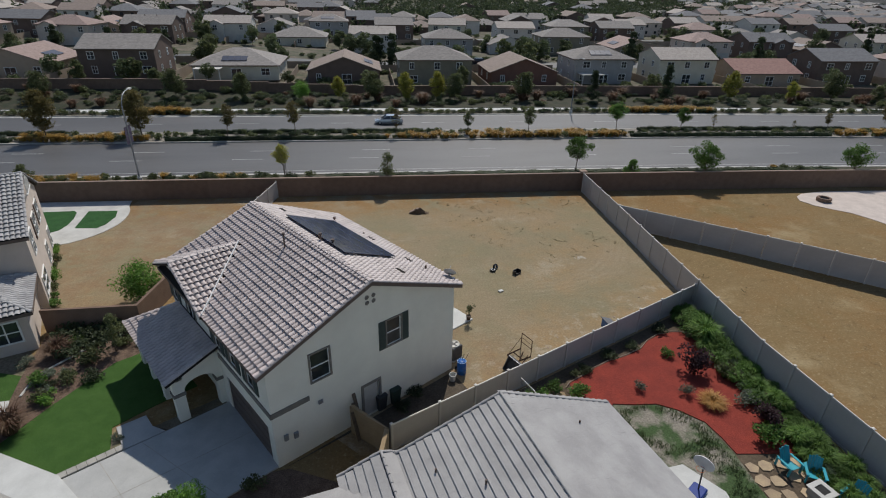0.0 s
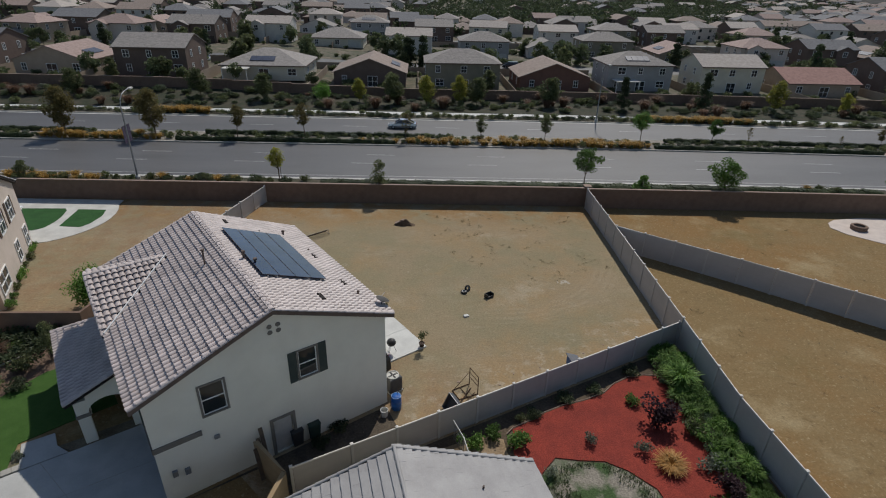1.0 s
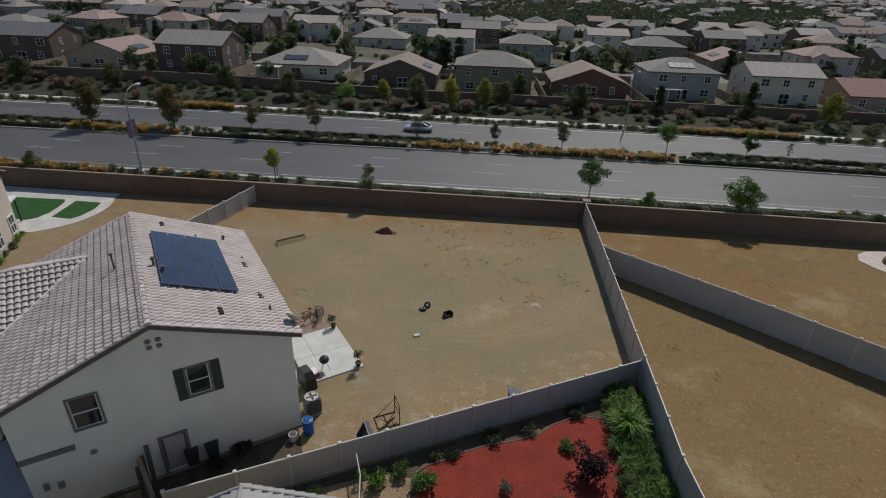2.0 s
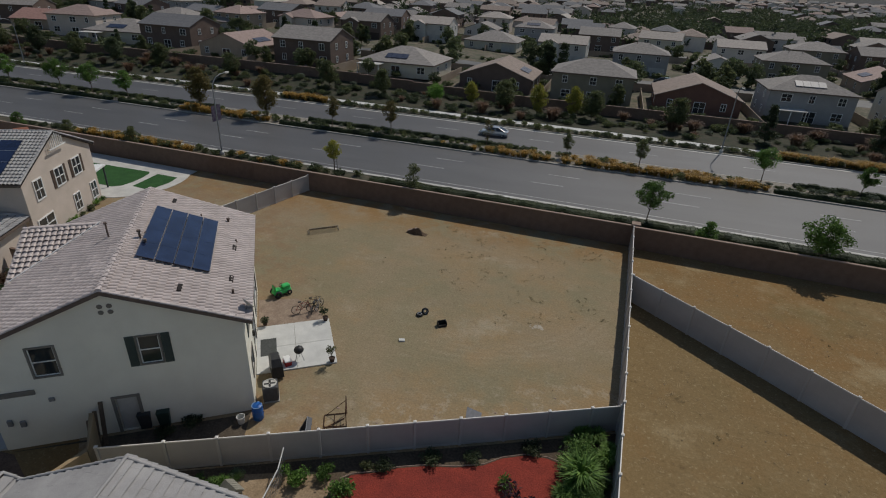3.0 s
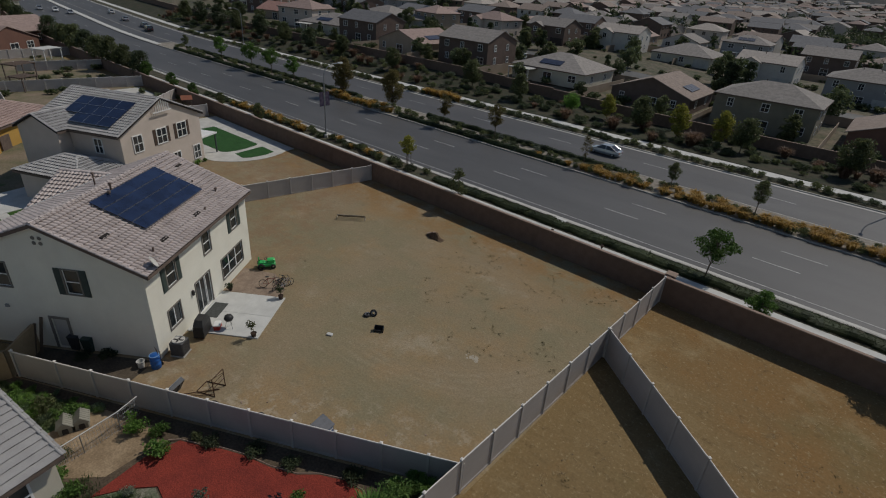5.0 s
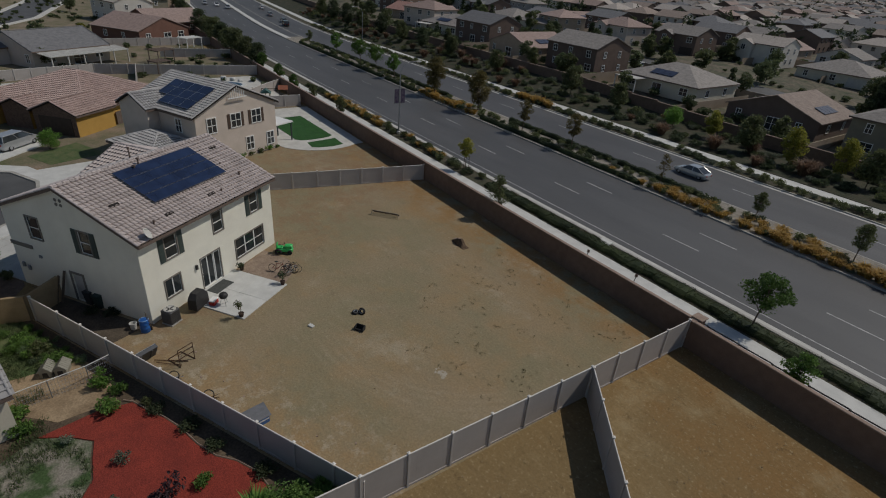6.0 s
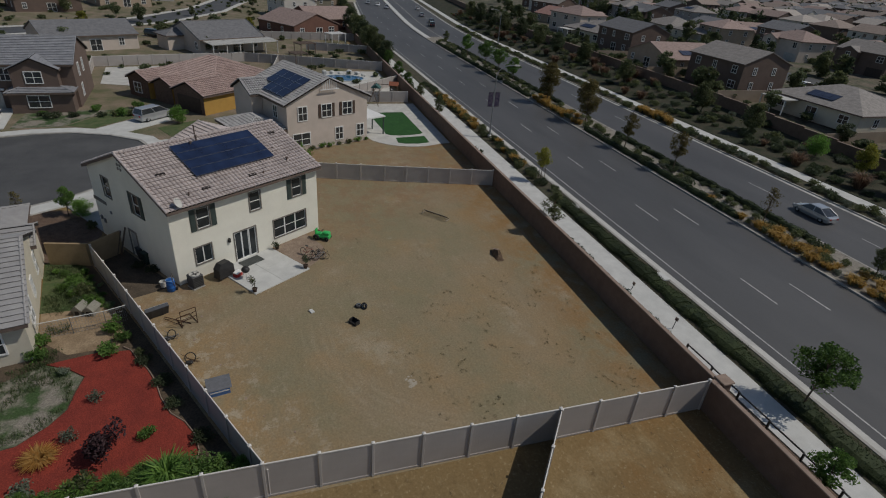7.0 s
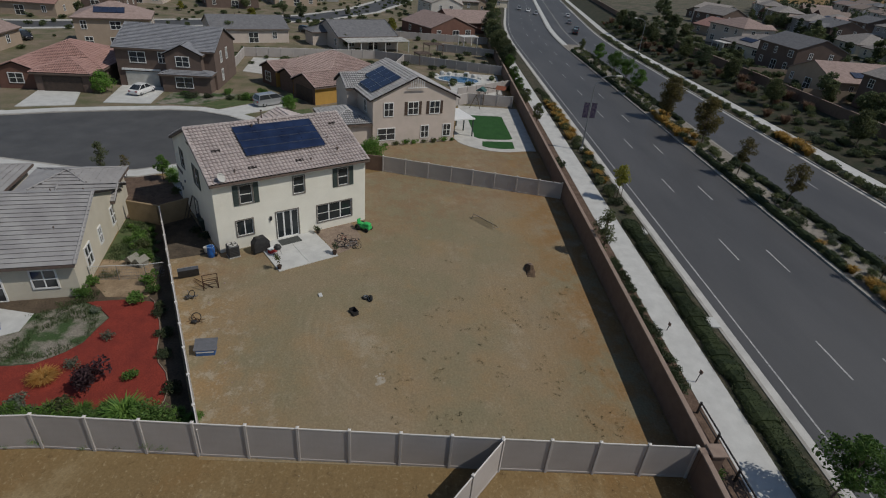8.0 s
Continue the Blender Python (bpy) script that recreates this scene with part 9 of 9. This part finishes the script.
part("rim", Geo().path([(0.015, -0.605, 0.23), (0.835, -0.605, 0.23), (0.835, 0.605, 0.23), (0.015, 0.605, 0.23), (0.015, -0.605, 0.23)], 0.022), M_STEEL, wb)
for s_ in (-1, 1):
    part("stiffener", Geo().box(0.05, s_ * 0.3 - 0.03, -0.04, 0.8, s_ * 0.3 + 0.03, -0.001), M_TRAY, wb)
M_RUST = mat("rusty_steel", (0.09, 0.045, 0.025), (0.05, 0.028, 0.02), 6, 0.9, 0.2)
fr2 = thing("steel_rack", "rusty steel frame standing on the dirt", "metal rack", m=pose(9.75, 27.25, 0.01, 0, 0, 115) @ Matrix.Scale(1.1, 4))
part("upright_frame", Geo().path([(-0.45, 0, 0), (-0.45, 0, 1.15), (0.45, 0, 1.15), (0.45, 0, 0)], 0.025).tube((-0.45, 0, 0.55), (0.45, 0, 0.55), 0.02).tube((-0.45, 0, 0.85), (0.45, 0, 0.85), 0.015), M_RUST, fr2)
part("floor_frame", Geo().path([(-0.45, 0, 0.04), (-0.4, 1.1, 0.04), (0.4, 1.1, 0.04), (0.45, 0, 0.04)], 0.025).tube((-0.4, 0.6, 0.04), (0.4, 0.6, 0.04), 0.018), M_RUST, fr2)
part("brace", Geo().tube((0.4, 1.0, 0.04), (0.45, 0, 0.9), 0.015), M_RUST, fr2)
part("drawbar", Geo().tube((0.1, 0.1, 0.05), (-0.9, 1.55, 0.12), 0.028).tube((-0.3, 0.1, 0.05), (-0.95, 1.3, 0.1), 0.02), M_RUST, fr2, "long rusty bar lying on the dirt")
for x, y, sd in ((10.9, 26.2, 1), (13.5, 27.5, 2)):
    r = random.Random(sd)
    jk = thing("scrap_pile", "tangle of scrap tubes and wheel rims", "scrap", "scrap by the fence", m=pose(x, y, 0.02, 0, 0, 40 * sd))
    part("wheel_rim", Geo().ring(0.3, 0.03, pose(0, 0.1, 0.25, 55, 20, 0), 18, 6), M_RUBBER, jk)
    g = Geo()
    for k in range(7):
        a = r.uniform(0, 6.28)
        g.tube((0.1 * r.uniform(-1, 1), 0.1 * r.uniform(-1, 1), 0.12), (0.6 * math.cos(a), 0.5 * math.sin(a), r.uniform(0.05, 0.45)), 0.018, 0.014, 5)
    part("tubes", g, M_STEEL if sd == 1 else M_RUST, jk)
    part("seat_pad", Geo().bbox(-0.15, -0.35, 0.1, 0.2, -0.1, 0.22, 0.03), M_BLACK, jk)
# side passage: bins and leaning boards
for x, y, c in ((0.9, 23.75, "plastic_dark_green"), (0.1, 23.3, "plastic_dark_grey")):
    wbn = thing("wheelie_bin", "dark wheeled rubbish bin by the side door", "bin", "rubbish bins", m=pose(x, y, 0.01, 0, 0, 34))
    mt = mat(c, (0.03, 0.05, 0.04) if "green" in c else (0.05, 0.05, 0.05), None, 3, 0.5)
    part("bin_body", Geo().add([(-0.24, -0.26, 0.05), (0.24, -0.26, 0.05), (0.24, 0.26, 0.05), (-0.24, 0.26, 0.05), (-0.3, -0.34, 1.0), (0.3, -0.34, 1.0), (0.3, 0.34, 1.0), (-0.3, 0.34, 1.0)], [(3, 2, 1, 0), (4, 5, 6, 7), (0, 1, 5, 4), (1, 2, 6, 5), (2, 3, 7, 6), (3, 0, 4, 7)]), mt, wbn)
    part("lid", Geo().bbox(-0.32, -0.37, 1.0, 0.32, 0.37, 1.07, 0.03), mt, wbn)
    for s in (-1, 1):
        part("wheel", Geo().ring(0.08, 0.03, pose(s * 0.26, 0.26, 0.1, 0, 90), 12, 6), M_RUBBER, wbn)
for k in range(3):
    b0_ = at_house(-0.75 - 0.2 * k, 7.2 + 0.25 * k, 0)
    single("plank", Geo().bbox(-0.02, -0.1, 0, 0.03, 0.1, 2.3 - 0.3 * k, 0.005, Matrix.Rotation(0.32, 4, "Y")), M_BARK, "weathered timber plank leaning on the wall", "plank", "leaning planks", m=b0_)
plant(B_DARK, 2.2, 24.2, 0.8, z=0.0)
plant(B_DARK, 1.4, 23.2, 0.7, z=0.0)

# ---- the neighbours' garden things ----
M_TEAL = mat("plastic_teal", (0.03, 0.33, 0.4), (0.03, 0.28, 0.34), 3, 0.45)


def adirondack(m):
    c = thing("garden_chair", "turquoise slatted garden armchair", "chair", "chairs round the fire table", m=m)
    for k in range(5):
        part("back_slat", Geo().slab([(-0.3 + k * 0.125, 0.22, 0.32), (-0.19 + k * 0.125, 0.22, 0.32), (-0.19 + k * 0.125, 0.55, 1.0 + 0.06 * (2 - abs(k - 2))), (-0.3 + k * 0.125, 0.55, 1.0 + 0.06 * (2 - abs(k - 2)))], (0, -0.9, 0.43), 0.025), M_TEAL, c)
    part("seat", Geo().slab([(-0.3, -0.35, 0.4), (0.3, -0.35, 0.4), (0.3, 0.25, 0.3), (-0.3, 0.25, 0.3)], (0, 0.16, 0.98), 0.03), M_TEAL, c)
    for s in (-1, 1):
        part("arm", Geo().bbox(s * 0.4 - 0.07, -0.45, 0.56, s * 0.4 + 0.07, 0.4, 0.59, 0.01), M_TEAL, c)
        part("leg", Geo().box(s * 0.38 - 0.03, -0.4, 0, s * 0.38 + 0.03, -0.3, 0.56), M_TEAL, c)
        part("leg", Geo().box(s * 0.33 - 0.03, 0.4, 0, s * 0.33 + 0.03, 0.5, 0.56), M_TEAL, c)


adirondack(pose(20.35, 16.45, 0.05, 0, 0, 10))
adirondack(pose(21.15, 15.75, 0.05, 0, 0, -30))
adirondack(pose(22.0, 14.3, 0.05, 0, 0, -70))
ftb = thing("fire_table", "square grey fire table with lava bed", "fire table", m=pose(20.75, 14.8, 0.05, 0, 0, 15) @ Matrix.Scale(0.85, 4))
part("box", Geo().bbox(-0.5, -0.5, 0, 0.5, 0.5, 0.5, 0.03), M_KERB, ftb)
part("top", Geo().box(-0.58, -0.58, 0.5, 0.58, -0.3, 0.56).box(-0.58, 0.3, 0.5, 0.58, 0.58, 0.56).box(-0.58, -0.3, 0.5, -0.3, 0.3, 0.56).box(0.3, -0.3, 0.5, 0.58, 0.3, 0.56), M_CONC, ftb)
part("lava_bed", Geo().box(-0.3, -0.3, 0.48, 0.3, 0.3, 0.52), M_RUBBER, ftb)
bb = thing("basketball_hoop", "portable hoop with blue base and white backboard", "basketball hoop", m=pose(14.9, 15.7, 0.06, 0, 0, 125) @ Matrix.Scale(0.86, 4))
part("base", Geo().bbox(-0.4, -0.6, 0, 0.4, 0.5, 0.2, 0.06), mat("plastic_royal", (0.02, 0.05, 0.25), None, 3, 0.4), bb)
part("pole", Geo().tube((0, -0.2, 0.2), (0, 0.35, 2.6), 0.045), M_BLACK, bb)
el = [(0.56 * math.cos(0.3142 * q), 2.68 + 0.4 * math.sin(0.3142 * q)) for q in range(20)]
part("backboard", Geo().add([(a, 0.42, z) for a, z in el] + [(a, 0.46, z) for a, z in el], [tuple(range(20)), tuple(range(39, 19, -1))] + [(20 + i, 20 + (i + 1) % 20, (i + 1) % 20, i) for i in range(20)]), M_WHITE, bb, "oval white backboard")
part("rim", Geo().ring(0.22, 0.012, pose(0, 0.72, 2.45), 18, 6), mat("rim_orange", (0.5, 0.1, 0.02), None, 3, 0.5), bb)
for x, y, rz in ((6.75, 20.45, -20), (6.95, 21.15, -20)):
    dh = thing("dog_house", "beige plastic dog house with ribbed roof", "dog house", "dog houses", m=pose(x, y, 0.02, 0, 0, rz) @ Matrix.Scale(0.82, 4))
    M_DOG = mat("dog_house_plastic", (0.27, 0.26, 0.215), (0.22, 0.21, 0.175), 2, 0.6)
    part("shell", Geo().bbox(-0.5, -0.38, 0, 0.5, 0.38, 0.55, 0.05), M_DOG, dh)
    rfd = part("roof", Geo().add([(-0.58, -0.48, 0.5), (0.58, -0.48, 0.5), (0.58, 0.48, 0.5), (-0.58, 0.48, 0.5), (-0.55, 0, 0.92), (0.55, 0, 0.92)], [(3, 2, 1, 0), (0, 1, 5, 4), (2, 3, 4, 5), (0, 4, 3), (1, 2, 5)]), M_DOG, dh)
    for k in range(6):
        for s in (-1, 1):
            part("rib", Geo().slab([(-0.5 + k * 0.19, s * 0.47, 0.53), (-0.42 + k * 0.19, s * 0.47, 0.53), (-0.42 + k * 0.19, 0, 0.945), (-0.5 + k * 0.19, 0, 0.945)][::s], (0, -s * 0.66, 0.75) if s < 0 else (0, 0.66, 0.75), 0.03), M_DOG, rfd)
    arch_ = [(-0.17, 0.04), (0.17, 0.04)] + [(0.17 * math.cos(q * 0.3142), 0.34 + 0.15 * math.sin(q * 0.3142)) for q in range(11)]
    part("doorway", Geo().add([(0.503, a, b) for a, b in arch_] + [(0.515, a, b) for a, b in arch_], [tuple(range(13, 26))] + [(i, (i + 1) % 13, 13 + (i + 1) % 13, 13 + i) for i in range(13)]), M_BLACK, dh, "dark arched doorway")
wf = thing("wire_fence", "low wire dog fence on thin posts", "fence")
wp = [(9.35, 18.7), (9.05, 20.5), (8.75, 22.3), (8.3, 23.5)]
for (xa, ya), (xb, yb) in zip(wp, wp[1:]):
    part("post", Geo().tube((xa, ya, 0), (xa, ya, 1.25), 0.025), M_STEEL, wf)
    part("top_wire", Geo().tube((xa, ya, 1.22), (xb, yb, 1.22), 0.03), M_CONC_W, wf)
    mg = Geo()
    for k in range(12):
        f = k / 12
        mg.tube((xa + (xb - xa) * f, ya + (yb - ya) * f, 0.02), (xa + (xb - xa) * f, ya + (yb - ya) * f, 1.2), 0.006, 0.006, 4)
    for k in range(5):
        mg.tube((xa, ya, 0.1 + k * 0.25), (xb, yb, 0.1 + k * 0.25), 0.006, 0.006, 4)
    part("wire_mesh", mg, M_STEEL, wf)

# ---- loose clods, weeds and litter of bare ground ----
clods, weeds = Geo(), Geo()
cr_ = random.Random(17)
for k in range(1500):
    x, y = cr_.uniform(-10, 48), cr_.uniform(22, 56)
    if not (inside(yard, x, y) or (x > 25 and y > 30)) or inside([(HM @ Vector(p)).xy[:] for p in ((-0.5, -5.5, 0), (13.6, -5.5, 0), (13.6, 12, 0), (-0.5, 12, 0))], x, y):
        continue
    s = cr_.uniform(0.015, 0.055)
    m = pose(x, y, s * 0.3, cr_.uniform(0, 90), cr_.uniform(0, 90), cr_.uniform(0, 90))
    clods.add([m @ Vector(p) for p in ((s, 0, 0), (-s, 0, 0), (0, s * 0.8, 0), (0, -s, 0), (0, 0, s * 0.7), (0, 0, -s * 0.7))], [(0, 2, 4), (2, 1, 4), (1, 3, 4), (3, 0, 4), (2, 0, 5), (1, 2, 5), (3, 1, 5), (0, 3, 5)])
single("clods", clods, mat("clod_earth", (0.3, 0.23, 0.15), (0.16, 0.12, 0.08), 3, 0.95), "scattered clods and small stones", "stones", kind="stuff")
spots = [(0.0, 40.0), (-6.0, 53.5), (12.0, 49.0), (14.5, 46.5), (16.0, 44.5), (9.5, 52.8), (18.0, 47.5), (11.0, 43.8), (20.5, 42.0), (22.2, 52.5), (21.6, 54.0), (13.2, 53.8), (7.5, 54.0), (15.5, 39.5), (19.0, 50.5), (4.0, 45.0), (27.5, 35.5), (29.5, 33.0), (38.0, 45.5), (44.0, 50.0)]
spots += [(cr_.uniform(8, 23), cr_.uniform(40, 55)) for k in range(46)]
for sx, sy in spots:
    for k in range(cr_.randint(2, 5)):
        x, y = sx + cr_.gauss(0, 0.3), sy + cr_.gauss(0, 0.3)
        leaf_cloud(weeds, (x, y, 0.04), 0.13, 9, 0.035, cr_, 0.4)
single("weeds", weeds, leaf_material("weed_green", (0.09, 0.085, 0.04), (0.16, 0.14, 0.07)), "small low weeds on bare ground", "weeds", kind="stuff")
straw = Geo()
for k in range(1700):
    x, y = cr_.uniform(24.8, 62), cr_.uniform(16, 56.3)
    if cr_.random() > 0.35 + 0.6 * math.sin(x * 0.35 + 1) * math.sin(y * 0.31):
        continue
    for q in range(4):
        a, e = cr_.uniform(0, 6.283), cr_.uniform(0.15, 0.45)
        b = Vector((x + cr_.gauss(0, 0.15), y + cr_.gauss(0, 0.15), 0.0))
        d = Vector((math.cos(a), math.sin(a), 0))
        s = Vector((-d.y, d.x, 0)) * 0.016
        straw.add([b - s, b + s, b + d * e + Vector((0, 0, cr_.uniform(0.01, 0.05)))], [(0, 1, 2)])
single("dry_grass", straw, leaf_material("weed_straw", (0.3, 0.21, 0.1), (0.42, 0.32, 0.17)), "pale dry grass tufts on the bare lots", "weeds", kind="stuff")
# pale scraps near the fence
for x, y, s in ((17.4, 30.6, 0.12), (14.2, 29.2, 0.1), (19.0, 31.5, 0.09), (8.9, 27.9, 0.14), (12.4, 28.6, 0.08), (20.5, 33.0, 0.1), (11.4, 27.6, 0.12)):
    single("scrap", Geo().bbox(-s * 0.6, -s * 0.4, 0, s * 0.6, s * 0.4, 0.03, 0.008), M_CAP, "small pale scrap of plaster on dirt", "litter", "scraps by the fence", m=pose(x, y, 0.013, 0, 0, 61 * x))

# dried spill of pale plaster on the dirt
sp_ = Geo()
for q in range(15):
    a, d = cr_.uniform(0, 6.283), abs(cr_.gauss(0, 0.35))
    s = cr_.uniform(0.06, 0.2) * max(0.3, 1 - d)
    kk = 7
    sp_.prism([(1.3 * d * math.cos(a) + s * cr_.uniform(0.7, 1.2) * math.cos(6.283 * i / kk), 0.8 * d * math.sin(a) + s * cr_.uniform(0.7, 1.2) * math.sin(6.283 * i / kk)) for i in range(kk)], -0.01, 0.004 + 0.0002 * q)
single("plaster_spill", sp_, mat("plaster_dust", (0.41, 0.37, 0.3), (0.33, 0.285, 0.215), 3, 0.95, fine=0.2), "dried pale plaster splashed on dirt", "spill", m=pose(18.49, 39.98, 0.013), kind="stuff")
